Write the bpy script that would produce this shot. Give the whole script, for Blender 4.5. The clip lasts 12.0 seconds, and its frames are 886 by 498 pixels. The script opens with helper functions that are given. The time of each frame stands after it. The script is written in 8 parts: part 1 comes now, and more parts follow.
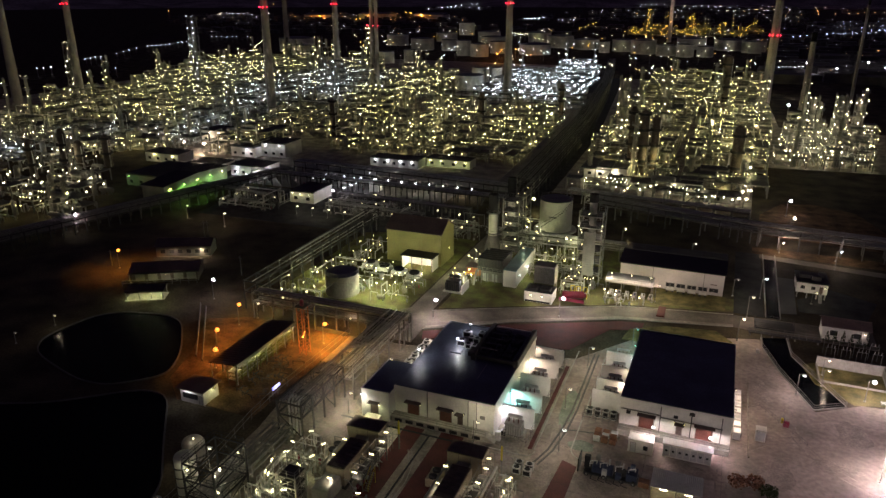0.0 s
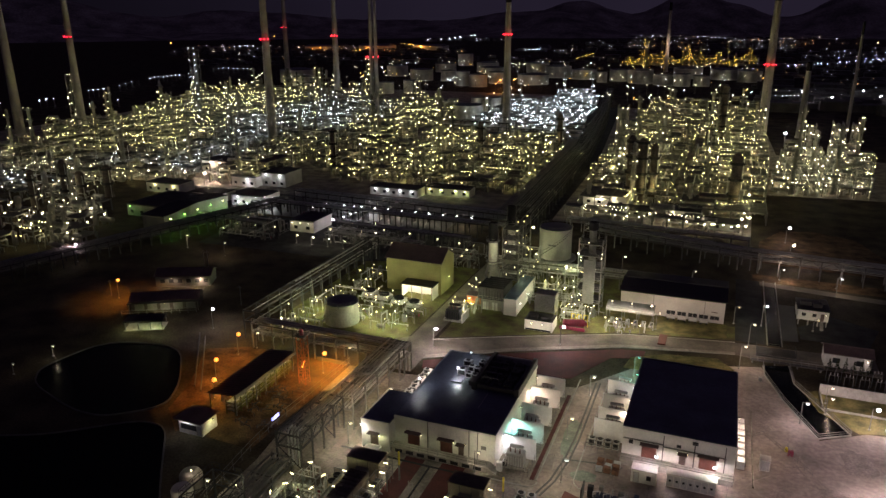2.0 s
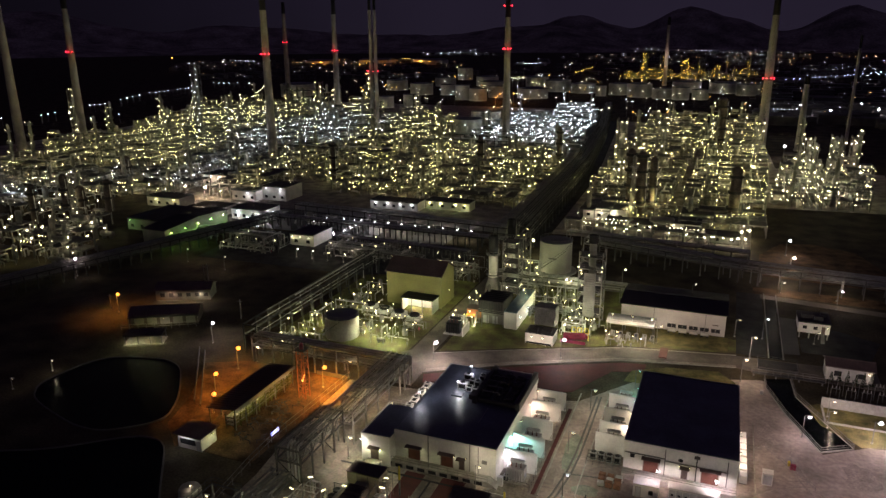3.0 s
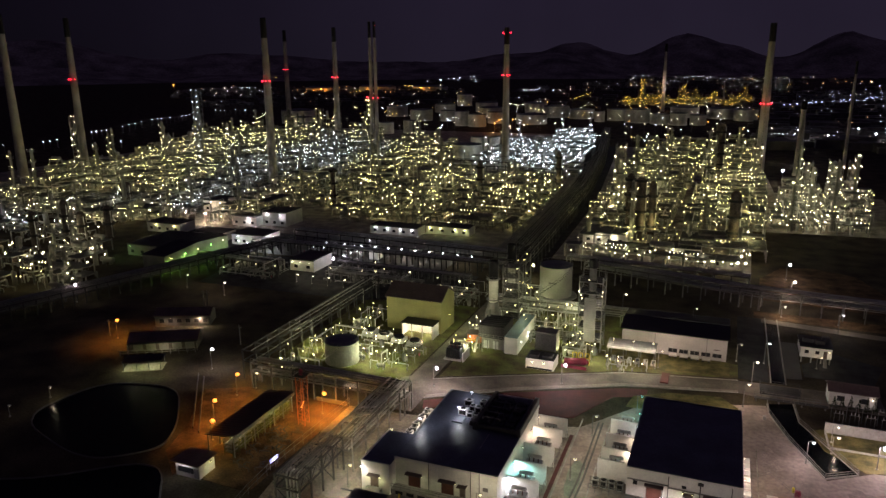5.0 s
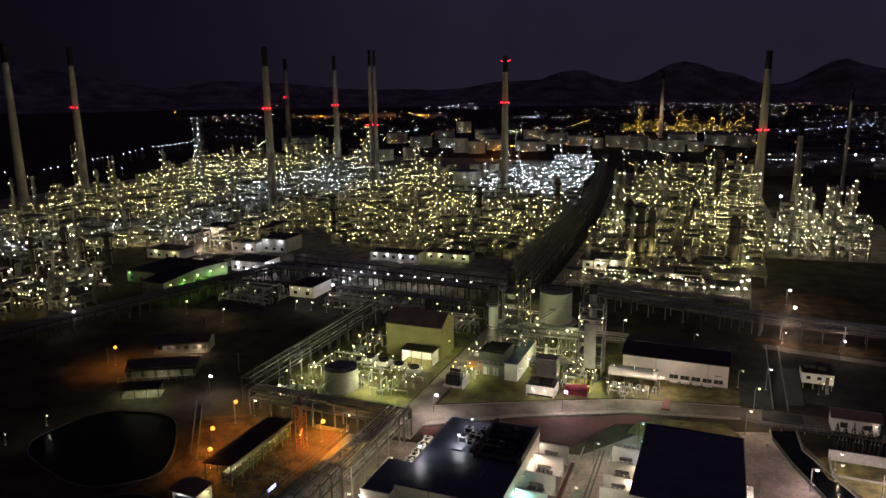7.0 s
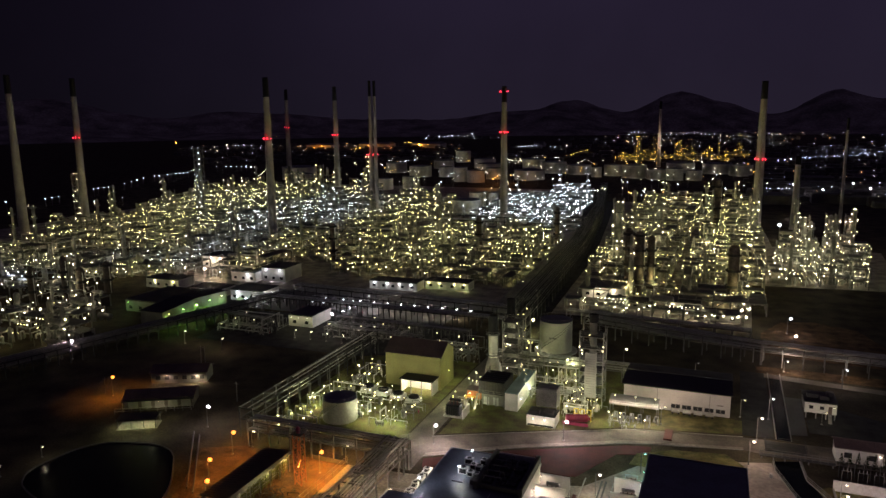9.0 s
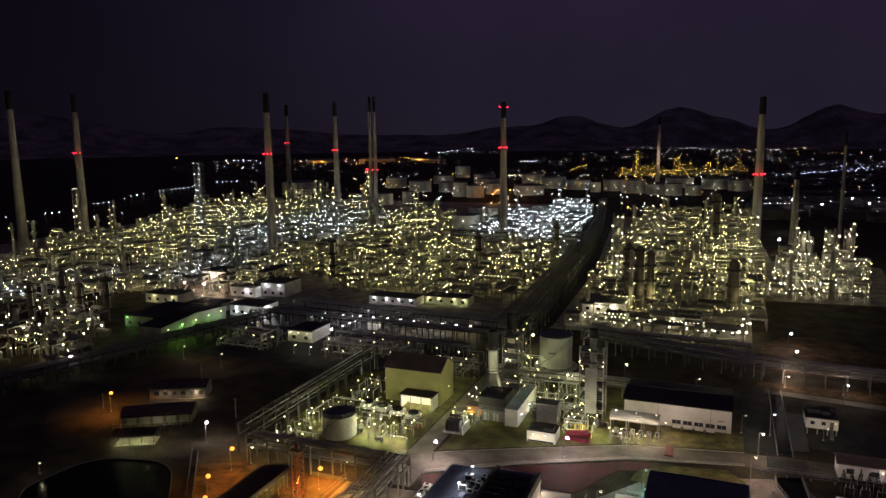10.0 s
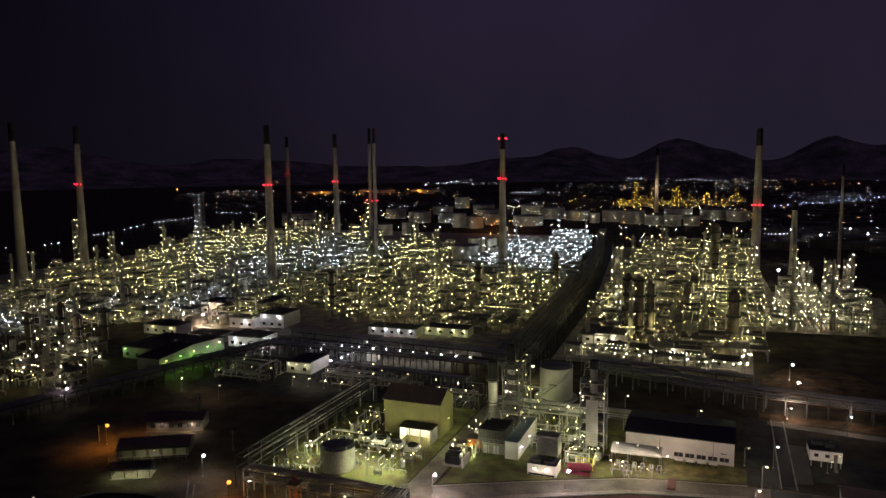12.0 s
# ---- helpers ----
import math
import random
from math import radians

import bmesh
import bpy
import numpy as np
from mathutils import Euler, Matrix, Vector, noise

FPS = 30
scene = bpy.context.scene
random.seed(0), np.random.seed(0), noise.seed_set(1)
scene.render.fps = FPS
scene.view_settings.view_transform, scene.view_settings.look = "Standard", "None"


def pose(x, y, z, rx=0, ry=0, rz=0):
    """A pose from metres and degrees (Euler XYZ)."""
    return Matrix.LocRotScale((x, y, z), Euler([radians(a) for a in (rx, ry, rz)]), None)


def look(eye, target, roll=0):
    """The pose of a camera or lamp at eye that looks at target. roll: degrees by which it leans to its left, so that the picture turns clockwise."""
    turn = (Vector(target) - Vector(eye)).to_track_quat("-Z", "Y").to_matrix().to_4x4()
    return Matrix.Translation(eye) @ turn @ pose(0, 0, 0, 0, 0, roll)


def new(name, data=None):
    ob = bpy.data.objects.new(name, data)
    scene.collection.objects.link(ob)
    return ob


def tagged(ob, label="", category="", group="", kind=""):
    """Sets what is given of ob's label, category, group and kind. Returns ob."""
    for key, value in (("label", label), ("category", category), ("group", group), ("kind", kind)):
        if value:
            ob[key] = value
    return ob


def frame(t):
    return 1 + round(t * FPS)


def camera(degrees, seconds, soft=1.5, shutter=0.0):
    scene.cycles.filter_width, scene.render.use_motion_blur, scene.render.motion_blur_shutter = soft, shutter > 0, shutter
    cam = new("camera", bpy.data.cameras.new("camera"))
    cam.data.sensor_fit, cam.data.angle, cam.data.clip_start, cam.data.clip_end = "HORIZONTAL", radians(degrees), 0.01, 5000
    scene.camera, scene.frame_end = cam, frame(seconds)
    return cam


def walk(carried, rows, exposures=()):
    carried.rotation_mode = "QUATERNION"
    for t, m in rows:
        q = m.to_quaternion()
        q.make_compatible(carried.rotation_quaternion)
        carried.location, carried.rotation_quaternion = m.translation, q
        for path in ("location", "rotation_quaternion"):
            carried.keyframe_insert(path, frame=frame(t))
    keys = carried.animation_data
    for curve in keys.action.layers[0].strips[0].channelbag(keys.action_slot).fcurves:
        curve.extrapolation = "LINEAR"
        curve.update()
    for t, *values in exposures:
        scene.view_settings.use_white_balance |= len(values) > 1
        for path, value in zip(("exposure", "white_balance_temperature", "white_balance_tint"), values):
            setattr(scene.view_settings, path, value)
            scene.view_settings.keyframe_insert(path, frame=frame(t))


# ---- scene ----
# The camera hovers at one place, 80 m up, and tilts slowly upwards.
cam = camera(63.75, 12.0, soft=1.45)
EYE = (0.0, 0.0, 80.0)
ROWS = [
    (0.0, 69.900, 0.000, 21.700), (0.5, 70.438, 0.052, 21.691), (1.0, 71.025, 0.115, 21.660),
    (1.5, 71.612, 0.172, 21.637), (2.0, 72.195, 0.222, 21.616), (2.5, 72.746, 0.280, 21.605),
    (3.0, 73.274, 0.335, 21.592), (5.0, 75.283, 0.473, 21.552), (5.5, 75.786, 0.503, 21.539),
    (6.0, 76.311, 0.523, 21.526), (6.5, 76.839, 0.548, 21.507), (7.0, 77.376, 0.566, 21.494),
    (9.0, 79.693, 0.640, 21.445), (9.5, 80.295, 0.650, 21.432), (10.0, 80.895, 0.657, 21.416),
    (10.5, 81.517, 0.661, 21.401), (11.0, 82.161, 0.669, 21.388), (11.5, 82.778, 0.678, 21.375),
    (12.0, 83.360, 0.690, 21.365),
]
walk(cam, [(t, pose(*EYE, rx, ry, rz)) for t, rx, ry, rz in ROWS], [(0.0, 0.0, 6300, 17.0), (12.0, 0.0, 6300, 17.0)])

# Night sky: a dim violet-grey glow of the town under thin cloud.
world = bpy.data.worlds.new("night_sky")
scene.world = world
world.use_nodes = True
wn, wl = world.node_tree.nodes, world.node_tree.links
wn.clear()
w_out = wn.new("ShaderNodeOutputWorld")
w_bg = wn.new("ShaderNodeBackground")
w_geo = wn.new("ShaderNodeTexCoord")
w_sep = wn.new("ShaderNodeSeparateXYZ")
w_ramp = wn.new("ShaderNodeValToRGB")
w_noise = wn.new("ShaderNodeTexNoise")
w_mix = wn.new("ShaderNodeMix")
w_mix.data_type, w_mix.blend_type = "RGBA", "MULTIPLY"
w_noise.inputs["Scale"].default_value = 2.2
w_noise.inputs["Detail"].default_value = 4.0
w_mul = wn.new("ShaderNodeMapRange")
w_mul.inputs[1].default_value, w_mul.inputs[2].default_value = 0.3, 0.7
w_mul.inputs[3].default_value, w_mul.inputs[4].default_value = 0.75, 1.2
wl.new(w_geo.outputs["Generated"], w_sep.inputs[0])
wl.new(w_sep.outputs["Z"], w_ramp.inputs[0])
wl.new(w_geo.outputs["Generated"], w_noise.inputs["Vector"])
wl.new(w_noise.outputs["Fac"], w_mul.inputs[0])
w_mix.inputs[0].default_value = 1.0
wl.new(w_ramp.outputs[0], w_mix.inputs[6])
wl.new(w_mul.outputs[0], w_mix.inputs[7])
w_town = wn.new("ShaderNodeMapRange")
w_town.inputs[1].default_value, w_town.inputs[2].default_value = -0.80, -0.25
w_town.inputs[3].default_value, w_town.inputs[4].default_value = 0.38, 1.9
wl.new(w_sep.outputs["X"], w_town.inputs[0])
wl.new(w_town.outputs[0], w_bg.inputs[1])
wl.new(w_mix.outputs[2], w_bg.inputs[0])
wl.new(w_bg.outputs[0], w_out.inputs[0])
w_ramp.color_ramp.elements[0].position, w_ramp.color_ramp.elements[0].color = 0.0, (0.0092, 0.0071, 0.0126, 1)
w_ramp.color_ramp.elements[1].position, w_ramp.color_ramp.elements[1].color = 0.22, (0.0098, 0.0071, 0.0155, 1)


# ---- materials ----
def surface(name, color, rough=0.7, metal=0.0, vary=0.25, size=3.0, grain=0.3, bump=0.15, tint=None, spec=0.4):
    """A painted or mineral surface with stains at a large scale (size, metres) and a fine grain."""
    m = bpy.data.materials.new(name)
    m.use_nodes = True
    n, l = m.node_tree.nodes, m.node_tree.links
    b = n["Principled BSDF"]
    b.inputs["Metallic"].default_value = metal
    b.inputs["Specular IOR Level"].default_value = spec
    g = n.new("ShaderNodeNewGeometry")
    big, fine = n.new("ShaderNodeTexNoise"), n.new("ShaderNodeTexNoise")
    big.inputs["Scale"].default_value, big.inputs["Detail"].default_value = 1.0 / size, 5.0
    fine.inputs["Scale"].default_value, fine.inputs["Detail"].default_value = 1.0 / grain, 3.0
    for t in (big, fine):
        l.new(g.outputs["Position"], t.inputs["Vector"])
    ramp = n.new("ShaderNodeValToRGB")
    c = Vector(color)
    d = Vector(tint) if tint else c * (1 - vary)
    hi = c * (1 + vary * 0.6)
    ramp.color_ramp.elements[0].position, ramp.color_ramp.elements[0].color = 0.32, (*d, 1)
    ramp.color_ramp.elements[1].position, ramp.color_ramp.elements[1].color = 0.68, (*[min(v, 0.9) for v in hi], 1)
    l.new(big.outputs["Fac"], ramp.inputs[0])
    mix = n.new("ShaderNodeMix")
    mix.data_type, mix.blend_type = "RGBA", "MULTIPLY"
    rng = n.new("ShaderNodeMapRange")
    rng.inputs[1].default_value, rng.inputs[2].default_value = 0.3, 0.7
    rng.inputs[3].default_value, rng.inputs[4].default_value = 1 - vary * 0.7, 1 + vary * 0.3
    l.new(fine.outputs["Fac"], rng.inputs[0])
    mix.inputs[0].default_value = 1.0
    l.new(ramp.outputs[0], mix.inputs[6])
    l.new(rng.outputs[0], mix.inputs[7])
    l.new(mix.outputs[2], b.inputs["Base Color"])
    rr = n.new("ShaderNodeMapRange")
    rr.inputs[3].default_value, rr.inputs[4].default_value = max(rough - 0.12, 0.03), min(rough + 0.12, 1)
    l.new(big.outputs["Fac"], rr.inputs[0])
    l.new(rr.outputs[0], b.inputs["Roughness"])
    if bump:
        bp = n.new("ShaderNodeBump")
        bp.inputs["Strength"].default_value, bp.inputs["Distance"].default_value = bump, 0.03
        l.new(fine.outputs["Fac"], bp.inputs["Height"])
        l.new(bp.outputs[0], b.inputs["Normal"])
    return m


def glow(name, color, strength, spread=0.0):
    """A lit lamp glass; spread: how unequal the single lamps are."""
    m = bpy.data.materials.new(name)
    m.use_nodes = True
    b = m.node_tree.nodes["Principled BSDF"]
    b.inputs["Base Color"].default_value = (0.8, 0.8, 0.8, 1)
    b.inputs["Emission Color"].default_value = (*color, 1)
    b.inputs["Emission Strength"].default_value = strength
    if spread:
        n, l = m.node_tree.nodes, m.node_tree.links
        g, r = n.new("ShaderNodeNewGeometry"), n.new("ShaderNodeMapRange")
        r.inputs[3].default_value, r.inputs[4].default_value = strength * (1 - spread), strength * (1 + spread)
        l.new(g.outputs["Random Per Island"], r.inputs[0])
        l.new(r.outputs[0], b.inputs["Emission Strength"])
    return m


GRASS = surface("grass_and_soil", (0.078, 0.064, 0.040), 0.95, 0, 0.6, 9, 0.5, 0.6, (0.036, 0.028, 0.018), spec=0.1)
LAWN = surface("lawn", (0.140, 0.145, 0.050), 0.95, 0, 0.55, 4, 0.3, 0.6, (0.10, 0.08, 0.045), spec=0.1)
DIRT = surface("bare_earth", (0.14, 0.088, 0.046), 0.95, 0, 0.65, 4, 0.4, 0.5, spec=0.1)
CONCRETE = surface("concrete_paving", (0.30, 0.265, 0.215), 0.85, 0, 0.5, 6, 0.6, 0.25)
CONCRETE2 = surface("smooth_pinkish_concrete", (0.31, 0.25, 0.215), 0.8, 0, 0.40, 8, 0.9, 0.15)
DRYGRASS = surface("dry_grass", (0.19, 0.155, 0.065), 0.95, 0, 0.5, 3, 0.25, 0.6, (0.07, 0.075, 0.03), spec=0.1)
CARTON = surface("brown_carton_and_canvas", (0.26, 0.13, 0.075), 0.8, 0, 0.35, 1, 0.2, 0.2)
ASPHALT = surface("worn_asphalt", (0.115, 0.108, 0.098), 0.85, 0, 0.3, 9, 0.3, 0.3)
DARKPAVE = surface("dark_paving", (0.052, 0.050, 0.047), 0.9, 0, 0.5, 4, 0.3, 0.4, spec=0.2)
ROADCON = surface("road_concrete", (0.185, 0.155, 0.125), 0.85, 0, 0.45, 6, 0.4, 0.25)
REDPAINT = surface("dark_red_road_paint", (0.105, 0.026, 0.022), 0.8, 0, 0.35, 4, 0.3, 0.2)
KERB = surface("kerb_concrete", (0.36, 0.34, 0.30), 0.85, 0, 0.25, 2, 0.3, 0.2)
WHITE = surface("white_render", (0.68, 0.66, 0.60), 0.75, 0, 0.16, 4, 0.3, 0.1)
WALLW = surface("white_fire_wall", (0.72, 0.71, 0.68), 0.75, 0, 0.14, 3, 0.3, 0.1)
CREAM = surface("cream_cladding", (0.27, 0.24, 0.095), 0.6, 0, 0.18, 5, 0.4, 0.1)
BEIGE = surface("beige_machine_paint", (0.25, 0.21, 0.155), 0.6, 0, 0.2, 3, 0.3, 0.1)
SHEETW = surface("white_sheet_cladding", (0.52, 0.48, 0.44), 0.5, 0, 0.15, 5, 0.4, 0.1)
ROOFBLUE = surface("dark_blue_roof_membrane", (0.080, 0.090, 0.120), 0.42, 0, 0.4, 5, 0.4, 0.12, spec=0.55)
ROOFDARK = surface("dark_sheet_roof", (0.020, 0.017, 0.017), 0.55, 0, 0.3, 4, 0.4, 0.1)
TEALROOF = surface("blue_green_sheet_roof", (0.13, 0.20, 0.22), 0.5, 0, 0.25, 4, 0.4, 0.1)
ROOFRED = surface("red_brown_roof", (0.125, 0.085, 0.075), 0.6, 0, 0.3, 4, 0.4, 0.1)
STEEL = surface("galvanised_steel", (0.20, 0.19, 0.175), 0.5, 0.4, 0.25, 3, 0.3, 0.1)
DARKSTEEL = surface("dark_painted_steel", (0.055, 0.052, 0.048), 0.6, 0.2, 0.3, 3, 0.3, 0.1)
PIPE = surface("aluminium_pipe_cladding", (0.46, 0.45, 0.42), 0.38, 0.75, 0.25, 3, 0.4, 0.08)
VESSEL = surface("grey_vessel_paint", (0.22, 0.21, 0.19), 0.55, 0.2, 0.25, 4, 0.5, 0.08)
TANKW = surface("pale_tank_paint", (0.52, 0.51, 0.43), 0.6, 0, 0.15, 6, 0.5, 0.05)
TANKROOF = surface("tank_roof_grey", (0.12, 0.12, 0.125), 0.6, 0, 0.2, 4, 0.4, 0.05)
COLUMNDARK = surface("dark_column_cladding", (0.13, 0.105, 0.085), 0.7, 0.1, 0.4, 4, 0.5, 0.1)
# Dark sheet roof with the sodium lamps' brownish-red sheen put into its colour.
BROWNROOF = surface("sodium_brown_sheet_roof", (0.060, 0.040, 0.030), 0.5, 0.1, 0.45, 2, 0.3, 0.1)
SHAFT = surface("chimney_concrete", (0.42, 0.38, 0.35), 0.8, 0, 0.2, 9, 0.6, 0.15)
SOOT = surface("sooty_chimney_top", (0.018, 0.016, 0.016), 0.8, 0, 0.3, 4, 0.4, 0.1)
EQUIP = surface("light_grey_machine_paint", (0.48, 0.48, 0.46), 0.5, 0.1, 0.2, 2, 0.3, 0.08)
GRILLE = surface("brown_dusty_grille", (0.085, 0.066, 0.056), 0.7, 0.1, 0.35, 1, 0.2, 0.2)
STAIN = surface("oil_stained_concrete", (0.265, 0.215, 0.185), 0.75, 0, 0.45, 2.0, 0.4, 0.15, (0.20, 0.165, 0.14))
GREENISH = surface("faded_green_floor_paint", (0.20, 0.225, 0.175), 0.75, 0, 0.4, 2.5, 0.4, 0.15)
BLACK = surface("black_rubber_and_grilles", (0.012, 0.012, 0.013), 0.6, 0, 0.3, 1, 0.2, 0.1)
REDDOOR = surface("red_brown_shutter", (0.13, 0.045, 0.03), 0.55, 0, 0.25, 2, 0.2, 0.1)
REDPAINTED = surface("red_tank_paint", (0.24, 0.03, 0.06), 0.5, 0, 0.25, 2, 0.2, 0.1)
ORANGE = surface("orange_painted_steel", (0.36, 0.12, 0.04), 0.5, 0.1, 0.25, 2, 0.2, 0.08)
YELLOW = surface("yellow_painted_steel", (0.62, 0.48, 0.03), 0.5, 0.1, 0.2, 1, 0.2, 0.05)
BLUEM = surface("blue_machine_paint", (0.025, 0.035, 0.07), 0.45, 0.1, 0.25, 1, 0.2, 0.05)
WATER = surface("dark_pond_water", (0.004, 0.005, 0.005), 0.22, 0, 0.3, 20, 2.0, 0.1, spec=0.07)
# Far lighter than woodland: distance haze is put into the hill colour.
HILL = surface("hazy_wooded_hill", (0.34, 0.31, 0.28), 1.0, 0, 0.5, 120, 12, 0.5, spec=0.0)
LEAF = surface("dark_foliage", (0.045, 0.062, 0.022), 0.8, 0, 0.5, 2, 0.4, 0.3, spec=0.2)
BARK = surface("bark", (0.10, 0.075, 0.05), 0.9, 0, 0.3, 1, 0.1, 0.4, spec=0.1)

L_YEL = glow("lamp_yellow_green", (1.0, 0.92, 0.34), 12, 0.85)
L_PALE = glow("lamp_pale_yellow", (1.0, 0.94, 0.52), 12, 0.85)
L_WHITE = glow("lamp_cool_white", (0.82, 0.95, 1.0), 12, 0.85)
L_WARM = glow("lamp_warm_white", (1.0, 0.80, 0.52), 16, 0.8)
L_SOD = glow("lamp_sodium_orange", (1.0, 0.40, 0.05), 13, 0.7)
L_GOLD = glow("lamp_golden", (1.0, 0.60, 0.08), 9, 0.85)
L_RED = glow("beacon_red", (1.0, 0.01, 0.03), 14)
L_BLUE = glow("lamp_blue", (0.50, 0.60, 1.0), 13, 0.85)
L_CYAN = glow("lamp_cyan", (0.25, 1.0, 0.78), 9)
L_GREEN = glow("lamp_green", (0.42, 1.0, 0.22), 9)
T_WHITE = glow("town_lamp_white", (0.80, 0.88, 1.0), 7, 0.9)
T_PALE = glow("town_lamp_pale", (1.0, 0.84, 0.50), 7, 0.9)
T_SOD = glow("town_lamp_orange", (1.0, 0.42, 0.12), 7, 0.9)
T_BLUE = glow("town_lamp_blue", (0.50, 0.55, 1.0), 7, 0.9)

# the same lamps on nearer posts, seen behind frosted glass
NEAR = {}
for far, col, st in ((L_YEL, (1.0, 0.88, 0.30), 6), (L_PALE, (1.0, 0.90, 0.46), 6), (L_WHITE, (0.86, 0.97, 1.0), 7), (L_WARM, (1.0, 0.80, 0.52), 7), (L_SOD, (1.0, 0.30, 0.03), 3.4),
                     (L_CYAN, (0.25, 1.0, 0.78), 5), (L_GREEN, (0.42, 1.0, 0.22), 5)):
    NEAR[far] = glow(far.name + "_frosted", col, st)


# ---- mesh building ----
class Geo:
    """Vertices and faces of one mesh, collected from simple solids."""

    def __init__(self):
        self.v, self.f = [], []

    def add(self, vs, fs):
        k = len(self.v)
        self.v.extend(vs)
        self.f.extend([tuple(i + k for i in f) for f in fs])
        return self

    def box(self, x0, y0, z0, x1, y1, z1, c=0.0):
        """A box; c chamfers its upper edges."""
        if c <= 0:
            self.add([(x0, y0, z0), (x1, y0, z0), (x1, y1, z0), (x0, y1, z0), (x0, y0, z1), (x1, y0, z1), (x1, y1, z1), (x0, y1, z1)],
                     [(3, 2, 1, 0), (4, 5, 6, 7), (0, 1, 5, 4), (1, 2, 6, 5), (2, 3, 7, 6), (3, 0, 4, 7)])
        else:
            zc = z1 - c
            self.add([(x0, y0, z0), (x1, y0, z0), (x1, y1, z0), (x0, y1, z0), (x0, y0, zc), (x1, y0, zc), (x1, y1, zc), (x0, y1, zc),
                      (x0 + c, y0 + c, z1), (x1 - c, y0 + c, z1), (x1 - c, y1 - c, z1), (x0 + c, y1 - c, z1)],
                     [(3, 2, 1, 0), (8, 9, 10, 11), (0, 1, 5, 4), (1, 2, 6, 5), (2, 3, 7, 6), (3, 0, 4, 7),
                      (4, 5, 9, 8), (5, 6, 10, 9), (6, 7, 11, 10), (7, 4, 8, 11)])
        return self

    def bar(self, p, q, w, h=None):
        """A square bar from p to q."""
        p, q = Vector(p), Vector(q)
        d = (q - p)
        if d.length < 1e-6:
            return self
        d.normalize()
        up = Vector((0, 0, 1)) if abs(d.z) < 0.95 else Vector((0, 1, 0))
        s = d.cross(up).normalized() * (w / 2)
        u = s.cross(d).normalized() * ((h or w) / 2)
        vs = [p - s - u, p + s - u, p + s + u, p - s + u, q - s - u, q + s - u, q + s + u, q - s + u]
        return self.add([tuple(a) for a in vs], [(0, 1, 2, 3), (7, 6, 5, 4), (4, 5, 1, 0), (5, 6, 2, 1), (6, 7, 3, 2), (7, 4, 0, 3)])

    def tube(self, p, q, r, n=8, r2=None, caps=True):
        """A round bar, cone or drum from p to q."""
        p, q = Vector(p), Vector(q)
        d = (q - p)
        if d.length < 1e-6:
            return self
        d.normalize()
        up = Vector((0, 0, 1)) if abs(d.z) < 0.95 else Vector((0, 1, 0))
        s = d.cross(up).normalized()
        u = s.cross(d).normalized()
        r2 = r if r2 is None else r2
        vs, fs = [], []
        for c, rad in ((p, r), (q, r2)):
            for i in range(n):
                a = 2 * math.pi * i / n
                vs.append(tuple(c + s * (rad * math.cos(a)) + u * (rad * math.sin(a))))
        for i in range(n):
            j = (i + 1) % n
            fs.append((i, j, n + j, n + i)[::-1])
        if caps:
            fs.append(tuple(range(n)))
            fs.append(tuple(range(2 * n - 1, n - 1, -1)))
        return self.add(vs, fs)

    def path(self, pts, r, n=8):
        for a, b in zip(pts[:-1], pts[1:]):
            self.tube(a, b, r, n)
        return self

    def lathe(self, cx, cy, prof, n=24):
        """A body of revolution; prof: (radius, height) from below."""
        vs, fs = [], []
        for r, z in prof:
            for i in range(n):
                a = 2 * math.pi * i / n
                vs.append((cx + r * math.cos(a), cy + r * math.sin(a), z))
        for k in range(len(prof) - 1):
            for i in range(n):
                j = (i + 1) % n
                fs.append((k * n + i, k * n + j, (k + 1) * n + j, (k + 1) * n + i))
        fs.append(tuple(range(n - 1, -1, -1)))
        fs.append(tuple((len(prof) - 1) * n + i for i in range(n)))
        return self.add(vs, fs)

    def drum(self, x0, y0, z0, x1, y1, r, n=14):
        """A lying vessel with domed ends."""
        p, q = Vector((x0, y0, z0)), Vector((x1, y1, z0))
        d = (q - p).normalized()
        self.tube(p, q, r, n)
        self.tube(p, p - d * r * 0.35, r, n, r * 0.55)
        return self.tube(q, q + d * r * 0.35, r, n, r * 0.55)

    def ball(self, x, y, z, r):
        return self.add([(x + r, y, z), (x - r, y, z), (x, y + r, z), (x, y - r, z), (x, y, z + r), (x, y, z - r)],
                        [(0, 2, 4), (2, 1, 4), (1, 3, 4), (3, 0, 4), (2, 0, 5), (1, 2, 5), (3, 1, 5), (0, 3, 5)])

    def rail(self, pts, z, h=1.1, w=0.06, gap=2.0):
        """A handrail with posts along a line."""
        for (ax, ay), (bx, by) in zip(pts[:-1], pts[1:]):
            n = max(1, int(math.hypot(bx - ax, by - ay) / gap))
            for i in range(n + 1):
                x, y = ax + (bx - ax) * i / n, ay + (by - ay) * i / n
                self.bar((x, y, z), (x, y, z + h), w)
            for k in (0.5, 1.0):
                self.bar((ax, ay, z + h * k), (bx, by, z + h * k), w)
        return self

    def poly(self, pts, z0, z1):
        """A flat slab over a plan outline, counter-clockwise."""
        n = len(pts)
        return self.add([(x, y, z0) for x, y in pts] + [(x, y, z1) for x, y in pts],
                        [tuple(range(n - 1, -1, -1)), tuple(range(n, 2 * n))] + [(i, (i + 1) % n, n + (i + 1) % n, n + i) for i in range(n)])


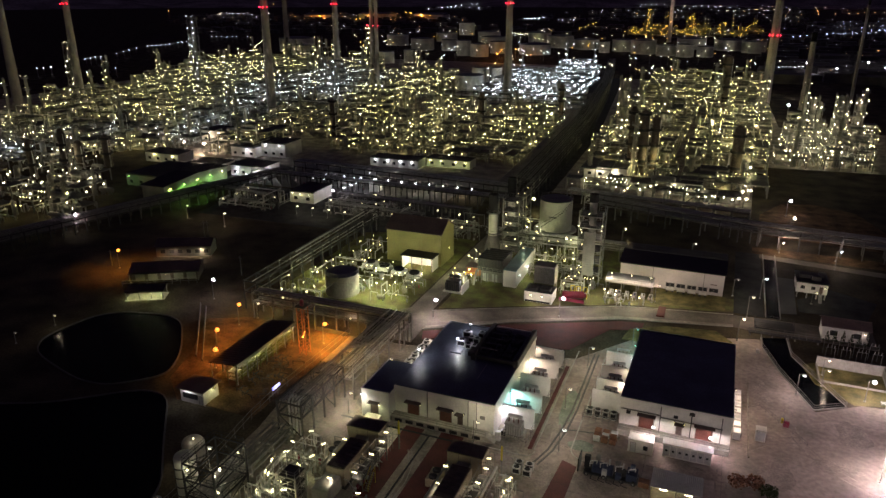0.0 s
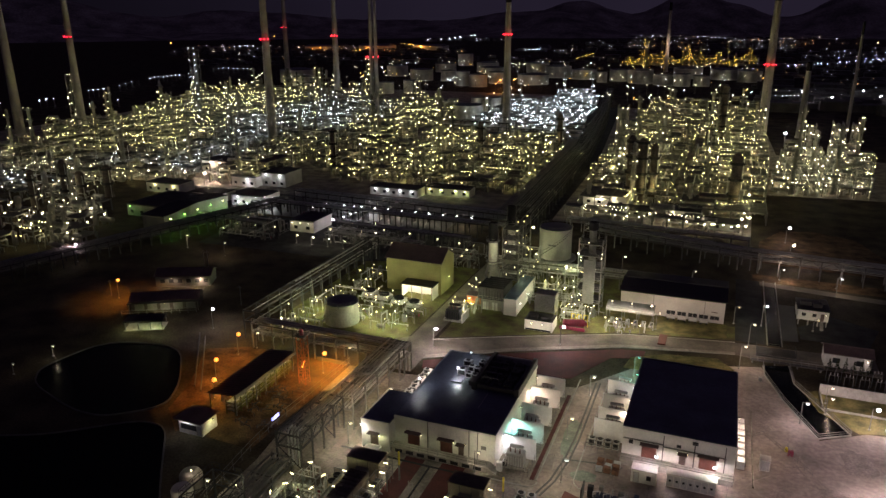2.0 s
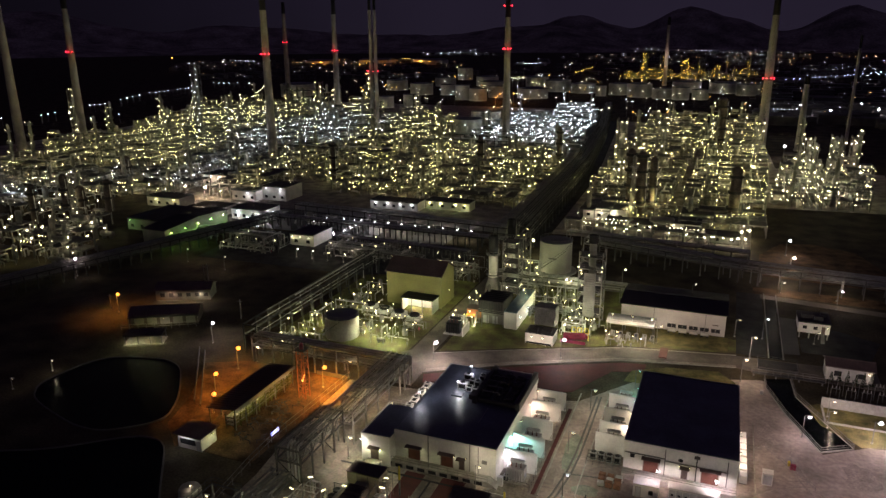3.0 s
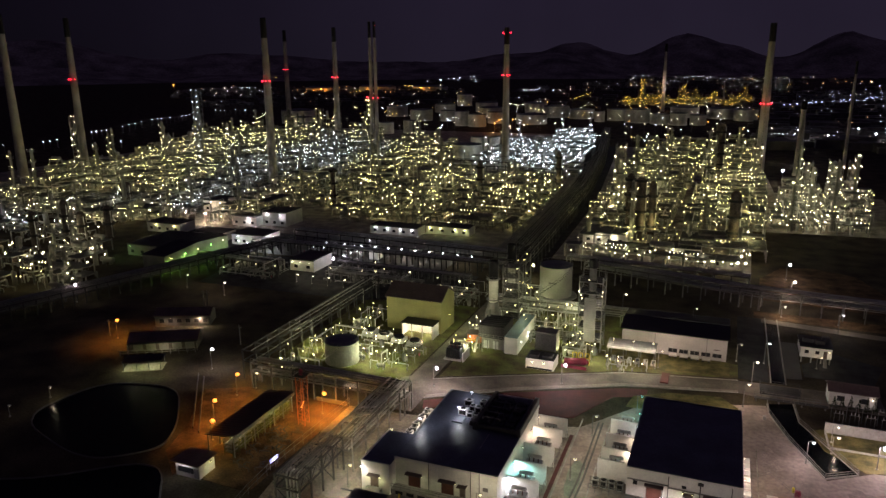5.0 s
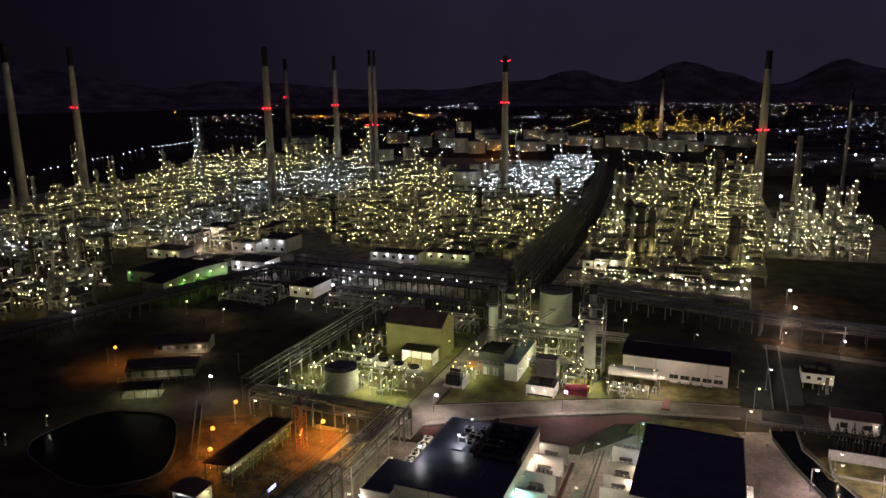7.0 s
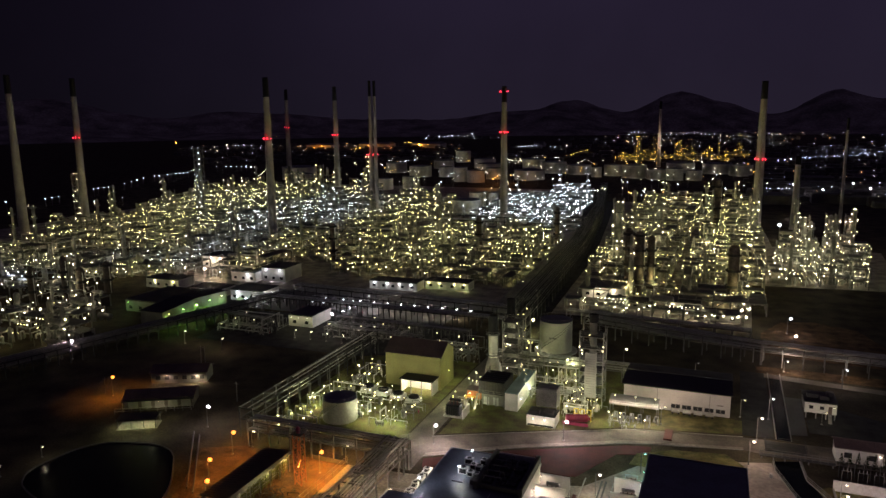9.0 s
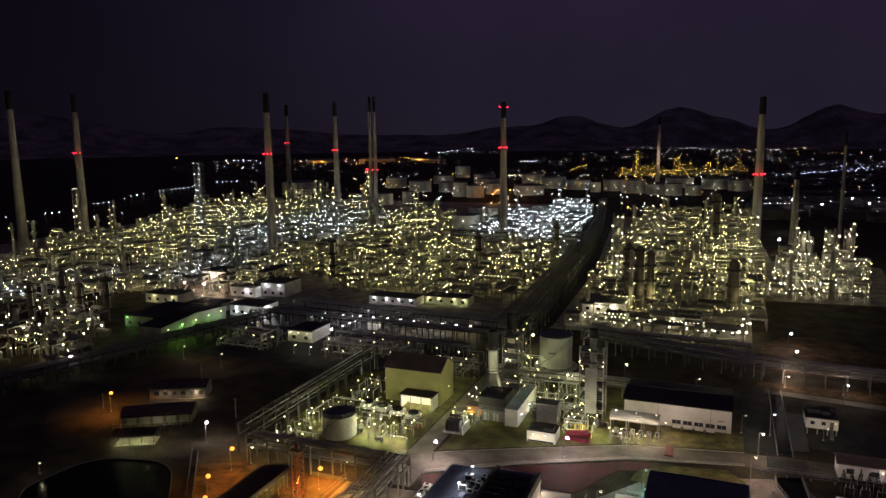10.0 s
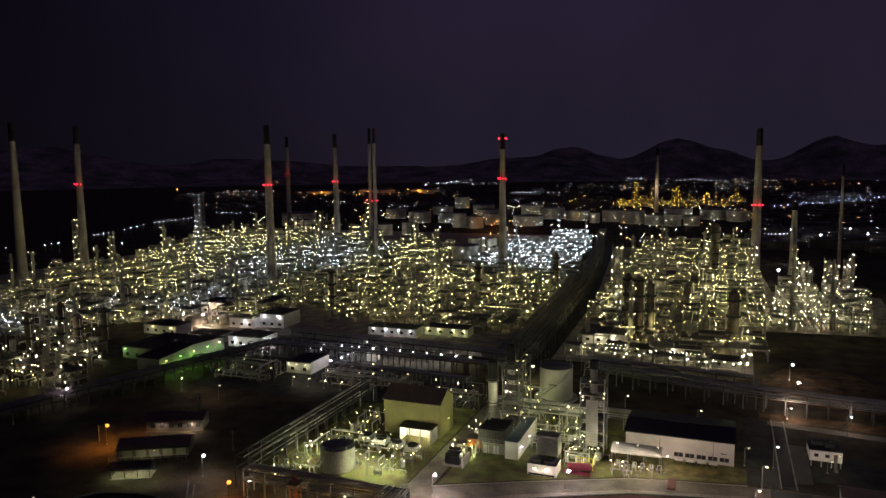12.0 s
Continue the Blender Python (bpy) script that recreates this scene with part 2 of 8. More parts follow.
def mesh_of(name, geo, material, smooth=False):
    me = bpy.data.meshes.new(name)
    me.from_pydata(geo.v, [], geo.f)
    me.materials.append(material)
    if smooth:
        me.polygons.foreach_set("use_smooth", [True] * len(me.polygons))
    me.update()
    return me


def thing(name, x, y, z, label, category, group="", kind="", turn=0.0):
    e = new(name)
    e.matrix_basis = pose(x, y, z, 0, 0, turn)
    return tagged(e, label, category, group, kind)


def part(name, geo, material, parent, label=""):
    if not geo.v:
        return None
    ob = new(name, mesh_of(name, geo, material))
    ob.parent = parent
    return tagged(ob, label)


def solo(name, geo, material, label, category, group="", kind=""):
    """A thing that is one mesh."""
    return tagged(new(name, mesh_of(name, geo, material)), label, category, group, kind)


def partw(name, geo, material, parent, label="", up=None):
    """A part whose mesh was collected in world coordinates; up: the thing whose base is the origin, for parts of parts."""
    if not geo.v:
        return None
    b = (up or parent).matrix_basis.translation
    geo.v = [(x - b.x, y - b.y, z - b.z) for x, y, z in geo.v]
    return part(name, geo, material, parent, label)


def shine(x, y, z, color, watts, cone=0.0, radius=0.15, parent=None, aim=None):
    """The light that a lamp sheds; with a cone (degrees) it is a shielded lamp that shines downwards or along aim."""
    d = bpy.data.lights.new("lamp_light", "SPOT" if cone else "POINT")
    d.color, d.energy, d.shadow_soft_size = color, watts, radius
    if cone:
        d.spot_size, d.spot_blend = radians(cone), 0.2
    ob = new("lamp_light", d)
    m = look((x, y, z), aim) if aim else Matrix.Translation((x, y, z))
    if parent:
        m = Matrix.Translation(-parent.matrix_basis.translation) @ m
        ob.parent = parent
    ob.matrix_basis = m
    return ob


# ---- ground, hills and the far town ----
def ground_sheet():
    g = Geo()
    rings = [0, 60, 140, 260, 420, 700, 1200, 2000, 3200, 4850]
    n = 72
    g.v.append((0, 0, 0))
    for r in rings[1:]:
        for i in range(n):
            a = 2 * math.pi * i / n
            g.v.append((r * math.cos(a), r * math.sin(a), 0))
    for i in range(n):
        g.f.append((0, 1 + i, 1 + (i + 1) % n))
    for k in range(len(rings) - 2):
        for i in range(n):
            j = (i + 1) % n
            g.f.append((1 + k * n + i, 1 + (k + 1) * n + i, 1 + (k + 1) * n + j, 1 + k * n + j))
    return solo("ground", g, GRASS, "dark grass and soil round the plant at night", "ground", kind="structure")


ground_sheet()


def hill_range(dist, peaks, base, seed, label):
    """A wooded ridge round the far side of the plain; peaks: (azimuth left of +y in degrees, height, half-width)."""
    rnd = random.Random(seed)
    g = Geo()
    n, deep = 260, 7
    for i in range(n + 1):
        az = -35 + 120 * i / n
        h = base + 10 * noise.noise(Vector((az * 0.25, seed, 0))) + 5 * noise.noise(Vector((az * 0.9, seed, 3))) + 2.2 * noise.noise(Vector((az * 3.1, seed, 7)))
        for a0, hp, wd in peaks:
            h += hp * math.exp(-((az - a0) / wd) ** 2)
        h = max(h, 3)
        a = radians(az)
        for k in range(deep):
            s = k / (deep - 1)
            r = dist - 520 + 620 * s
            z = h * (math.sin(min(s * 1.19, 1.0) * math.pi / 2) ** 1.4) if s < 0.86 else h * (1 - (s - 0.86) * 1.5)
            z += (6 * noise.noise(Vector((az * 1.7, s * 5, seed))) * math.sin(s * math.pi)) if 0 < s < 1 else 0
            g.v.append((-r * math.sin(a), r * math.cos(a), z - (4 if k == 0 else 0)))
    for i in range(n):
        for k in range(deep - 1):
            p = i * deep + k
            g.f.append((p, p + 1, p + deep + 1, p + deep))
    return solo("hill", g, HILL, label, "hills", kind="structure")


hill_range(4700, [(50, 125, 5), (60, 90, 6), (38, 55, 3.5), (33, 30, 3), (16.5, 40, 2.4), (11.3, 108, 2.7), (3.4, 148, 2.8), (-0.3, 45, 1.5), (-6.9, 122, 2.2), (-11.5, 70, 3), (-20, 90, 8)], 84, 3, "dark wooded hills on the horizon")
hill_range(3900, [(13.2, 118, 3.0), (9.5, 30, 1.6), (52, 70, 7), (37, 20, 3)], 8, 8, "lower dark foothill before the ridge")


def lights(name, material, places, label, r=0.4, parent=None):
    g = Geo()
    for x, y, z in places:
        g.ball(x, y, z, r)
    if parent:
        return part(name, g, material, parent, label)
    return solo(name, g, material, label, "lights", kind="stuff")


def polar(az, d):
    return -d * math.sin(radians(az)), d * math.cos(radians(az))


def town():
    """Low houses with lamps on their eaves and streets, from 1.3 km out to the hills."""
    rnd = random.Random(11)
    houses = Geo()
    found = {"w": [], "y": [], "o": [], "b": []}
    zones = [  # azimuth range, distance range, count, share of colours w y o b
        (-12, 5, 720, 3600, 420, (0.50, 0.20, 0.22, 0.08)), (-12, -4.5, 1550, 2000, 150, (0.5, 0.12, 0.03, 0.35)), (-4, 8, 2000, 3600, 130, (0.55, 0.25, 0.17, 0.03)),
        (5, 14, 1900, 3000, 50, (0.5, 0.3, 0.2, 0.0)), (17, 23.5, 2900, 3200, 36, (0.85, 0.15, 0.0, 0.0)), (14, 16, 1950, 2050, 16, (0.95, 0.05, 0.0, 0.0)),
        (20, 40, 1400, 2600, 150, (0.45, 0.35, 0.20, 0.0)), (23, 33, 1850, 2300, 90, (0.1, 0.35, 0.55, 0.0)),
        (33, 42, 1800, 2400, 46, (0.75, 0.2, 0.05, 0.0)), (2, 7, 3300, 3500, 22, (0.9, 0.1, 0.0, 0.0)), (8, 22, 1150, 1700, 40, (0.35, 0.45, 0.2, 0.0)),
    ]
    for a0, a1, d0, d1, n, share in zones:
        for _ in range(n):
            az, d = rnd.uniform(a0, a1), 1 / rnd.uniform(1 / d1, 1 / d0)
            x, y = polar(az, d)
            if d < 1250 and x < 25:
                continue
            w, h = rnd.uniform(5, 16), rnd.uniform(3.5, 9)
            houses.box(x - w, y - w * 0.6, 0, x + w, y + w * 0.6, h)
            c = rnd.random()
            key = "w" if c < share[0] else "y" if c < share[0] + share[1] else "o" if c < share[0] + share[1] + share[2] else "b"
            found[key].append((x + rnd.uniform(-w, w), y - w * 0.6, h + 0.4, d))
    solo("town_houses", houses, ASPHALT, "low houses and sheds of the distant town", "houses", kind="stuff")
    for key, m, lab in (("w", T_WHITE, "white"), ("y", T_PALE, "pale yellow"), ("o", T_SOD, "orange"), ("b", T_BLUE, "bluish")):
        g = Geo()
        for x, y, z, d in found[key]:
            g.ball(x, y, z, min(d * 0.00036, 1.05) * rnd.choice((0.3, 0.35, 0.42, 0.5, 0.6, 1.0)))
        solo("town_lights", g, m, lab + " street and house lights of the distant town", "lights", kind="stuff")


town()


# ---- the refinery ----
def chimney(x, y, h, beacons, r0=3.1, r1=1.8, label="tall tapered grey chimney stack with a sooty top and red beacons", twin=False, top_lit=False):
    t = thing("chimney_stack", x, y, 0, label, "chimney", "refinery chimneys")
    capz = h * 0.885
    offs = (-2.25, 2.25) if twin else (0.0,)
    for o in offs:
        k = 0.62 if twin else 1.0
        rc = r0 + (r1 - r0) * 0.885
        part("shaft", Geo().lathe(o, 0, [(r0 * k * 1.15, 0), (r0 * k * 1.15, 1.2), (r0 * k, 1.3), (rc * k, capz)], 20), SHAFT, t)
        part("top_band", Geo().lathe(o, 0, [(rc * k + 0.02, capz), (r1 * k, h), (r1 * k * 0.8, h), (r1 * k * 0.8, h - 2)], 20), SOOT, t, "soot-black top of the chimney")
    for zb in beacons:
        rb = (r0 + (r1 - r0) * zb / h) + (2.2 if twin else 0)
        ring = Geo().lathe(0, 0, [(rb - 0.1, zb - 1.5), (rb + 1.1, zb - 1.4), (rb + 1.1, zb - 1.25), (rb - 0.1, zb - 1.25)], 20)
        guard = Geo()
        for i in range(12):
            a = 2 * math.pi * i / 12
            b = a + 2 * math.pi / 12
            guard.bar(((rb + 1) * math.cos(a), (rb + 1) * math.sin(a), zb - 1.3), ((rb + 1) * math.cos(a), (rb + 1) * math.sin(a), zb - 0.2), 0.08)
            guard.bar(((rb + 1) * math.cos(a), (rb + 1) * math.sin(a), zb - 0.2), ((rb + 1) * math.cos(b), (rb + 1) * math.sin(b), zb - 0.2), 0.08)
        part("platform", ring, STEEL, t)
        tagged(part("handrail", guard, STEEL, t), kind="stuff")
        for i in range(4):
            a = radians(-90 - 68 + i * 45)
            part("beacon", Geo().ball((rb + 1) * math.cos(a), (rb + 1) * math.sin(a), zb, 0.5), L_RED, t, "red aircraft warning beacon")
    if top_lit:
        for dx in (-3.2, 3.2):
            part("beacon", Geo().bar((dx * 0.4, 0, h - 4), (dx, 0, h - 4), 0.2).ball(dx, 0, h - 3.6, 0.40), L_RED, t, "red aircraft warning beacon")
    lad = Geo()
    for s in (-0.3, 0.3):
        lad.bar((s, -r0 - 0.35, 1.5), (s, -r1 - 0.35, capz), 0.08)
    for i in range(0, int(capz) - 2, 2):
        yy = -r0 - 0.35 + (r0 - r1) * (i + 2) / capz
        lad.bar((-0.3, yy, i + 2), (0.3, yy, i + 2), 0.06)
    part("ladder", lad, STEEL, t)
    return t


chimney(-484.9, 375.4, 115, [], 3.6, 2.0, "tall tapered grey chimney stack with a sooty top", )
chimney(-441.4, 392.7, 112, [70])
chimney(-279.9, 398.4, 108, [69])
chimney(-543.2, 817.5, 121, [72], 3.6, 2.1)
chimney(-340.2, 591.5, 111, [67])
chimney(-284, 557, 113, [51], 3.1, 1.9, "twin-flue grey chimney stack with red beacons", True, True)
chimney(-157, 526, 104, [70], top_lit=True)
chimney(22.4, 536.1, 103, [51], 3.3, 2.0)
far_stack = chimney(-101, 1218.7, 105, [], 3.2, 2.0, "distant slender grey chimney stack with a lit foot")
# Lamp and light added to make the distant stack stand out pale.
part("lamp", Geo().bar((0, -3, 30), (0, -6, 30), 0.3).ball(0, -6.4, 30, 0.5), L_SOD, far_stack, "added orange lamp to light the stack")
shine(-101, 1208, 40, (1.0, 0.75, 0.55), 9000, 0, 0.5, far_stack)
chimney(83, 603.8, 78, [], 1.3, 0.8, "slender dark flare stack")
chimney(48, 559, 52, [], 2.6, 1.6, "short dim brownish stack")


UNIT_N = 0


def process_unit(cx, cy, w, d, h, lamp, lit=0.5, towers=2, drums=3, label="", lamp2=None, r=0.30, towerh=(16, 34), fill=0.6, power=1.0):
    """An open steel process structure with decks, vessels, towers, pipework and its lamps."""
    global UNIT_N
    UNIT_N += 1
    rnd = random.Random(1000 + UNIT_N * 7)
    t = thing("process_unit", cx, cy, 0, label or "open steel process structure with pipework, vessels and many lamps", "process unit", "refinery process units")
    steel, decks, pipes, la, lb = Geo(), Geo(), Geo(), Geo(), Geo()
    nx, ny = max(2, round(w / 6.6)), max(2, round(d / 6.6))
    sx, sy = w / nx, d / ny
    lev = 4.8
    lit = min(lit, 0.95)
    bright = lit
    r = r * 0.82
    tops = [[0] * ny for _ in range(nx)]
    for i in range(nx):
        for j in range(ny):
            if rnd.random() < fill:
                tops[i][j] = max(1, min(int(h / lev), int(rnd.triangular(1, h / lev + 1, 1.6))))

    def lamp_at(x, y, z):
        (lb if lamp2 and rnd.random() < 0.3 else la).ball(x, y, z, r * rnd.choice((0.5, 0.65, 0.8, 0.9, 1.0, 1.35)))

    def px(i):
        return -w / 2 + i * sx

    def py(j):
        return -d / 2 + j * sy
    for i in range(nx + 1):
        for j in range(ny + 1):
            hh = max([tops[a][b] for a in (i - 1, i) for b in (j - 1, j) if 0 <= a < nx and 0 <= b < ny] or [0])
            if hh:
                steel.bar((px(i), py(j), 0), (px(i), py(j), hh * lev + 0.4), 0.45)
                for k in range(1, hh + 1):
                    if rnd.random() < lit * 1.05:
                        lamp_at(px(i) + rnd.choice((-0.5, 0.5)), py(j) - 0.5, k * lev - rnd.uniform(0.8, 2.2))
    for i in range(nx):
        for j in range(ny):
            for k in range(1, tops[i][j] + 1):
                z = k * lev
                for a, b in (((px(i), py(j), z), (px(i + 1), py(j), z)), ((px(i), py(j), z), (px(i), py(j + 1), z)),
                             ((px(i + 1), py(j), z), (px(i + 1), py(j + 1), z)), ((px(i), py(j + 1), z), (px(i + 1), py(j + 1), z))):
                    steel.bar(a, b, 0.32, 0.45)
                if rnd.random() < 0.65:
                    decks.box(px(i), py(j), z + 0.2, px(i + 1), py(j + 1), z + 0.28)
                    if rnd.random() < 0.5:
                        steel.rail([(px(i), py(j)), (px(i + 1), py(j))], z + 0.28, 1.1, 0.09, 2.6)
                if rnd.random() < 0.22 * lit:
                    for s in (0.15, 0.4, 0.65, 0.9):
                        la.ball(px(i) + s * sx, py(j) - 0.3, z + 1.5, r * 0.72)
                if rnd.random() < 0.25:
                    steel.bar((px(i), py(j), z - lev), (px(i + 1), py(j), z), 0.22)
            if not tops[i][j]:
                for z in (4.5, 3.2)[: 1 + (rnd.random() < 0.5)]:
                    x, y = px(i) + rnd.uniform(1, sx - 1), py(j) + rnd.uniform(1, sy - 1)
                    steel.bar((x, y, 0), (x, y, z), 0.14)
                    if rnd.random() < 0.3 + lit:
                        lamp_at(x, y, z + 0.2)
    n_p = int(w * d / 55)
    for _ in range(n_p):
        i = rnd.randrange(nx)
        z = rnd.choice((1.0, 1.6, lev + 0.6, lev + 1.2, 2 * lev + 0.7)) if h > 8 else rnd.choice((0.8, 1.5, 3.0))
        rad = rnd.choice((0.12, 0.18, 0.25, 0.38))
        if rnd.random() < 0.5:
            y = rnd.uniform(-d / 2, d / 2)
            x0, x1 = sorted((rnd.uniform(-w / 2, w / 2), rnd.uniform(-w / 2, w / 2)))
            pipes.path([(x0, y, 0), (x0, y, z), (x1, y, z), (x1, y, 0)], rad, 6)
        else:
            x = rnd.uniform(-w / 2, w / 2)
            y0, y1 = sorted((rnd.uniform(-d / 2, d / 2), rnd.uniform(-d / 2, d / 2)))
            pipes.path([(x, y0, 0), (x, y0, z), (x, y1, z), (x, y1, 0)], rad, 6)
    for nm, gg, mm in (("steel_frame", steel, STEEL), ("decking", decks, DARKSTEEL), ("pipework", pipes, PIPE)):
        if gg.v:
            tagged(part(nm, gg, mm, t), kind="stuff")
    for _ in range(drums):
        i, j = rnd.randrange(nx), rnd.randrange(ny)
        z = tops[i][j] * lev
        x, y = px(i) + sx / 2, py(j) + sy / 2
        rad = rnd.uniform(0.7, 1.4)
        if rnd.random() < 0.6:
            L = rnd.uniform(5, 9)
            v = Geo().drum(x - L / 2, y, z + rad + 1.2, x + L / 2, y, rad)
            for s in (-0.3, 0.3):
                v.box(x + s * L - 0.25, y - rad * 0.8, z + 0.28, x + s * L + 0.25, y + rad * 0.8, z + 1.2 + rad * 0.6)
        else:
            hh = rnd.uniform(4, 8)
            v = Geo().lathe(x, y, [(rad * 0.6, z), (rad * 0.6, z + 1), (rad, z + 1.3), (rad, z + hh), (rad * 0.7, z + hh + 0.5), (0.2, z + hh + 0.7)], 14)
            for a in range(3):
                v.bar((x + rad * math.cos(a * 2.1), y + rad * math.sin(a * 2.1), z), (x + rad * math.cos(a * 2.1), y + rad * math.sin(a * 2.1), z + 1.5), 0.2)
        part("vessel", v, VESSEL, t)
    for _ in range(towers):
        x, y = rnd.uniform(-w / 2 + 2, w / 2 - 2), rnd.uniform(-d / 2 + 2, d / 2 - 2)
        hh, rad = rnd.uniform(*towerh), rnd.uniform(0.55, 1.2)
        v = Geo().lathe(x, y, [(rad * 1.3, 0), (rad, 2.5), (rad, hh * 0.6), (rad * 0.8, hh * 0.62), (rad * 0.8, hh), (rad * 0.4, hh + 0.7), (0.15, hh + 0.8)], 14)
        tw = part("column", v, VESSEL, t)
        rings = Geo()
        z = 6.0
        while z < hh:
            rr = rad + 1.1
            rings.lathe(x, y, [(rad * 0.75, z), (rr, z), (rr, z + 0.12), (rad * 0.75, z + 0.12)], 12)
            for a in range(8):
                b = (a + 1) * math.pi / 4
                a = a * math.pi / 4
                rings.bar((x + rr * math.cos(a), y + rr * math.sin(a), z), (x + rr * math.cos(a), y + rr * math.sin(a), z + 1.1), 0.09)
                rings.bar((x + rr * math.cos(a), y + rr * math.sin(a), z + 1.1), (x + rr * math.cos(b), y + rr * math.sin(b), z + 1.1), 0.09)
            for k in range(2):
                if rnd.random() < lit + 0.25:
                    a = rnd.uniform(math.pi, 2 * math.pi)
                    lamp_at(x + rr * math.cos(a), y + rr * math.sin(a), z + 1.6)
            z += rnd.uniform(4.5, 7)
        rings.bar((x + rad + 0.3, y, 0), (x + rad + 0.3, y, hh), 0.3)
        if tw:
            part("platform", rings, STEEL, tw)
    if la.v:
        tagged(part("lamp_cluster", la, lamp, t, "lit plant lamps"), kind="stuff")
    col = tuple(lamp.node_tree.nodes["Principled BSDF"].inputs["Emission Color"].default_value)[:3]
    lit = min(lit, 0.8)
    for k in range(3):
        shine(cx + (k - 1) * w * 0.3, cy + rnd.uniform(-0.3, 0.3) * d, min(h * 0.5, 7) + k * 1.5, col, (80 + lit * 2800) * (w * d / 1500) * power, 0, 0.6, t)
    if lb.v:
        tagged(part("lamp_cluster", lb, lamp2, t, "lit plant lamps of another tint"), kind="stuff")
    return t


rnd_p = random.Random(5)
# Western blocks, row by row: (y, depth, x from, x to, height, share of lamps)
for y, dep, xa, xb, hgt, lit in ((312, 44, -440, -215, 9, 0.42), (365, 46, -450, -90, 14, 0.5), (418, 44, -470, -94, 17, 0.55),
                                 (472, 44, -470, -215, 20, 0.58), (472, 40, -205, -100, 12, 0.45), (528, 48, -500, -215, 22, 0.55), (590, 54, -520, -215, 22, 0.5),
                                 (655, 50, -500, -330, 22, 0.42)):
    n = round((xb - xa) / 48)
    for i in range(n):
        cx = xa + (i + 0.5) * (xb - xa) / n
        if any(math.hypot(cx - sx, y - sy) < 9 for sx, sy in ((-279, 399), (-341, 591), (-284, 557))):
            cx += 14
        white = (-345 < cx < -250 and 450 < y < 600) or (-330 < cx < -280 and y < 450)
        lamp, lamp2 = (L_WHITE, L_PALE) if white else (L_YEL, L_PALE)
        hh = hgt * rnd_p.uniform(0.6, 1.25)
        process_unit(cx, y, 38 * rnd_p.uniform(0.85, 1.1), dep * rnd_p.uniform(0.7, 0.9), hh, lamp, lit * rnd_p.uniform(0.8, 1.6),
                     rnd_p.choice((0, 1, 1, 2, 3)), rnd_p.choice((2, 3, 4)), "", lamp2, 0.30 + 0.00040 * (y - 300), power=0.6 if cx < -370 else 1.0)
# Sparse blocks on the near western side
for cx, y, w, d, lit, lp in ((-292, 240, 34, 24, 0.5, L_PALE), (-332, 252, 34, 24, 0.7, L_WHITE), (-372, 268, 34, 26, 0.62, L_PALE), (-306, 278, 36, 22, 0.66, L_YEL), (-285, 290, 26, 16, 0.6, L_YEL), (-345, 288, 34, 20, 0.6, L_PALE), (-378, 240, 30, 24, 0.55, L_WHITE),
                             (-262, 205, 30, 22, 0.5, L_PALE), (-300, 205, 26, 20, 0.5, L_YEL), (-235, 190, 20, 16, 0.45, L_YEL), (-250, 172, 26, 14, 0.4, L_YEL), (-410, 290, 36, 26, 0.6, L_PALE), (-345, 215, 30, 24, 0.5, L_PALE), (-262, 226, 22, 12, 0.5, L_PALE), (-241, 209, 22, 14, 0.5, L_PALE), (-224, 183, 18, 14, 0.3, L_PALE)):
    process_unit(cx, y, w, d, 8, lp, lit, 1, 3, "low scattered pipework structure with a few lamps", L_PALE, 0.36, (10, 18), 0.45)
for cx, w in ((-178, 36), (-118, 40), (-148, 16), (-92, 10)):
    process_unit(cx, 334, w, 22, 8, L_YEL, 0.4, 1, 2, "", L_PALE, 0.33, (10, 20))
for cx, y, d in ((-90, 348, 26), (-93, 380, 28), (-97, 412, 28), (-101, 444, 26)):
    process_unit(cx, y, 11, d, 8, L_YEL, 0.6, 1, 1, "narrow pipework structure along the main pipe track", L_PALE, 0.32, (10, 18))
# Bright white block beside the main pipe track
for cx, y in ((-124, 535), (-165, 545), (-126, 590), (-168, 600), (-132, 648), (-172, 660), (-140, 705), (-152, 760)):
    process_unit(cx, y, 36, 44, 12, L_WHITE, 0.85, 1, 3, "open steel process structure under cold white lamps", None, 0.46)
# Eastern blocks
for cx, y, w, d, h, lit, tw in ((-38, 330, 40, 36, 8, 0.45, 1), (2, 322, 34, 30, 7, 0.4, 0), (-42, 380, 40, 44, 12, 0.5, 2), (2, 372, 36, 44, 13, 0.5, 1),
                                (-42, 436, 42, 44, 15, 0.5, 2), (4, 430, 38, 44, 16, 0.52, 2), (-40, 495, 42, 46, 17, 0.5, 2), (6, 490, 36, 46, 20, 0.55, 3),
                                (-40, 560, 44, 50, 17, 0.45, 2), (0, 570, 36, 50, 18, 0.5, 2), (-40, 640, 46, 60, 16, 0.35, 1), (8, 650, 42, 60, 17, 0.35, 1)):
    process_unit(cx, y, w, d, h, L_YEL, lit * 1.5, tw, 3, "", L_PALE, 0.235 + 0.00030 * (y - 300), fill=0.75, power=2.0 if y > 400 else 1.4)
for cx, w, h in ((-44, 32, 5), (-12, 24, 5)):
    process_unit(cx, 292, w, 10, h, L_PALE, 0.5, 0, 1, "low pipework before the long sheds", L_YEL, 0.3, power=1.4)
for cx, y, h in ((34, 382, 9), (55, 384, 12), (38, 414, 15), (61, 416, 20), (43, 450, 14), (66, 452, 18)):
    process_unit(cx, y, 20, 28, h, L_PALE, 0.75, 1, 3, "open steel process structure with warm lamps", L_YEL, 0.32, power=2.4)
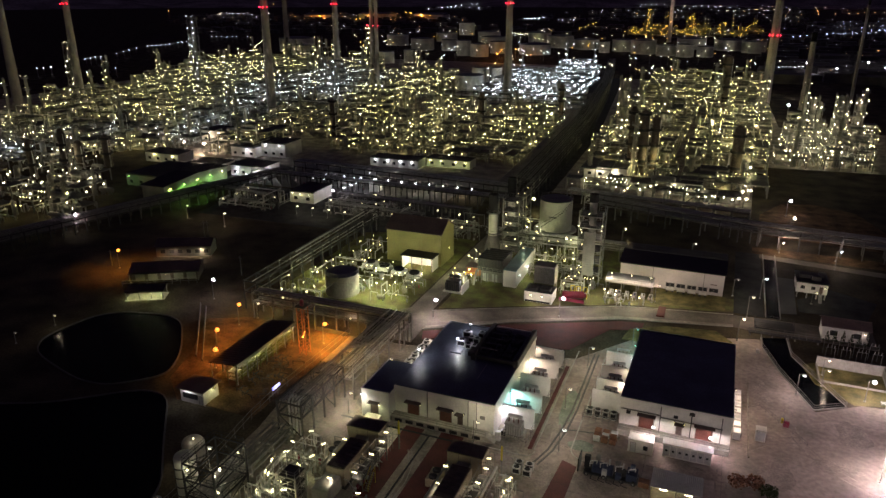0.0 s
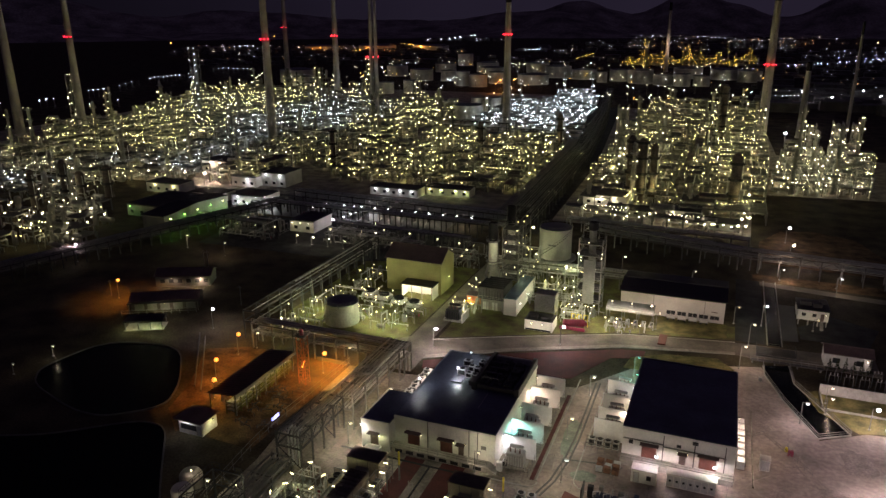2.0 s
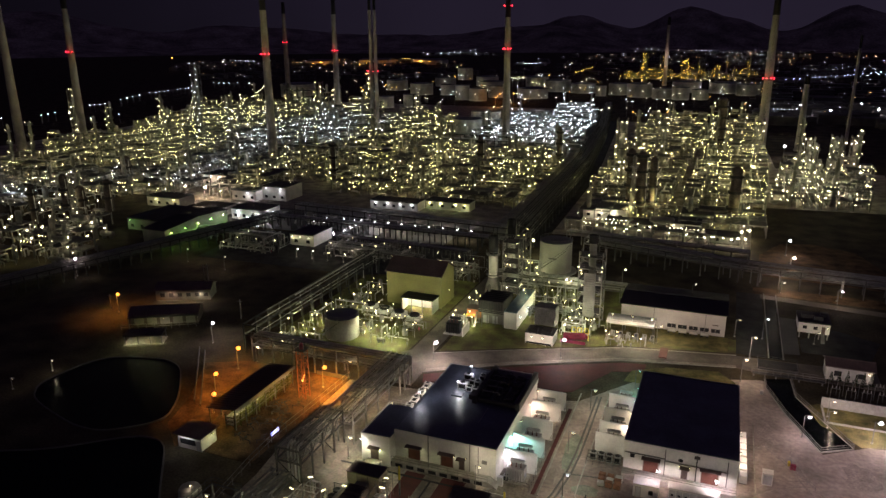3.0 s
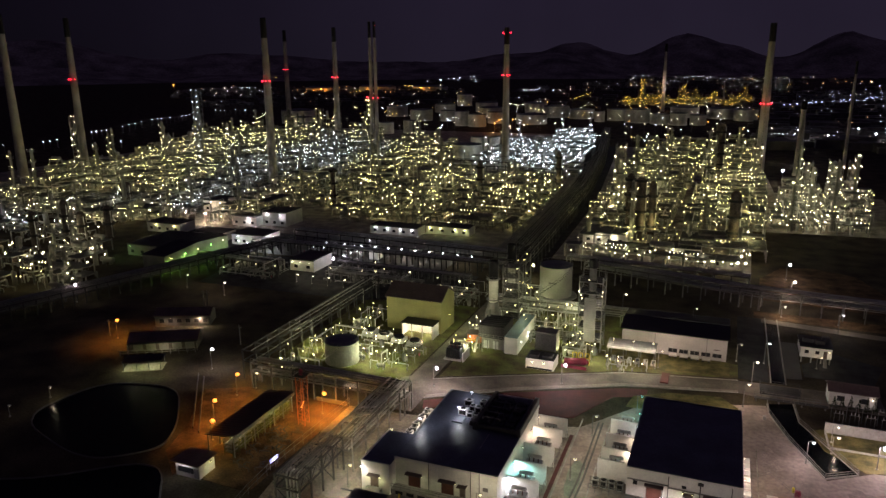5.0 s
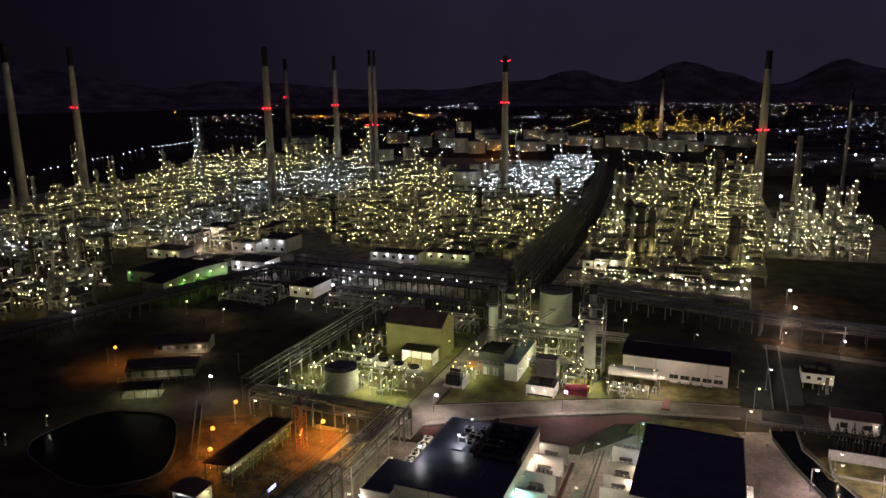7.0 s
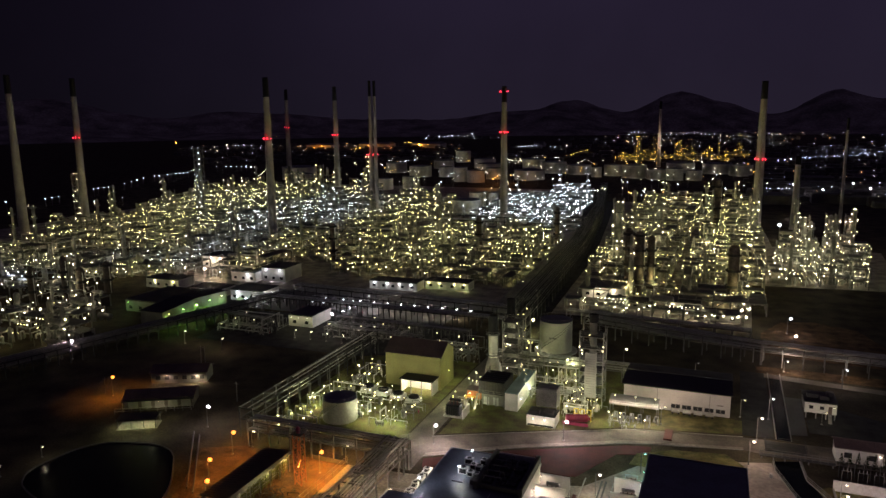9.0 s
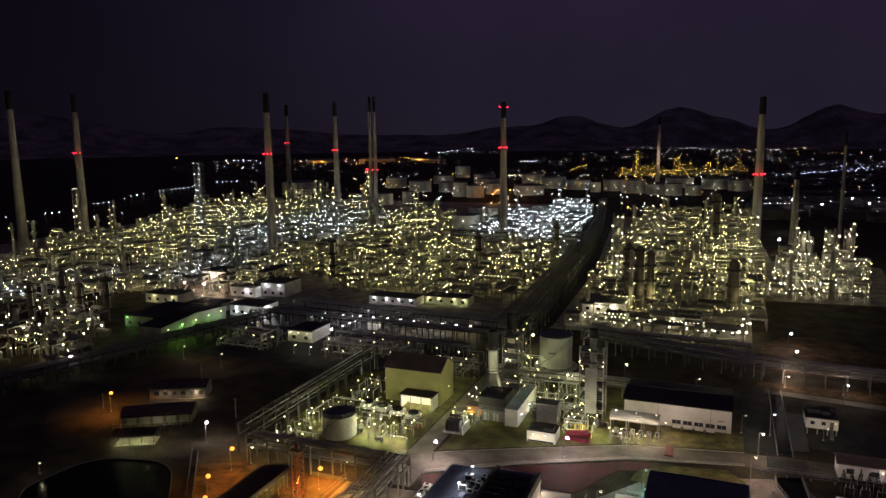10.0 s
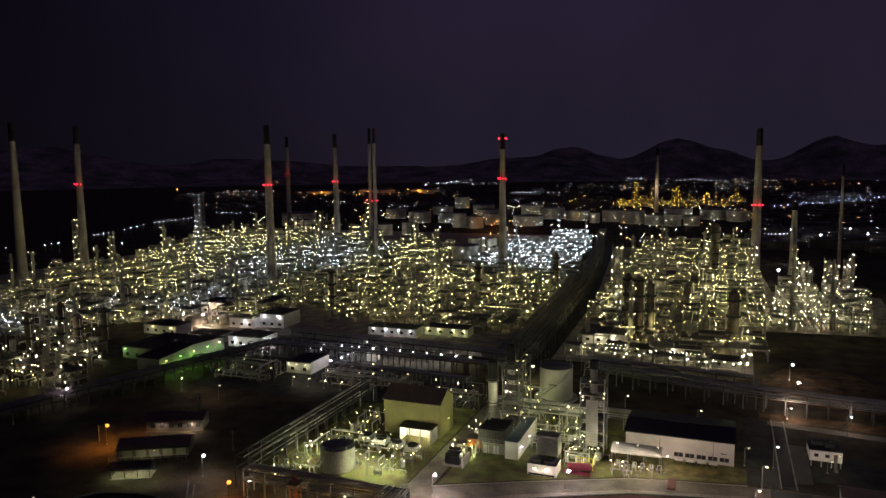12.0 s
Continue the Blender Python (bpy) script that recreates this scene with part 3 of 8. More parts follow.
# Far golden complex
for cx, y in ((-165, 1400), (-120, 1380), (-75, 1400), (-30, 1390), (15, 1400), (-145, 1480), (-60, 1480), (20, 1490)):
    process_unit(cx, y, 44, 50, 18, L_GOLD, 0.26, 1, 2, "distant process structure under golden lamps", None, 0.5, (20, 44), 0.5, 0.05)


def lit_tower(x, y, h, lamp, w=5.0, r=0.3, col=True, each=2, seed=0):
    """A tall open stair tower round a process column, with lamps on its decks."""
    rnd = random.Random(seed + int(abs(x) * 3 + y))
    t = thing("stair_tower", x, y, 0, "tall steel stair tower with lamps on its decks", "steel tower", "lamp-lit towers")
    a = w / 2
    cs = [(-a, -a), (a, -a), (a, a), (-a, a)]
    for cx, cy in cs:
        part("column", Geo().bar((cx, cy, 0), (cx, cy, h), 0.35), STEEL, t)
    bulbs = Geo()
    n = int(h / 4.2)
    for k in range(1, n + 1):
        z = k * 4.2
        g = Geo()
        for i in range(4):
            p, q = cs[i], cs[(i + 1) % 4]
            g.bar((*p, z), (*q, z), 0.28).bar((*p, z - 4.2), (*q, z), 0.16).bar((*p, z + 1.1), (*q, z + 1.1), 0.09)
        tagged(part("bracing", g, STEEL, t), kind="stuff")
        if k % 2:
            part("deck", Geo().box(-a, -a, z + 0.14, a, 0, z + 0.22), DARKSTEEL, t)
        for _ in range(each):
            if rnd.random() < 0.8:
                bulbs.ball(rnd.choice((-a, 0, a)), -a - 0.2, z + rnd.uniform(0.9, 1.9), r * rnd.uniform(0.7, 1.2))
    if col:
        part("vessel", Geo().lathe(0, 0.4, [(w * 0.3, 0), (w * 0.3, h * 0.9), (w * 0.2, h * 0.95), (0.2, h * 0.97)], 16), VESSEL, t)
    tagged(part("lamp_cluster", bulbs, lamp, t, "lit tower lamps"), kind="stuff")
    c = tuple(lamp.node_tree.nodes["Principled BSDF"].inputs["Emission Color"].default_value)[:3]
    for f in (0.3, 0.75):
        shine(x, y - a - 1.5, h * f, c, 500 if y < 900 else 8, 0, 0.4, t)
    return t


for x, y, h, m, r in ((-385, 454, 60, L_WHITE, 0.32), (-452, 398, 43, L_PALE, 0.3), (-298, 577, 48, L_YEL, 0.32), (-352, 580, 40, L_YEL, 0.32), (-345, 600, 36, L_PALE, 0.42), (-397, 503, 32, L_PALE, 0.3),
                      (-398, 434, 29, L_PALE, 0.28), (-419, 427, 18, L_YEL, 0.28), (-52, 391, 37, L_PALE, 0.28), (-34, 432, 33, L_PALE, 0.28), (-468, 622, 21, L_PALE, 0.42), (-422, 635, 23, L_YEL, 0.32),
                      (-158, 391, 21, L_YEL, 0.28), (-105, 390, 17, L_YEL, 0.28), (59, 463, 24, L_PALE, 0.3), (45, 458, 23, L_PALE, 0.3), (71, 477, 22, L_WARM, 0.3), (17, 449, 33, L_PALE, 0.3),
                      (-83, 1455, 37, L_GOLD, 0.65), (-138, 1269, 47, L_GOLD, 0.65), (-24, 1222, 31, L_GOLD, 0.65), (-312, 520, 28, L_WHITE, 0.32), (-290, 500, 26, L_WHITE, 0.32)):
    lit_tower(x, y, h, m, 5.0 if y < 900 else 7.0, r * (1.2 if y < 900 else 0.85))


def tank(x, y, r, h, label="large pale cylindrical storage tank", group="far storage tanks", mat=None):
    t = thing("storage_tank", x, y, 0, label, "storage tank", group)
    part("shell", Geo().lathe(0, 0, [(r, 0), (r, h * 0.33), (r * 1.004, h * 0.333), (r, h * 0.336), (r, h * 0.66), (r * 1.004, h * 0.663), (r, h * 0.666), (r, h)], 40), mat or TANKW, t)
    part("roof", Geo().lathe(0, 0, [(r + 0.12, h), (r + 0.12, h + 0.15), (r * 0.5, h + r * 0.07), (0.3, h + r * 0.1)], 40), TANKROOF, t)
    st = Geo()
    n = int(h / 0.5)
    for i in range(n):
        a = radians(-150) + i * 0.5 / r * 1.2
        st.bar(((r + 0.05) * math.cos(a), (r + 0.05) * math.sin(a), i * 0.5 + 0.3), ((r + 0.9) * math.cos(a), (r + 0.9) * math.sin(a), i * 0.5 + 0.3), 0.28, 0.08)
    a0, a1 = radians(-150), radians(-150) + n * 0.5 / r * 1.2
    k = 10
    for i in range(k):
        a, b = a0 + (a1 - a0) * i / k, a0 + (a1 - a0) * (i + 1) / k
        st.bar(((r + 0.9) * math.cos(a), (r + 0.9) * math.sin(a), h * i / k + 1.3), ((r + 0.9) * math.cos(b), (r + 0.9) * math.sin(b), h * (i + 1) / k + 1.3), 0.1)
    part("stair", st, STEEL, t)
    rl = Geo()
    for i in range(24):
        a, b = 2 * math.pi * i / 24, 2 * math.pi * (i + 1) / 24
        p, q = (r * math.cos(a), r * math.sin(a)), (r * math.cos(b), r * math.sin(b))
        rl.bar((*p, h), (*p, h + 1.1), 0.07).bar((*p, h + 1.1), (*q, h + 1.1), 0.07)
    part("handrail", rl, STEEL, t)
    return t


rnd_k = random.Random(4)
for x, y, r, h in ((-490, 766, 12, 15.5), (-369, 754, 8.6, 12.5), (-347, 771, 7.6, 14), (-206, 576, 12.4, 12), (-212, 621, 6.2, 13.5), (-198, 621, 7.1, 14), (-405, 941, 16, 15),
                   (-366, 943, 10.3, 14), (-321, 878, 9, 18), (-298, 872, 11.4, 15), (-290, 928, 12, 14.5), (-242, 930, 20, 12.5), (-461, 1276, 14, 21), (-237, 1053, 18.7, 16),
                   (-196, 1036, 17.3, 13), (-473, 1006, 16, 15), (-435, 1110, 17, 13), (-163, 987, 7, 13.5), (-113, 990, 16, 17), (-83, 972, 12, 12.5), (-59, 960, 10.6, 15), (-36, 968, 10, 12.5),
                   (21, 1056, 15.3, 14.5), (-144, 1018, 13.4, 15), (-330, 1030, 18, 14), (-370, 1130, 18, 15), (-290, 1140, 18, 15), (-60, 1100, 20, 14), (-10, 1090, 20, 14), (-555, 860, 24, 17)):
    t = tank(x, y, r, h)
    px0 = rnd_k.uniform(-0.6, 0.6) * r
    part("lamp_post", Geo().tube((px0, -r - 11, 0), (px0, -r - 11, 9), 0.14, 6), STEEL, t)
    part("bulb", Geo().ball(px0, -r - 11, 9.3, 0.42), L_PALE if rnd_k.random() < 0.7 else L_WHITE, t, "lit tank yard lamp")
    shine(x + px0, y - r - 11, 8.4, (1.0, 0.9, 0.66), 750, 0, 0.3, t)


def lamp_line(a, b, n, h, mat, r, label, group):
    """A row of n street lamps from a to b in plan, unevenly spaced far off."""
    rnd = random.Random(int(abs(a[0]) + a[1]))
    far = a[1] > 1000
    for i in range(n):
        f = (i + (rnd.uniform(-0.45, 0.45) if far else rnd.uniform(-0.1, 0.1))) / max(1, n - 1)
        t = thing("street_lamp", a[0] + (b[0] - a[0]) * f, a[1] + (b[1] - a[1]) * f, 0, label, "street lamp", group)
        part("pole", Geo().tube((0, 0, 0), (0, 0, h), 0.14, 6), STEEL, t)
        part("lamp_head", Geo().ball(0, -0.3, h, r * (rnd.uniform(0.5, 1.1) if far else 1.0)), mat, t, "glowing lamp head")


PERIM = "thin pole street lamp on the far perimeter road"
for a, b, n in (((-655, 597), (-658, 621), 4), ((-676, 662), (-712, 730), 4), ((-723, 762), (-738, 862), 11), ((-617, 504), (-622, 524), 3), ((-633, 474), (-546, 433), 2),
                ((-550, 533), (-547, 498), 2), ((-777, 960), (-719, 972), 8)):
    lamp_line(a, b, n, 8, L_WHITE, 0.42, PERIM, "perimeter road lamps")
FARROW = "street lamp in a bright row on a far road"
for a, b, n, h, m, r in (((-916, 2198), (-1005, 2888), 7, 20, L_WHITE, 1.6), ((-502, 1815), (-457, 1818), 9, 9, L_WHITE, 0.75), ((-368, 1247), (-273, 1087), 11, 8, L_PALE, 0.5),
                         ((-414, 1784), (-374, 1787), 8, 9, L_WHITE, 0.45), ((-281, 1403), (-295, 1662), 8, 9, L_GOLD, 0.8), ((-1000, 2165), (-783, 1878), 14, 10, L_GOLD, 0.9),
                         ((-865, 1607), (-1019, 2109), 9, 10, L_GOLD, 1.1), ((-1044, 1698), (-1108, 2002), 8, 9, L_SOD, 0.8), ((-1043, 1344), (-982, 1347), 7, 28, L_WHITE, 0.8),
                         ((-1100, 1400), (-1008, 1278), 5, 28, L_WARM, 0.6), ((-1280, 1432), (-1280, 1432), 1, 30, L_SOD, 1.5), ((-1478, 2158), (-1478, 2158), 1, 30, L_GOLD, 1.6),
                         ((-557, 758), (-645, 907), 7, 8, L_PALE, 0.5), ((38, 807), (64, 814), 8, 6, L_WHITE, 0.28), ((94, 953), (113, 975), 5, 6, L_SOD, 0.7),
                         ((85, 1304), (305, 1667), 22, 8, L_BLUE, 0.7), ((95, 1330), (250, 1500), 14, 8, L_WHITE, 0.5), ((-159, 3397), (107, 2709), 14, 9, T_WHITE, 1.1),
                         ((-640, 3700), (-343, 3600), 13, 9, L_WHITE, 1.0), ((120, 2300), (420, 2700), 10, 9, T_SOD, 0.9), ((-60, 2700), (300, 3300), 12, 9, T_PALE, 1.0)):
    lamp_line(a, b, n, h, m, r, FARROW, "far road lamps")
# scattered lamps among the tanks
rnd_t = random.Random(21)
tank_lamps = {"y": [], "w": [], "o": []}
poles = Geo()
for _ in range(260):
    x, y = rnd_t.uniform(-560, 60), rnd_t.uniform(690, 1300)
    key = rnd_t.choice("yyywwo")
    z = rnd_t.uniform(5, 12)
    poles.bar((x, y, 0), (x, y, z), 0.2)
    tank_lamps[key].append((x, y, z))
solo("yard_lamp_poles", poles, STEEL, "thin steel lamp poles among the storage tanks", "lamp poles", kind="stuff")
for key, m in (("y", L_PALE), ("w", L_WHITE), ("o", L_SOD)):
    lights("yard_lamps", m, tank_lamps[key], "lit yard lamps among the storage tanks", 0.46)
for x, y in ((67.6, 770.5), (68, 827), (90, 776), (127, 856), (134, 800), (54, 616), (36, 515)):
    t = thing("flood_mast", x, y, 0, "tall floodlight mast over a far yard", "floodlight", "far flood masts")
    part("pole", Geo().tube((0, 0, 0), (0, 0, 9), 0.2, 8), STEEL, t)
    part("lamp_head", Geo().ball(0, 0, 9, 1.0), L_WHITE, t, "glaring white lamp head")
    shine(x, y - 1.6, 8.5, (0.95, 0.85, 0.95), 1600, 0, 0.4, t)


for x, y, w in ((-249, 864, 5200), (-252, 800, 4200), (-262, 850, 3600), (-940, 1820, 26000), (-1060, 1760, 20000), (-820, 1900, 16000)):
    t = thing("flood_mast", x, y, 0, "sodium floodlight mast glowing orange over a far yard", "floodlight", "far sodium masts")
    part("pole", Geo().tube((0, 0, 0), (0, 0, 10), 0.2, 8), STEEL, t)
    part("lamp_head", Geo().ball(0, 0, 10.4, 0.7 if y < 1000 else 1.5), L_SOD, t, "glowing orange lamp head")
    shine(x, y - 1.4, 9.4, (1.0, 0.36, 0.05), w, 0, 0.4, t)
for x, y, w, d, h in ((-930, 1850, 46, 24, 14), (-1075, 1795, 40, 24, 12), (-800, 1925, 44, 24, 12)):
    t = thing("far_works_hall", x, y, 0, "long pale works hall under orange floodlights far off", "building", "far works halls")
    part("wall", Geo().box(-w, -d, 0, w, d, h), SHAFT, t)
    part("roof", Geo().add([(-w - 1, -d - 1, h), (w + 1, -d - 1, h), (w + 1, d + 1, h), (-w - 1, d + 1, h), (-w - 1, 0, h + 5), (w + 1, 0, h + 5)],
                           [(0, 1, 5, 4), (2, 3, 4, 5), (0, 4, 3), (1, 2, 5), (3, 2, 1, 0)]), TANKROOF, t)


# ---- paving and roads ----
C_PALE, C_WHITE, C_WARM, C_SOD = (1.0, 0.89, 0.62), (0.96, 0.95, 0.98), (1.0, 0.78, 0.56), (1.0, 0.36, 0.035)
C_YEL, C_VIOLET, C_CYAN, C_GREEN = (0.94, 1.0, 0.50), (1.0, 0.82, 0.80), (0.35, 1.0, 0.85), (0.35, 1.0, 0.25)


def slab(name, pts, z, mat, label, category="pavement", low=-0.3):
    return solo(name, Geo().poly(pts, low, z), mat, label, category, kind="structure")


def kerb_line(pts, h=0.16, w=0.22, z=0.0):
    g = Geo()
    for a, b in zip(pts[:-1], pts[1:]):
        g.bar((*a, z + h / 2), (*b, z + h / 2), w, h)
    return g


def arc(cx, cy, r, a0, a1, n=8):
    return [(cx + r * math.cos(radians(a0 + (a1 - a0) * i / n)), cy + r * math.sin(radians(a0 + (a1 - a0) * i / n))) for i in range(n + 1)]


slab("pavement", [(-76.4, 62), (-66, 40), (-25.3, 40), (-25.3, 146), (-64, 138), (-79, 137), (-79, 112), (-76.8, 96)], 0.05, CONCRETE, "pale concrete yard with old stains round the substation")
slab("pavement", [(-25.3, 40), (62, 40), (62, 150), (33, 148), (24, 142), (14, 172), (-12, 164), (-25.3, 146)], 0.046, CONCRETE2, "wide pale concrete yard with tyre marks")
slab("road", [(-74, 139.5), (-64, 139.5), (-64, 147), (-45, 158.5), (-19, 171), (8, 177), (14, 176), (40, 176), (40, 186), (8, 184.5), (-20, 179), (-47, 167), (-66, 158), (-66, 232), (-72, 232), (-72, 158), (-74, 156)],
     0.06, ROADCON, "worn concrete road with a faded edge strip", "road")
slab("footpath", [(-64, 147.2), (-45, 158.7), (-19, 171.2), (8, 177.2), (8, 178.4), (-19.4, 172.6), (-45.6, 160.2), (-64, 149)], 0.10, CONCRETE, "pale footpath strip beside the road", "pavement")
slab("painted_lane", [(-63.5, 146), (-62, 142), (-46, 150.5), (-33, 148), (-27.5, 150), (-20.5, 164), (-13, 166.5), (-13, 171), (-19, 169.8), (-45, 157.2)], 0.064, REDPAINT, "dark red painted lane beside the road", "road")
slab("grass_island", [(-17, 160), (6, 160), (8, 168), (4, 173), (-8, 171), (-16, 166)], 0.11, DRYGRASS, "brownish grass island behind a kerb", "grass")
slab("lawn", [(-112, 150), (-75, 150), (-72.6, 158), (-72.6, 215), (-112, 215)], 0.03, LAWN, "patchy lawn between the equipment", "grass")
slab("lawn", [(-65, 160), (-47, 168.4), (-20, 180.5), (8, 186), (8, 195), (-24, 195), (-24, 232), (-65, 232)], 0.034, LAWN, "patchy lawn with worn soil between machines", "grass")
slab("dirt_strip", [(-26, 182.5), (6, 186.4), (6, 195.6), (-26, 195.6)], 0.04, DRYGRASS, "dry worn grass before the warehouse", "ground")
# White pad added so that the condenser strip glows brighter.
slab("condenser_pad", [(-61.2, 121.4), (-54.2, 121.4), (-54.2, 142.5), (-61.2, 142.5)], 0.09, WALLW, "white pad added under the condensers to brighten the strip", "pavement")
slab("gravel_yard", [(-60, 168), (-26, 182), (-26, 200), (-60, 200)], 0.045, LAWN, "patchy lawn under the boiler machines", "grass")
slab("dirt_yard", [(-97, 99), (-80, 98.5), (-79, 131), (-79, 137), (-97, 137)], 0.05, DIRT, "bare earth yard under orange lamps", "ground")
slab("dirt_strip", [(13, 236), (60, 234), (60, 242), (13, 243)], 0.03, DIRT, "dry earth strip under the pipe bridge", "ground")
slab("pavement", [(8, 186), (15.4, 186), (15.4, 236), (8, 236)], 0.03, DARKPAVE, "dark asphalt lane beside the canal", "pavement")
slab("canal_water", [(16, 186), (19.2, 186), (19.4, 236), (16.4, 236)], 0.02, WATER, "black water of the drain canal beyond the bridge", "water")
slab("canal_bank", [(19.4, 190), (23.4, 191), (23.9, 217), (19.7, 217)], 0.05, ASPHALT, "sloped concrete bank beside the canal", "pavement")
slab("gravel_yard", [(24, 193), (40, 193), (44, 206), (33, 212), (24, 201)], 0.03, DARKPAVE, "dim gravel patch round the small substation", "pavement")
slab("road", [(15, 232), (62, 226), (62, 230), (15, 236)], 0.035, ROADCON, "narrow pale service road under the pipe bridge", "road")
for x in (15.8, 19.3):
    solo("canal_wall", kerb_line([(x, 186), (x + 0.3, 236)], 0.3, 0.25), KERB, "concrete edge of the drain canal", "kerb", kind="structure")
slab("plant_yard", [(-520, 285), (-84, 285), (-88, 415), (-103, 560), (-126, 700), (-150, 800), (-520, 800)], 0.05, CONCRETE, "paved ground of the western process blocks", "pavement")
slab("plant_yard", [(-64, 284), (13, 284), (15, 364), (80, 370), (88, 475), (30, 480), (24, 700), (-96, 700), (-82, 560), (-68, 415)], 0.052, CONCRETE, "paved ground of the eastern process blocks", "pavement")
slab("plant_yard", [(-84, 262), (-64, 262), (-68, 415), (-82, 560), (-96, 700), (-126, 700), (-103, 560), (-88, 415)], 0.044, DARKPAVE, "dark asphalt lane under the pipe track", "pavement")
slab("dirt_strip", [(15, 256), (52, 252), (58, 268), (50, 296), (36, 304), (24, 300), (16, 282)], 0.028, DIRT, "worn brown earth under two glaring lamps", "ground")
slab("gravel_yard", [(-182, 206), (-114, 208), (-96, 216), (-84, 236), (-84, 249), (-160, 249.5), (-186, 246)], 0.036, DARKPAVE, "dim grey gravel yard with low pipe tracks", "pavement")
slab("plant_yard", [(-255, 250), (-100, 250), (-100, 284.8), (-255, 284.8)], 0.048, ASPHALT, "dark asphalt yard of the office blocks", "pavement")
for x0, x1, y0, y1 in ((-50.5, -46.6, 60, 107.5), (-43.2, -38.6, 60, 109)):
    slab("painted_lane", [(x0, y0), (x1, y0), (x1, y1), (x0, y1)], 0.056, REDPAINT, "dark red painted stripe across the concrete yard", "road")
slab("painted_lane", [(-21.2, 90), (-17.4, 90), (-17, 107), (-19.8, 108)], 0.058, REDPAINT, "faded red painted lane", "road")
for pts in ([(-25.3, 109), (-25.3, 150)], [(-36.5, 106.6), (-27, 106.6)] + arc(-27, 108.6, 2, -90, 0), [(-19, 150), (-19, 112)] + arc(-16, 112, 3, 180, 270) + [(-8, 109)],
            [(-66, 158), (-47, 167.2), (-20, 179.2), (8, 184.7)], [(-64, 147.1), (-45, 158.6), (-19, 171.1), (8, 177.1)]):
    solo("kerb", kerb_line(pts), KERB, "pale concrete kerb stone line", "kerb", kind="structure")
# oil-dark drains across the yard
solo("drain_channel", Geo().box(-64, 105.7, 0.051, -38, 106.2, 0.062).box(-45.2, 64, 0.051, -44.8, 105.7, 0.062), BLACK, "dark steel drain grating in the yard", "drain", kind="structure")


def joints():
    """Open joints of the concrete yard, a slab every six metres."""
    g = Geo()
    for i in range(14):
        y = 52 + i * 6
        g.box(-25, y, 0.047, 8 if y > 120 else 12, y + 0.05, 0.0505)
    for i in range(5):
        x = -19 + i * 6.5
        g.box(x, 50, 0.047, x + 0.05, 120, 0.0505)
    return solo("paving_joint", g, ASPHALT, "dark joints between the concrete slabs", "joints", kind="stuff")


joints()


def blob(cx, cy, rx, ry, seed, n=26):
    """An uneven round outline, counter-clockwise."""
    pts = []
    for i in range(n):
        a = 2 * math.pi * i / n
        k = 1 + 0.42 * noise.noise(Vector((1.3 * math.cos(a), 1.3 * math.sin(a), seed * 3.7))) + 0.2 * noise.noise(Vector((3 * math.cos(a), 3 * math.sin(a), seed * 1.9)))
        pts.append((cx + rx * k * math.cos(a), cy + ry * k * math.sin(a)))
    return pts


def ribbon(pts, w):
    """A strip of width w along a line in plan, counter-clockwise."""
    lft, rgt = [], []
    for i, (x, y) in enumerate(pts):
        ax, ay = pts[max(i - 1, 0)]
        bx, by = pts[min(i + 1, len(pts) - 1)]
        d = math.hypot(bx - ax, by - ay) or 1
        nx, ny = -(by - ay) / d * w / 2, (bx - ax) / d * w / 2
        lft.append((x + nx, y + ny))
        rgt.append((x - nx, y - ny))
    return rgt + lft[::-1]


for k, (cx, cy, rx, ry) in enumerate(((-11, 105, 7, 4), (-22.4, 118, 1.6, 5), (-15, 112.5, 5, 2), (1, 113.2, 6, 1.5), (16, 118, 3, 4), (20, 104, 5, 3), (13.8, 146, 1.5, 6), (-21, 133, 1.2, 6), (-22.6, 101, 2, 4), (26, 124, 4, 2),
                                      (-62, 98, 2.5, 5), (-58, 103.6, 4, 1.2), (-41, 103, 3, 1.5), (-30, 104, 2.5, 1.4), (9, 98, 4, 3), (-30, 98, 2, 3), (30, 136, 3, 5), (-64.5, 108, 1.2, 5))):
    slab("oil_stain", blob(cx, cy, rx, ry, k + 1), 0.0516 + k * 0.0002, STAIN, "dark oil stain on the concrete yard", "stain")
for k, (x, y, r0, a0, a1) in enumerate(((26, 112, 20, 100, 190), (26, 112, 18.2, 100, 190), (-4, 92, 16, 20, 95), (-4, 92, 14.4, 20, 95), (40, 138, 22, 170, 250), (40, 138, 20.4, 170, 250))):
    slab("tyre_mark", ribbon(arc(x, y, r0, a0, a1, 18), 0.32), 0.0556 + k * 0.0002, STAIN, "curved dark tyre mark on the concrete", "tyre mark")
for k, x in enumerate((-21.6, -20.7)):
    slab("cable_trench", ribbon([(x, 150), (x + 0.1, 136), (x + 0.05, 125), (x - 0.3, 118), (x - 1.4, 110), (x - 3, 105)], 0.4), 0.0572, ASPHALT, "covered cable trench across the yard", "trench")
slab("cable_trench", ribbon([(-21, 117.6), (-16, 118.4), (-11.2, 118.6)], 0.35), 0.0576, ASPHALT, "covered cable trench across the yard", "trench")
slab("floor_paint", blob(-22.4, 126, 1.5, 8, 31), 0.0546, GREENISH, "faded green paint patch on the lane", "road marking")
slab("floor_paint", blob(-17.5, 113.5, 2.5, 1.6, 33), 0.0548, GREENISH, "faded green paint patch on the yard", "road marking")
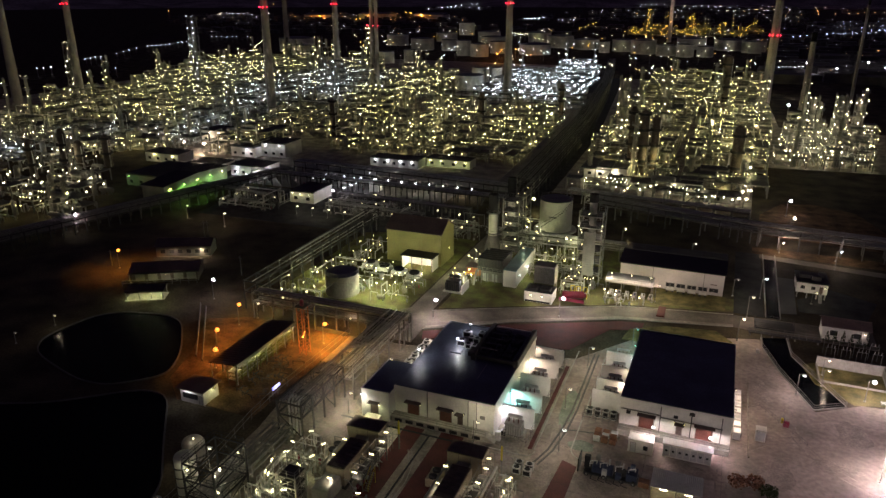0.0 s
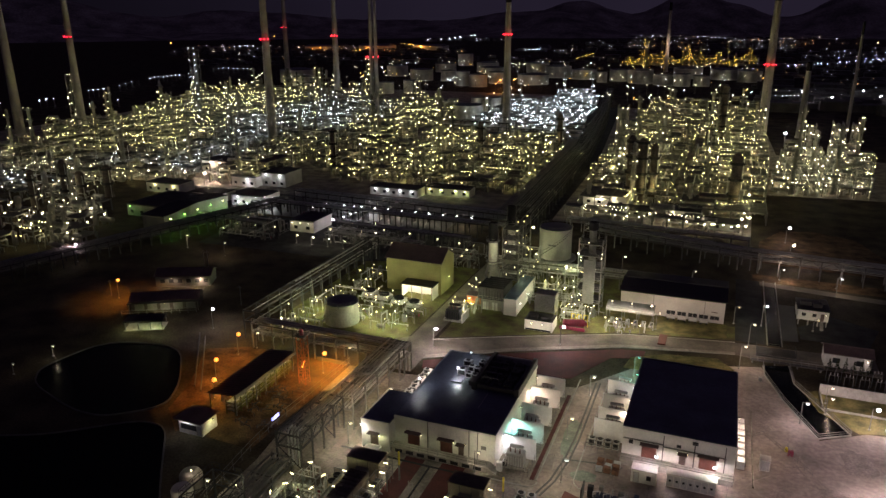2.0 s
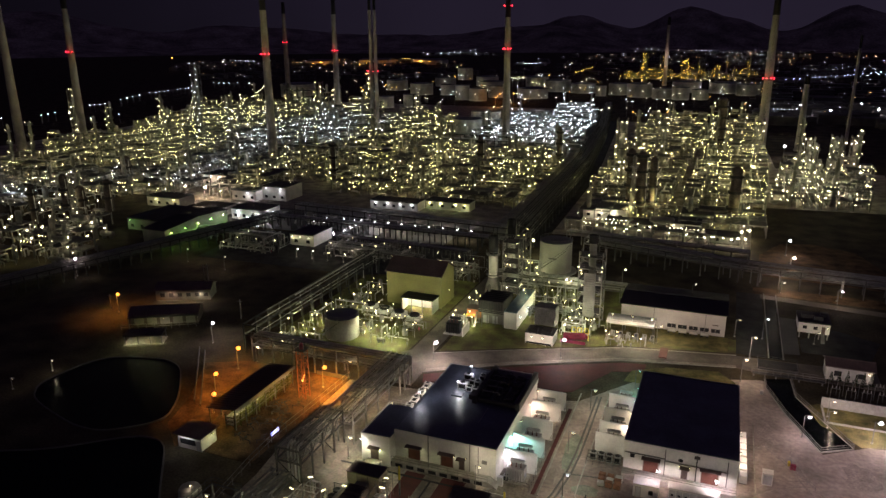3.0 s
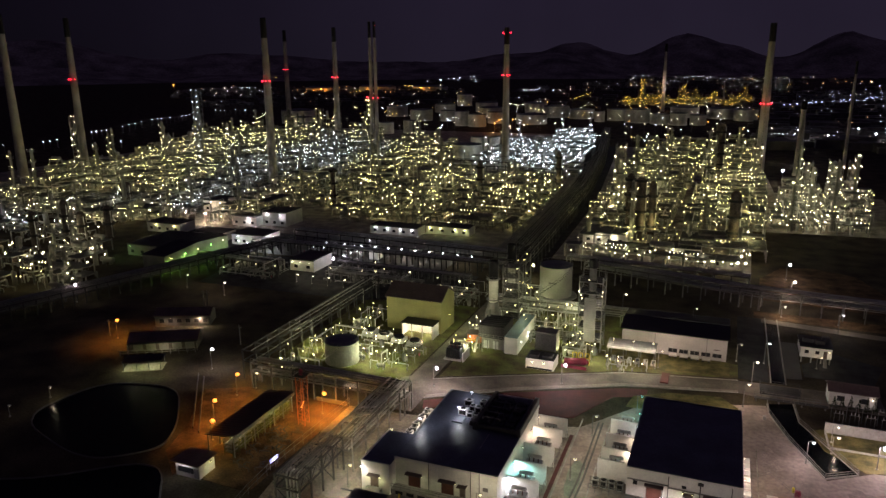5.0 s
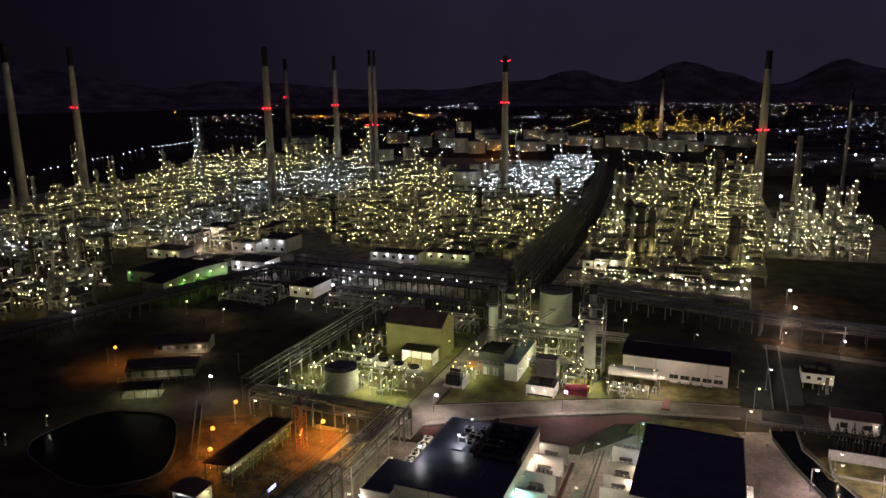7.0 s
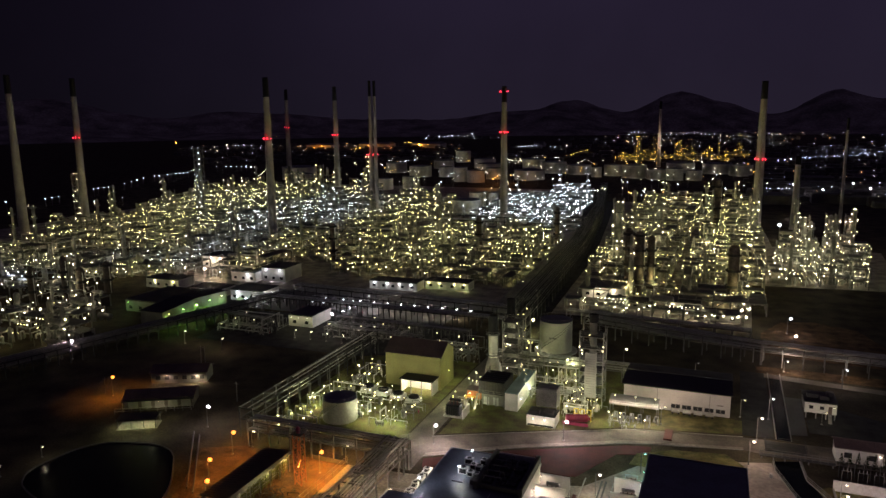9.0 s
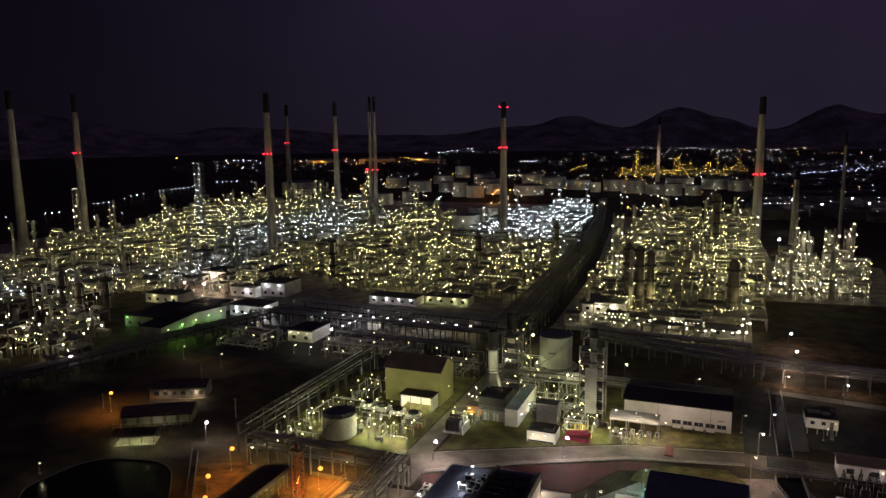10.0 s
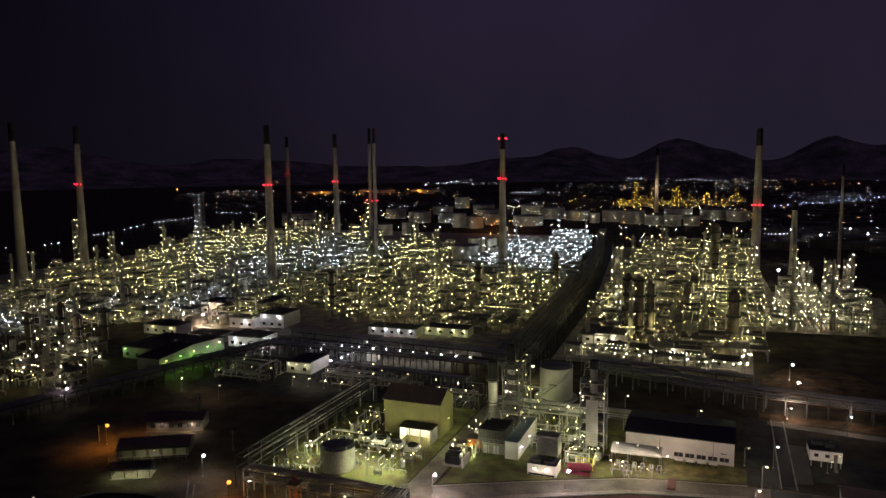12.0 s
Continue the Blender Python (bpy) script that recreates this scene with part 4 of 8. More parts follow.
# white guide lines curving along the red stripe
for k, w in enumerate((0.0, 0.75)):
    slab("lane_line", ribbon([(-44.2 - w, 70), (-44.0 - w, 84), (-43.6 - w, 92), (-44.4 - w, 97), (-46.2 - w, 100.5)], 0.16), 0.0596, KERB, "curved pale guide line on the yard", "road marking")
# ponds on the dark western side
def rounded(pts, n=3):
    """The outline with its corners cut round."""
    for _ in range(n):
        out = []
        for (ax, ay), (bx, by) in zip(pts, pts[1:] + pts[:1]):
            out += [(ax * 0.8 + bx * 0.2, ay * 0.8 + by * 0.2), (ax * 0.2 + bx * 0.8, ay * 0.2 + by * 0.8)]
        pts = out
    return pts


for pts, lab in ((rounded([(-146, 126), (-149, 104), (-119, 95), (-107, 105), (-111.5, 115), (-125, 131)]), "dark still pond behind a concrete rim"),
                 (rounded([(-150, 55), (-79, 55), (-80.5, 74), (-90, 85), (-104, 102.5), (-126, 84), (-170, 74)]), "large dark pond behind a concrete rim")):
    slab("pond", pts, 0.02, WATER, lab, "water")
    solo("pond_rim", kerb_line(pts + pts[:1], 0.3, 0.3), ASPHALT, "low concrete rim round the pond", "kerb", kind="structure")
for a, b in (((-122.6, 137.4), (-104.3, 113.4)), ((-125.4, 138.6), (-107, 114.6))):
    solo("track_wall", kerb_line([a, b], 0.6, 0.25), ASPHALT, "low concrete wall along the earth track", "wall", kind="structure")
slab("earth_bank", [(-106, 105), (-98, 98), (-97, 137), (-108, 137), (-118, 132), (-109.5, 116)], 0.06, DIRT, "dim earth track beside the pond", "ground")
# drain canal with its railings
canal = [(14.4, 173), (14.6, 168), (18, 156.6), (23.7, 142.6), (30, 146.3), (20.8, 165.6), (20.2, 175)]
slab("canal_water", canal, 0.075, WATER, "black water of the drain canal", "water")
for pts in (canal[:4], canal[3:5], canal[4:]):
    solo("canal_wall", kerb_line(pts, 0.22, 0.22), KERB, "concrete edge of the drain canal", "kerb", kind="structure")
    solo("railing", Geo().rail(pts, 0.2, 1.0, 0.08, 2.0), STEEL, "galvanised steel pipe railing along the canal", "railing", "canal railings")
slab("grass_island", [(24.8, 154), (31.6, 147.6), (40, 150), (40, 164), (25, 164), (22.5, 162)], 0.09, DRYGRASS, "dry grass plot behind the canal", "grass")


# ---- lamps ----
def street_lamp(x, y, h, mat, color, watts, r=0.26, arm=(0.9, -0.3), label="galvanised street lamp with a lit head", cone=0):
    mat = NEAR.get(mat, mat) if y < 215 else mat
    t = thing("street_lamp", x, y, 0, label, "street lamp", "plant street lamps")
    part("base", Geo().lathe(0, 0, [(0.25, 0), (0.25, 0.25), (0.14, 0.3)], 8), KERB, t)
    part("pole", Geo().tube((0, 0, 0.2), (0, 0, h), 0.10, 8, 0.06), STEEL, t)
    ax, ay = arm
    part("arm", Geo().path([(0, 0, h - 0.05), (ax * 0.5, ay * 0.5, h + 0.18), (ax, ay, h + 0.2)], 0.045, 6), STEEL, t)
    hd = part("lamp_head", Geo().box(ax - 0.42, ay - 0.2, h + 0.16, ax + 0.42, ay + 0.2, h + 0.32, 0.08), EQUIP, t, "grey lamp housing")
    # From r 0.4 up the glass swells to a globe, imitating glare.
    prof = [(r * 0.5, h - r * 0.55), (r, h - r * 0.1), (r, h + 0.1), (r * 0.6, h + 0.155)] if r < 0.4 else [(r * 0.45, h - r * 0.75), (r * 0.85, h - r * 0.4), (r, h + 0.05), (r * 0.85, h + r * 0.5), (r * 0.45, h + r * 0.8), (0.05, h + r * 0.9)]
    part("bulb", Geo().lathe(ax, ay, prof, 10), mat, hd, "glowing lamp glass")
    shine(x + ax, y + ay, h - r * 0.8 - 0.1, color, watts, cone, 0.15, t)
    return t


S_V = glow("lamp_violet_white", (1.0, 0.84, 1.0), 14)
for x, y, h, m, c, w, r in (
        (-64, 154, 5.3, S_V, C_VIOLET, 2900, 0.42), (-34, 167, 5.3, S_V, C_VIOLET, 2400, 0.42), (-36.4, 106.8, 5, L_PALE, C_PALE, 320, 0.24),
        (-23, 124.5, 5, L_PALE, C_PALE, 1000, 0.26), (-22, 143.3, 5, L_PALE, C_PALE, 1000, 0.24), (-21, 110.2, 5, L_WHITE, C_PALE, 1000, 0.26),
        (-14, 156.5, 5, L_CYAN, C_CYAN, 700, 0.16), (9, 169.5, 6, L_WARM, C_WARM, 1300, 0.3), (11.2, 184, 6, L_PALE, C_WARM, 800, 0.3),
        (14.6, 198.5, 6, L_WHITE, C_WHITE, 260, 0.32), (20.7, 147.6, 5, L_WHITE, C_VIOLET, 1500, 0.28), (33.7, 150, 5, L_WHITE, C_VIOLET, 2600, 0.45),
        (26.5, 158.6, 4, L_WARM, C_WARM, 240, 0.24), (26, 153.5, 4, L_WARM, C_WARM, 240, 0.24), (36, 229.5, 6, L_WHITE, C_WHITE, 260, 0.24), (-12, 185.6, 5, L_WARM, C_WARM, 1500, 0.2),
        # (-57, 228.5): added low lamp that brightens the water tank's foot.
        (25, 284, 6, L_WHITE, C_VIOLET, 1100, 0.5), (25, 261, 6, L_WARM, C_VIOLET, 1500, 0.5), (21, 239.5, 3.6, L_WARM, C_WARM, 1500, 0.2), (37, 237.5, 3.6, L_WARM, C_WARM, 500, 0.16), (-57, 228.5, 3.2, L_YEL, C_YEL, 300, 0.24), (-246, 288, 6, L_WARM, C_WARM, 7000, 0.6), (-262, 292, 5, L_WARM, C_WARM, 2500, 0.45), (-42.5, 208.6, 7, L_PALE, C_YEL, 3200, 0.4),
        (-206, 172, 6.6, S_V, C_VIOLET, 1500, 0.42), (-63.4, 248, 7, L_YEL, C_YEL, 2500, 0.5),
        # (-73, 66): added lamp at the view's lower edge, lighting the spiral column.
        (-63, 107.2, 5, L_PALE, C_PALE, 1700, 0.28), (-77, 82.2, 5, L_PALE, C_PALE, 350, 0.26), (-73, 66, 8, L_PALE, C_PALE, 160, 0.26), (-62.2, 124, 4, L_PALE, C_PALE, 700, 0.26), (-62.2, 115, 4, L_PALE, C_PALE, 700, 0.26),
        # The first two posts are added to light the fan coolers.
        (-92, 172.6, 4, L_PALE, C_YEL, 800, 0.22), (-82, 170.6, 4, L_PALE, C_YEL, 800, 0.22), (-27.5, 231, 5, L_PALE, C_PALE, 200, 0.26), (-5, 224, 5, L_PALE, C_WHITE, 120, 0.14), (-162, 196, 5, L_WARM, C_WARM, 420, 0.26), (-181, 199, 5, L_WARM, C_WARM, 420, 0.24),
        # The last three stand out of view, added to brighten the near yards.
        (-151, 114.6, 3, L_PALE, C_PALE, 60, 0.16), (-151.5, 104, 3, L_PALE, C_PALE, 12, 0.1), (32.4, 122, 5, L_WHITE, C_VIOLET, 6500, 0.4), (46, 128, 6, L_WHITE, C_VIOLET, 7000, 0.4), (16, 88, 7, L_WHITE, C_VIOLET, 4500, 0.3), (-12, 88, 7, L_WARM, C_PALE, 2600, 0.3)):
    street_lamp(x, y, h, m, c, w, r)
street_lamp(-124.4, 142.8, 6, S_V, C_VIOLET, 1500, 0.42, cone=150)
for x, y, h, w in ((-108, 132, 6, 2400), (-104, 118.5, 6, 3000), (-99.5, 112, 5, 1800), (-83, 131.2, 5.5, 12000), (-166, 151, 6, 3600)):
    street_lamp(x, y, h, L_SOD, C_SOD, w, 0.52, label="street lamp with a glowing orange sodium head", cone=150)
for x, y in ((-80, 138, ), (-106, 137)):
    street_lamp(x, y, 4.5, L_PALE, C_PALE, 200, 0.28)
for x, y in [(-135.9 + 6.2 * i, 262) for i in range(8)]:
    street_lamp(x, y, 4.2, L_WHITE, C_PALE, 320, 0.3, label="small pole lamp beside the pipe track")
for x, y in [(-146.5 + 6.7 * i, 218.5) for i in range(5)]:
    street_lamp(x, y, 3.2, L_PALE, C_PALE, 150, 0.24, label="small pole lamp on the dark lawn")
for x, y, r in ((-143.3, 239.6, 0.6), (-141.4, 245, 0.42), (-141, 250, 0.36), (-141.2, 254.5, 0.42), (-142.5, 262, 0.3), (-146.3, 254.7, 0.42)):
    street_lamp(x, y, 4.2, S_V if r > 0.5 else L_WHITE, C_WHITE, 260, r * 0.85, label="pole lamp beside the white gatehouse")
for x, y in ((-197.7, 251), (-192.2, 249.7), (-188.3, 250), (-186.8, 253.7), (-186.9, 258), (-187.2, 262.4)):
    street_lamp(x, y, 4.2, L_WHITE, C_WHITE, 400, 0.36, label="pole lamp round the office block")
for x, y in ((11.7, 342), (11.8, 320), (9.5, 308), (8.6, 297), (11.5, 300), (9.9, 286.5), (7.3, 286.2), (14.8, 355), (15, 389)):
    street_lamp(x, y, 4.5, L_PALE, C_PALE, 220, 0.42, label="pole lamp along the block road")
for x in (-39.3, -34.7, -29.8, -18.2, -11.6, -2.3, 1.8, 6.9):
    street_lamp(x, 286.6, 4.2, L_PALE, C_YEL, 120, 0.32, label="pole lamp before the long shed")


def wall_lamp(parent, x, y, z, mat, color, watts, r=0.16, dx=0.0, dy=-0.35):
    mat = NEAR.get(mat, mat) if y < 215 else mat
    b = partw("wall_lamp", Geo().bar((x - dx, y - dy, z), (x, y, z), 0.07).box(x - 0.16, y - 0.16, z + 0.06, x + 0.16, y + 0.16, z + 0.16, 0.03), DARKSTEEL, parent, "wall lamp bracket")
    partw("bulb", Geo().lathe(x, y, [(r * 0.5, z - r), (r, z - r * 0.4), (r, z + 0.05)], 8), mat, b, "lit lamp glass", up=parent)
    shine(x, y, z - r - 0.08, color, watts, 170, 0.1, parent)


# ---- buildings ----
def house(name, x0, y0, x1, y1, h, wall, roof, label, gable=0.0, parapet=0.35, category="building", ribs=0.0, group=""):
    """A plain building: wall shell with thickness, roof with parapet or a gable along x, wall ribs of its cladding."""
    t = thing(name, (x0 + x1) / 2, (y0 + y1) / 2, 0, label, category, group)
    w = 0.25
    g = Geo().box(x0, y0, 0, x1, y0 + w, h).box(x0, y1 - w, 0, x1, y1, h).box(x0, y0 + w, 0, x0 + w, y1 - w, h).box(x1 - w, y0 + w, 0, x1, y1 - w, h)
    if gable:
        ym = (y0 + y1) / 2
        for x in (x0, x1 - w):
            g.add([(x, y0, h), (x, y1, h), (x, ym, h + gable), (x + w, y0, h), (x + w, y1, h), (x + w, ym, h + gable)],
                  [(0, 2, 1), (3, 4, 5), (0, 3, 5, 2), (1, 2, 5, 4), (0, 1, 4, 3)])
    partw("wall", g, wall, t)
    r = Geo()
    o = 0.45
    if gable:
        ym = (y0 + y1) / 2
        s = gable / (ym - y0)
        for sg, ye in ((1, y0 - o), (-1, y1 + o)):
            ze = h - o * s + 0.06
            zr = h + gable + 0.06
            r.add([(x0 - o, ye, ze), (x1 + o, ye, ze), (x1 + o, ym, zr), (x0 - o, ym, zr), (x0 - o, ye, ze + 0.18), (x1 + o, ye, ze + 0.18), (x1 + o, ym, zr + 0.18), (x0 - o, ym, zr + 0.18)],
                  [(3, 2, 1, 0), (4, 5, 6, 7), (0, 1, 5, 4), (1, 2, 6, 5), (2, 3, 7, 6), (3, 0, 4, 7)] if sg > 0 else
                  [(0, 1, 2, 3), (7, 6, 5, 4), (4, 5, 1, 0), (5, 6, 2, 1), (6, 7, 3, 2), (7, 4, 0, 3)])
        partw("roof", r, roof, t)
        n = int((x1 - x0) / 0.9)
        r = Geo()
        for i in range(n + 1):
            x = x0 + (x1 - x0) * i / n
            for ye in (y0 - o, y1 + o):
                r.bar((x, ye, h - o * s + 0.26), (x, ym, h + gable + 0.26), 0.06, 0.06)
        r.bar((x0 - o, ym, h + gable + 0.28), (x1 + o, ym, h + gable + 0.28), 0.4, 0.1)
        tagged(partw("roof_rib", r, roof, t), kind="stuff")
    else:
        partw("roof", r.box(x0 + w, y0 + w, h - 0.25, x1 - w, y1 - w, h - 0.02), roof, t)
        p = Geo()
        for a in ((x0 - 0.06, y0 - 0.06, x1 + 0.06, y0 + 0.3), (x0 - 0.06, y1 - 0.3, x1 + 0.06, y1 + 0.06), (x0 - 0.06, y0 + 0.3, x0 + 0.3, y1 - 0.3), (x1 - 0.3, y0 + 0.3, x1 + 0.06, y1 - 0.3)):
            p.box(a[0], a[1], h, a[2], a[3], h + parapet)
        partw("parapet", p, roof if parapet < 0.3 else wall, t)
    if ribs:
        q = Geo()
        for i in range(1, int((x1 - x0) / ribs)):
            q.box(x0 + i * ribs - 0.03, y0 - 0.04, 0.3, x0 + i * ribs + 0.03, y0, h - 0.2)
        for i in range(1, int((y1 - y0) / ribs)):
            q.box(x1, y0 + i * ribs - 0.03, 0.3, x1 + 0.04, y0 + i * ribs + 0.03, h - 0.2)
        partw("cladding_rib", q, wall, t)
    return t


def front_door(t, x, y, w, h, z, mat, canopy=True, label="", shutter=False):
    d = partw("door", Geo().box(x - w / 2, y - 0.06, z, x + w / 2, y + 0.02, z + h), mat, t, label)
    f = Geo()
    for a in (x - w / 2 - 0.12, x + w / 2):
        f.box(a, y - 0.09, z, a + 0.12, y + 0.01, z + h + 0.12)
    f.box(x - w / 2, y - 0.09, z + h, x + w / 2, y + 0.01, z + h + 0.12)
    partw("frame", f, KERB, d, up=t)
    if shutter:
        s = Geo()
        for i in range(int(h / 0.3)):
            s.box(x - w / 2 + 0.02, y - 0.085, z + i * 0.3 + 0.05, x + w / 2 - 0.02, y - 0.06, z + i * 0.3 + 0.2)
        partw("slat", s, mat, d, up=t)
    else:
        partw("door_handle", Geo().bar((x + w * 0.3, y - 0.12, z + 1.0), (x + w * 0.3, y - 0.06, z + 1.0), 0.08), STEEL, d, up=t)
    if canopy:
        partw("canopy", Geo().box(x - w / 2 - 0.4, y - 1.2, z + h + 0.35, x + w / 2 + 0.4, y, z + h + 0.5, 0.05), ROOFRED, t, "small brown door canopy")


def ac_unit(x, y, z, w=1.3, d=0.8, h=1.1, label="white air-conditioning condenser with a black fan grille", group="condenser units", face="y"):
    t = thing("condenser_unit", x, y, z, label, "air conditioner", group)
    part("body", Geo().box(-w / 2, -d / 2, 0.12, w / 2, d / 2, h, 0.04), EQUIP, t)
    part("fan_grille", Geo().lathe(0, 0, [(min(w, d) * 0.42, h), (min(w, d) * 0.42, h + 0.05), (min(w, d) * 0.3, h + 0.08), (0.05, h + 0.06)], 12), BLACK, t)
    part("side_grille", Geo().box(-w * 0.4, -d / 2 - 0.02, 0.3, w * 0.4, -d / 2, h - 0.2), BLACK, t)
    for sx in (-1, 1):
        part("foot", Geo().box(sx * w * 0.4 - 0.06, -d / 2, 0, sx * w * 0.4 + 0.06, d / 2, 0.12), DARKSTEEL, t)
    return t


def transformer(x, y, body=None, label="grey oil transformer with cooling radiators and bushings", s=1.0):
    t = thing("transformer", x, y, 0.05, label, "transformer", "transformers")
    m = body or EQUIP
    part("plinth", Geo().box(-1.7 * s, -1.3 * s, 0, 1.7 * s, 1.3 * s, 0.35), KERB, t)
    part("tank", Geo().box(-1.3 * s, -0.8 * s, 0.35, 1.3 * s, 0.8 * s, 2.2 * s, 0.08), m, t)
    for i in range(7):
        part("radiator_fin", Geo().box(-1.2 * s + i * 0.36 * s, -1.35 * s, 0.6, -1.08 * s + i * 0.36 * s, -0.82 * s, 1.95 * s), m, t)
    part("conservator", Geo().drum(-1.0 * s, 0.5 * s, 2.75 * s, 1.0 * s, 0.5 * s, 0.3 * s, 10).bar((0, 0.5 * s, 2.15 * s), (0, 0.5 * s, 2.5 * s), 0.15), m, t)
    for i in range(3):
        xx = (-0.7 + 0.7 * i) * s
        part("bushing", Geo().lathe(xx, -0.25 * s, [(0.12, 2.2 * s), (0.14, 2.35 * s), (0.08, 2.4 * s), (0.13, 2.55 * s), (0.07, 2.6 * s), (0.1, 2.75 * s), (0.03, 2.95 * s)], 8), REDDOOR, t)
    return t


# First substation: main hall, lower wing, plant on the roof
sub1 = house("substation", -54, 110, -33.5, 140.5, 7.0, WHITE, ROOFBLUE, "white substation building with a glossy dark blue flat roof", parapet=0.12)
partw("wing", Geo().box(-60, 107.4, 0, -54.05, 120, 6.2), WHITE, sub1, "lower white side wing")
partw("wing_roof", Geo().box(-59.8, 107.6, 6.2, -54.05, 119.8, 6.3), ROOFBLUE, sub1)
partw("wing_parapet", Geo().box(-60.1, 107.3, 6.2, -54.05, 107.6, 6.45).box(-60.1, 107.6, 6.2, -59.8, 120.1, 6.45), WHITE, sub1)
partw("roof_rail", Geo().rail([(-59.9, 120), (-54.2, 120)], 6.3, 1.0, 0.07, 1.4), STEEL, sub1)
partw("fascia", Geo().box(-54.1, 109.84, 6.1, -33.4, 109.93, 6.95).box(-33.49, 109.94, 6.1, -33.36, 140.6, 6.95), WHITE, sub1)
partw("plinth_gallery", Geo().box(-56, 107.9, 0.05, -34.5, 109.98, 1.2), KERB, sub1, "raised concrete walkway along the front")
gal = Geo()
for i in range(9):
    gal.box(-55.4 + i * 2.3, 107.84, 0.25, -53.9 + i * 2.3, 107.9, 0.95)
partw("vent_opening", gal, BLACK, sub1, "dark cable cellar openings")
partw("handrail", Geo().rail([(-56, 108), (-34.5, 108)], 1.2, 1.0, 0.06, 1.9), STEEL, sub1)
stp = Geo()
for i in range(6):
    stp.box(-34.5 + i * 0.3, 107.9, 0.05, -34.2 + i * 0.3, 109.9, 1.2 - i * 0.19)
partw("stair", stp, KERB, sub1)
front_door(sub1, -50.0, 110, 2.4, 2.5, 1.2, REDDOOR, True, "red-brown roller shutter", True)
front_door(sub1, -43.2, 110, 2.4, 2.5, 1.2, REDDOOR, True, "red-brown roller shutter", True)
front_door(sub1, -40.2, 110, 1.0, 2.1, 1.2, ROOFRED, True, "brown personnel door")
front_door(sub1, -57.2, 107.4, 1.6, 2.3, 1.2, ROOFRED, True, "brown personnel door")
partw("door_step", Geo().box(-58.8, 105.6, 0.05, -55.7, 107.4, 1.15), KERB, sub1)
partw("meter_box", Geo().box(-36.2, 109.8, 3.5, -35.2, 110, 4.2), STEEL, sub1, "grey meter box on the wall")
for x in (-47.0, -38.6, -36.9):
    partw("rain_pipe", Geo().tube((x, 109.84, 1.2), (x, 109.84, 6.9), 0.09, 8), STEEL, sub1)
for x in (-51.6, -48.4, -44.8, -41.6, -39.3):
    wall_lamp(sub1, x, 109.6, 3.9, L_PALE, C_YEL, 26, 0.08)
for x in (-58.4, -56.0):
    wall_lamp(sub1, x, 107.0, 3.6, L_PALE, C_YEL, 70, 0.13)
wall_lamp(sub1, -59.6, 106.6, 5.6, L_WHITE, C_WHITE, 160, 0.2)
# plant on the first roof
ROOFZ = 7.0
scr = thing("roof_screen", -39, 131, ROOFZ, "dark sunken plant enclosure with raised side walls on the flat roof", "roof plant")
for x in (-43.4, -34.2):
    partw("screen_wall", Geo().box(x, 124.8, ROOFZ - 0.02, x + 0.9, 140.2, ROOFZ + 1.7, 0.1), DARKSTEEL, scr)
partw("end_wall", Geo().box(-42.4, 125.6, ROOFZ, -34.3, 126.2, ROOFZ + 0.9), DARKSTEEL, scr)
partw("end_wall", Geo().box(-42.4, 139.4, ROOFZ, -34.3, 139.9, ROOFZ + 1.2), EQUIP, scr, "pale end wall of the enclosure")
partw("step_block", Geo().box(-44.6, 126.2, ROOFZ, -43.5, 130.4, ROOFZ + 1.0, 0.06), DARKSTEEL, scr)
rnd_r = random.Random(61)
for i in range(6):
    for k in range(3):
        x, y, h = -41.4 + k * 2.6 + rnd_r.uniform(-0.3, 0.3), 127.6 + i * 2.0, rnd_r.uniform(0.6, 1.3)
        b = partw("air_handler", Geo().box(x - 0.9, y - 0.7, ROOFZ, x + 0.9, y + 0.7, ROOFZ + h, 0.06), DARKSTEEL, scr)
        partw("fan", Geo().lathe(x, y, [(0.5, ROOFZ + h), (0.5, ROOFZ + h + 0.12), (0.42, ROOFZ + h + 0.12), (0.08, ROOFZ + h + 0.04)], 10), BLACK, b, up=scr)
for k in range(5):
    y = 128.2 + k * 2.5
    partw("duct_pipe", Geo().path([(-42.3, y, ROOFZ + 0.4), (-42.3, y, ROOFZ + 1.5), (-38.6, y, ROOFZ + 1.5), (-38.6, y, ROOFZ + 0.4)], 0.12, 6), STEEL, scr)
for x, y, w, d, h in ((-47.6, 134.6, 1.8, 1.2, 1.4), (-47.4, 130.2, 1.9, 1.3, 1.5), (-46.0, 132.6, 1.2, 1.2, 1.3), (-44.6, 132.2, 1.3, 1.2, 1.4), (-44.4, 135, 1.2, 1.4, 1.5), (-45.6, 129.6, 1.2, 1.2, 1.2), (-44.2, 129.4, 1.2, 1.2, 1.2)):
    ac_unit(x, y, ROOFZ, w, d, h, "grey rooftop air-conditioning unit with a fan", "rooftop condensers")
for x, y, p in ((-47.6, 136.4, 620), (-47.8, 128.6, 760), (-53.6, 121.3, 560)):
    rl = thing("roof_lamp", x, y, ROOFZ, "short pole lamp shining over the roof", "lamp", "roof lamps")
    part("pole", Geo().tube((0, 0, 0), (0, 0, 2.2), 0.05, 6), STEEL, rl)
    part("lamp_head", Geo().lathe(0, 0, [(0.12, 2.15), (0.26, 2.22), (0.26, 2.34), (0.1, 2.4)], 8), NEAR[L_WHITE], rl, "glowing lamp glass")
    shine(x, y, ROOFZ + 2.05, C_WHITE, p, 165, 0.12, rl)
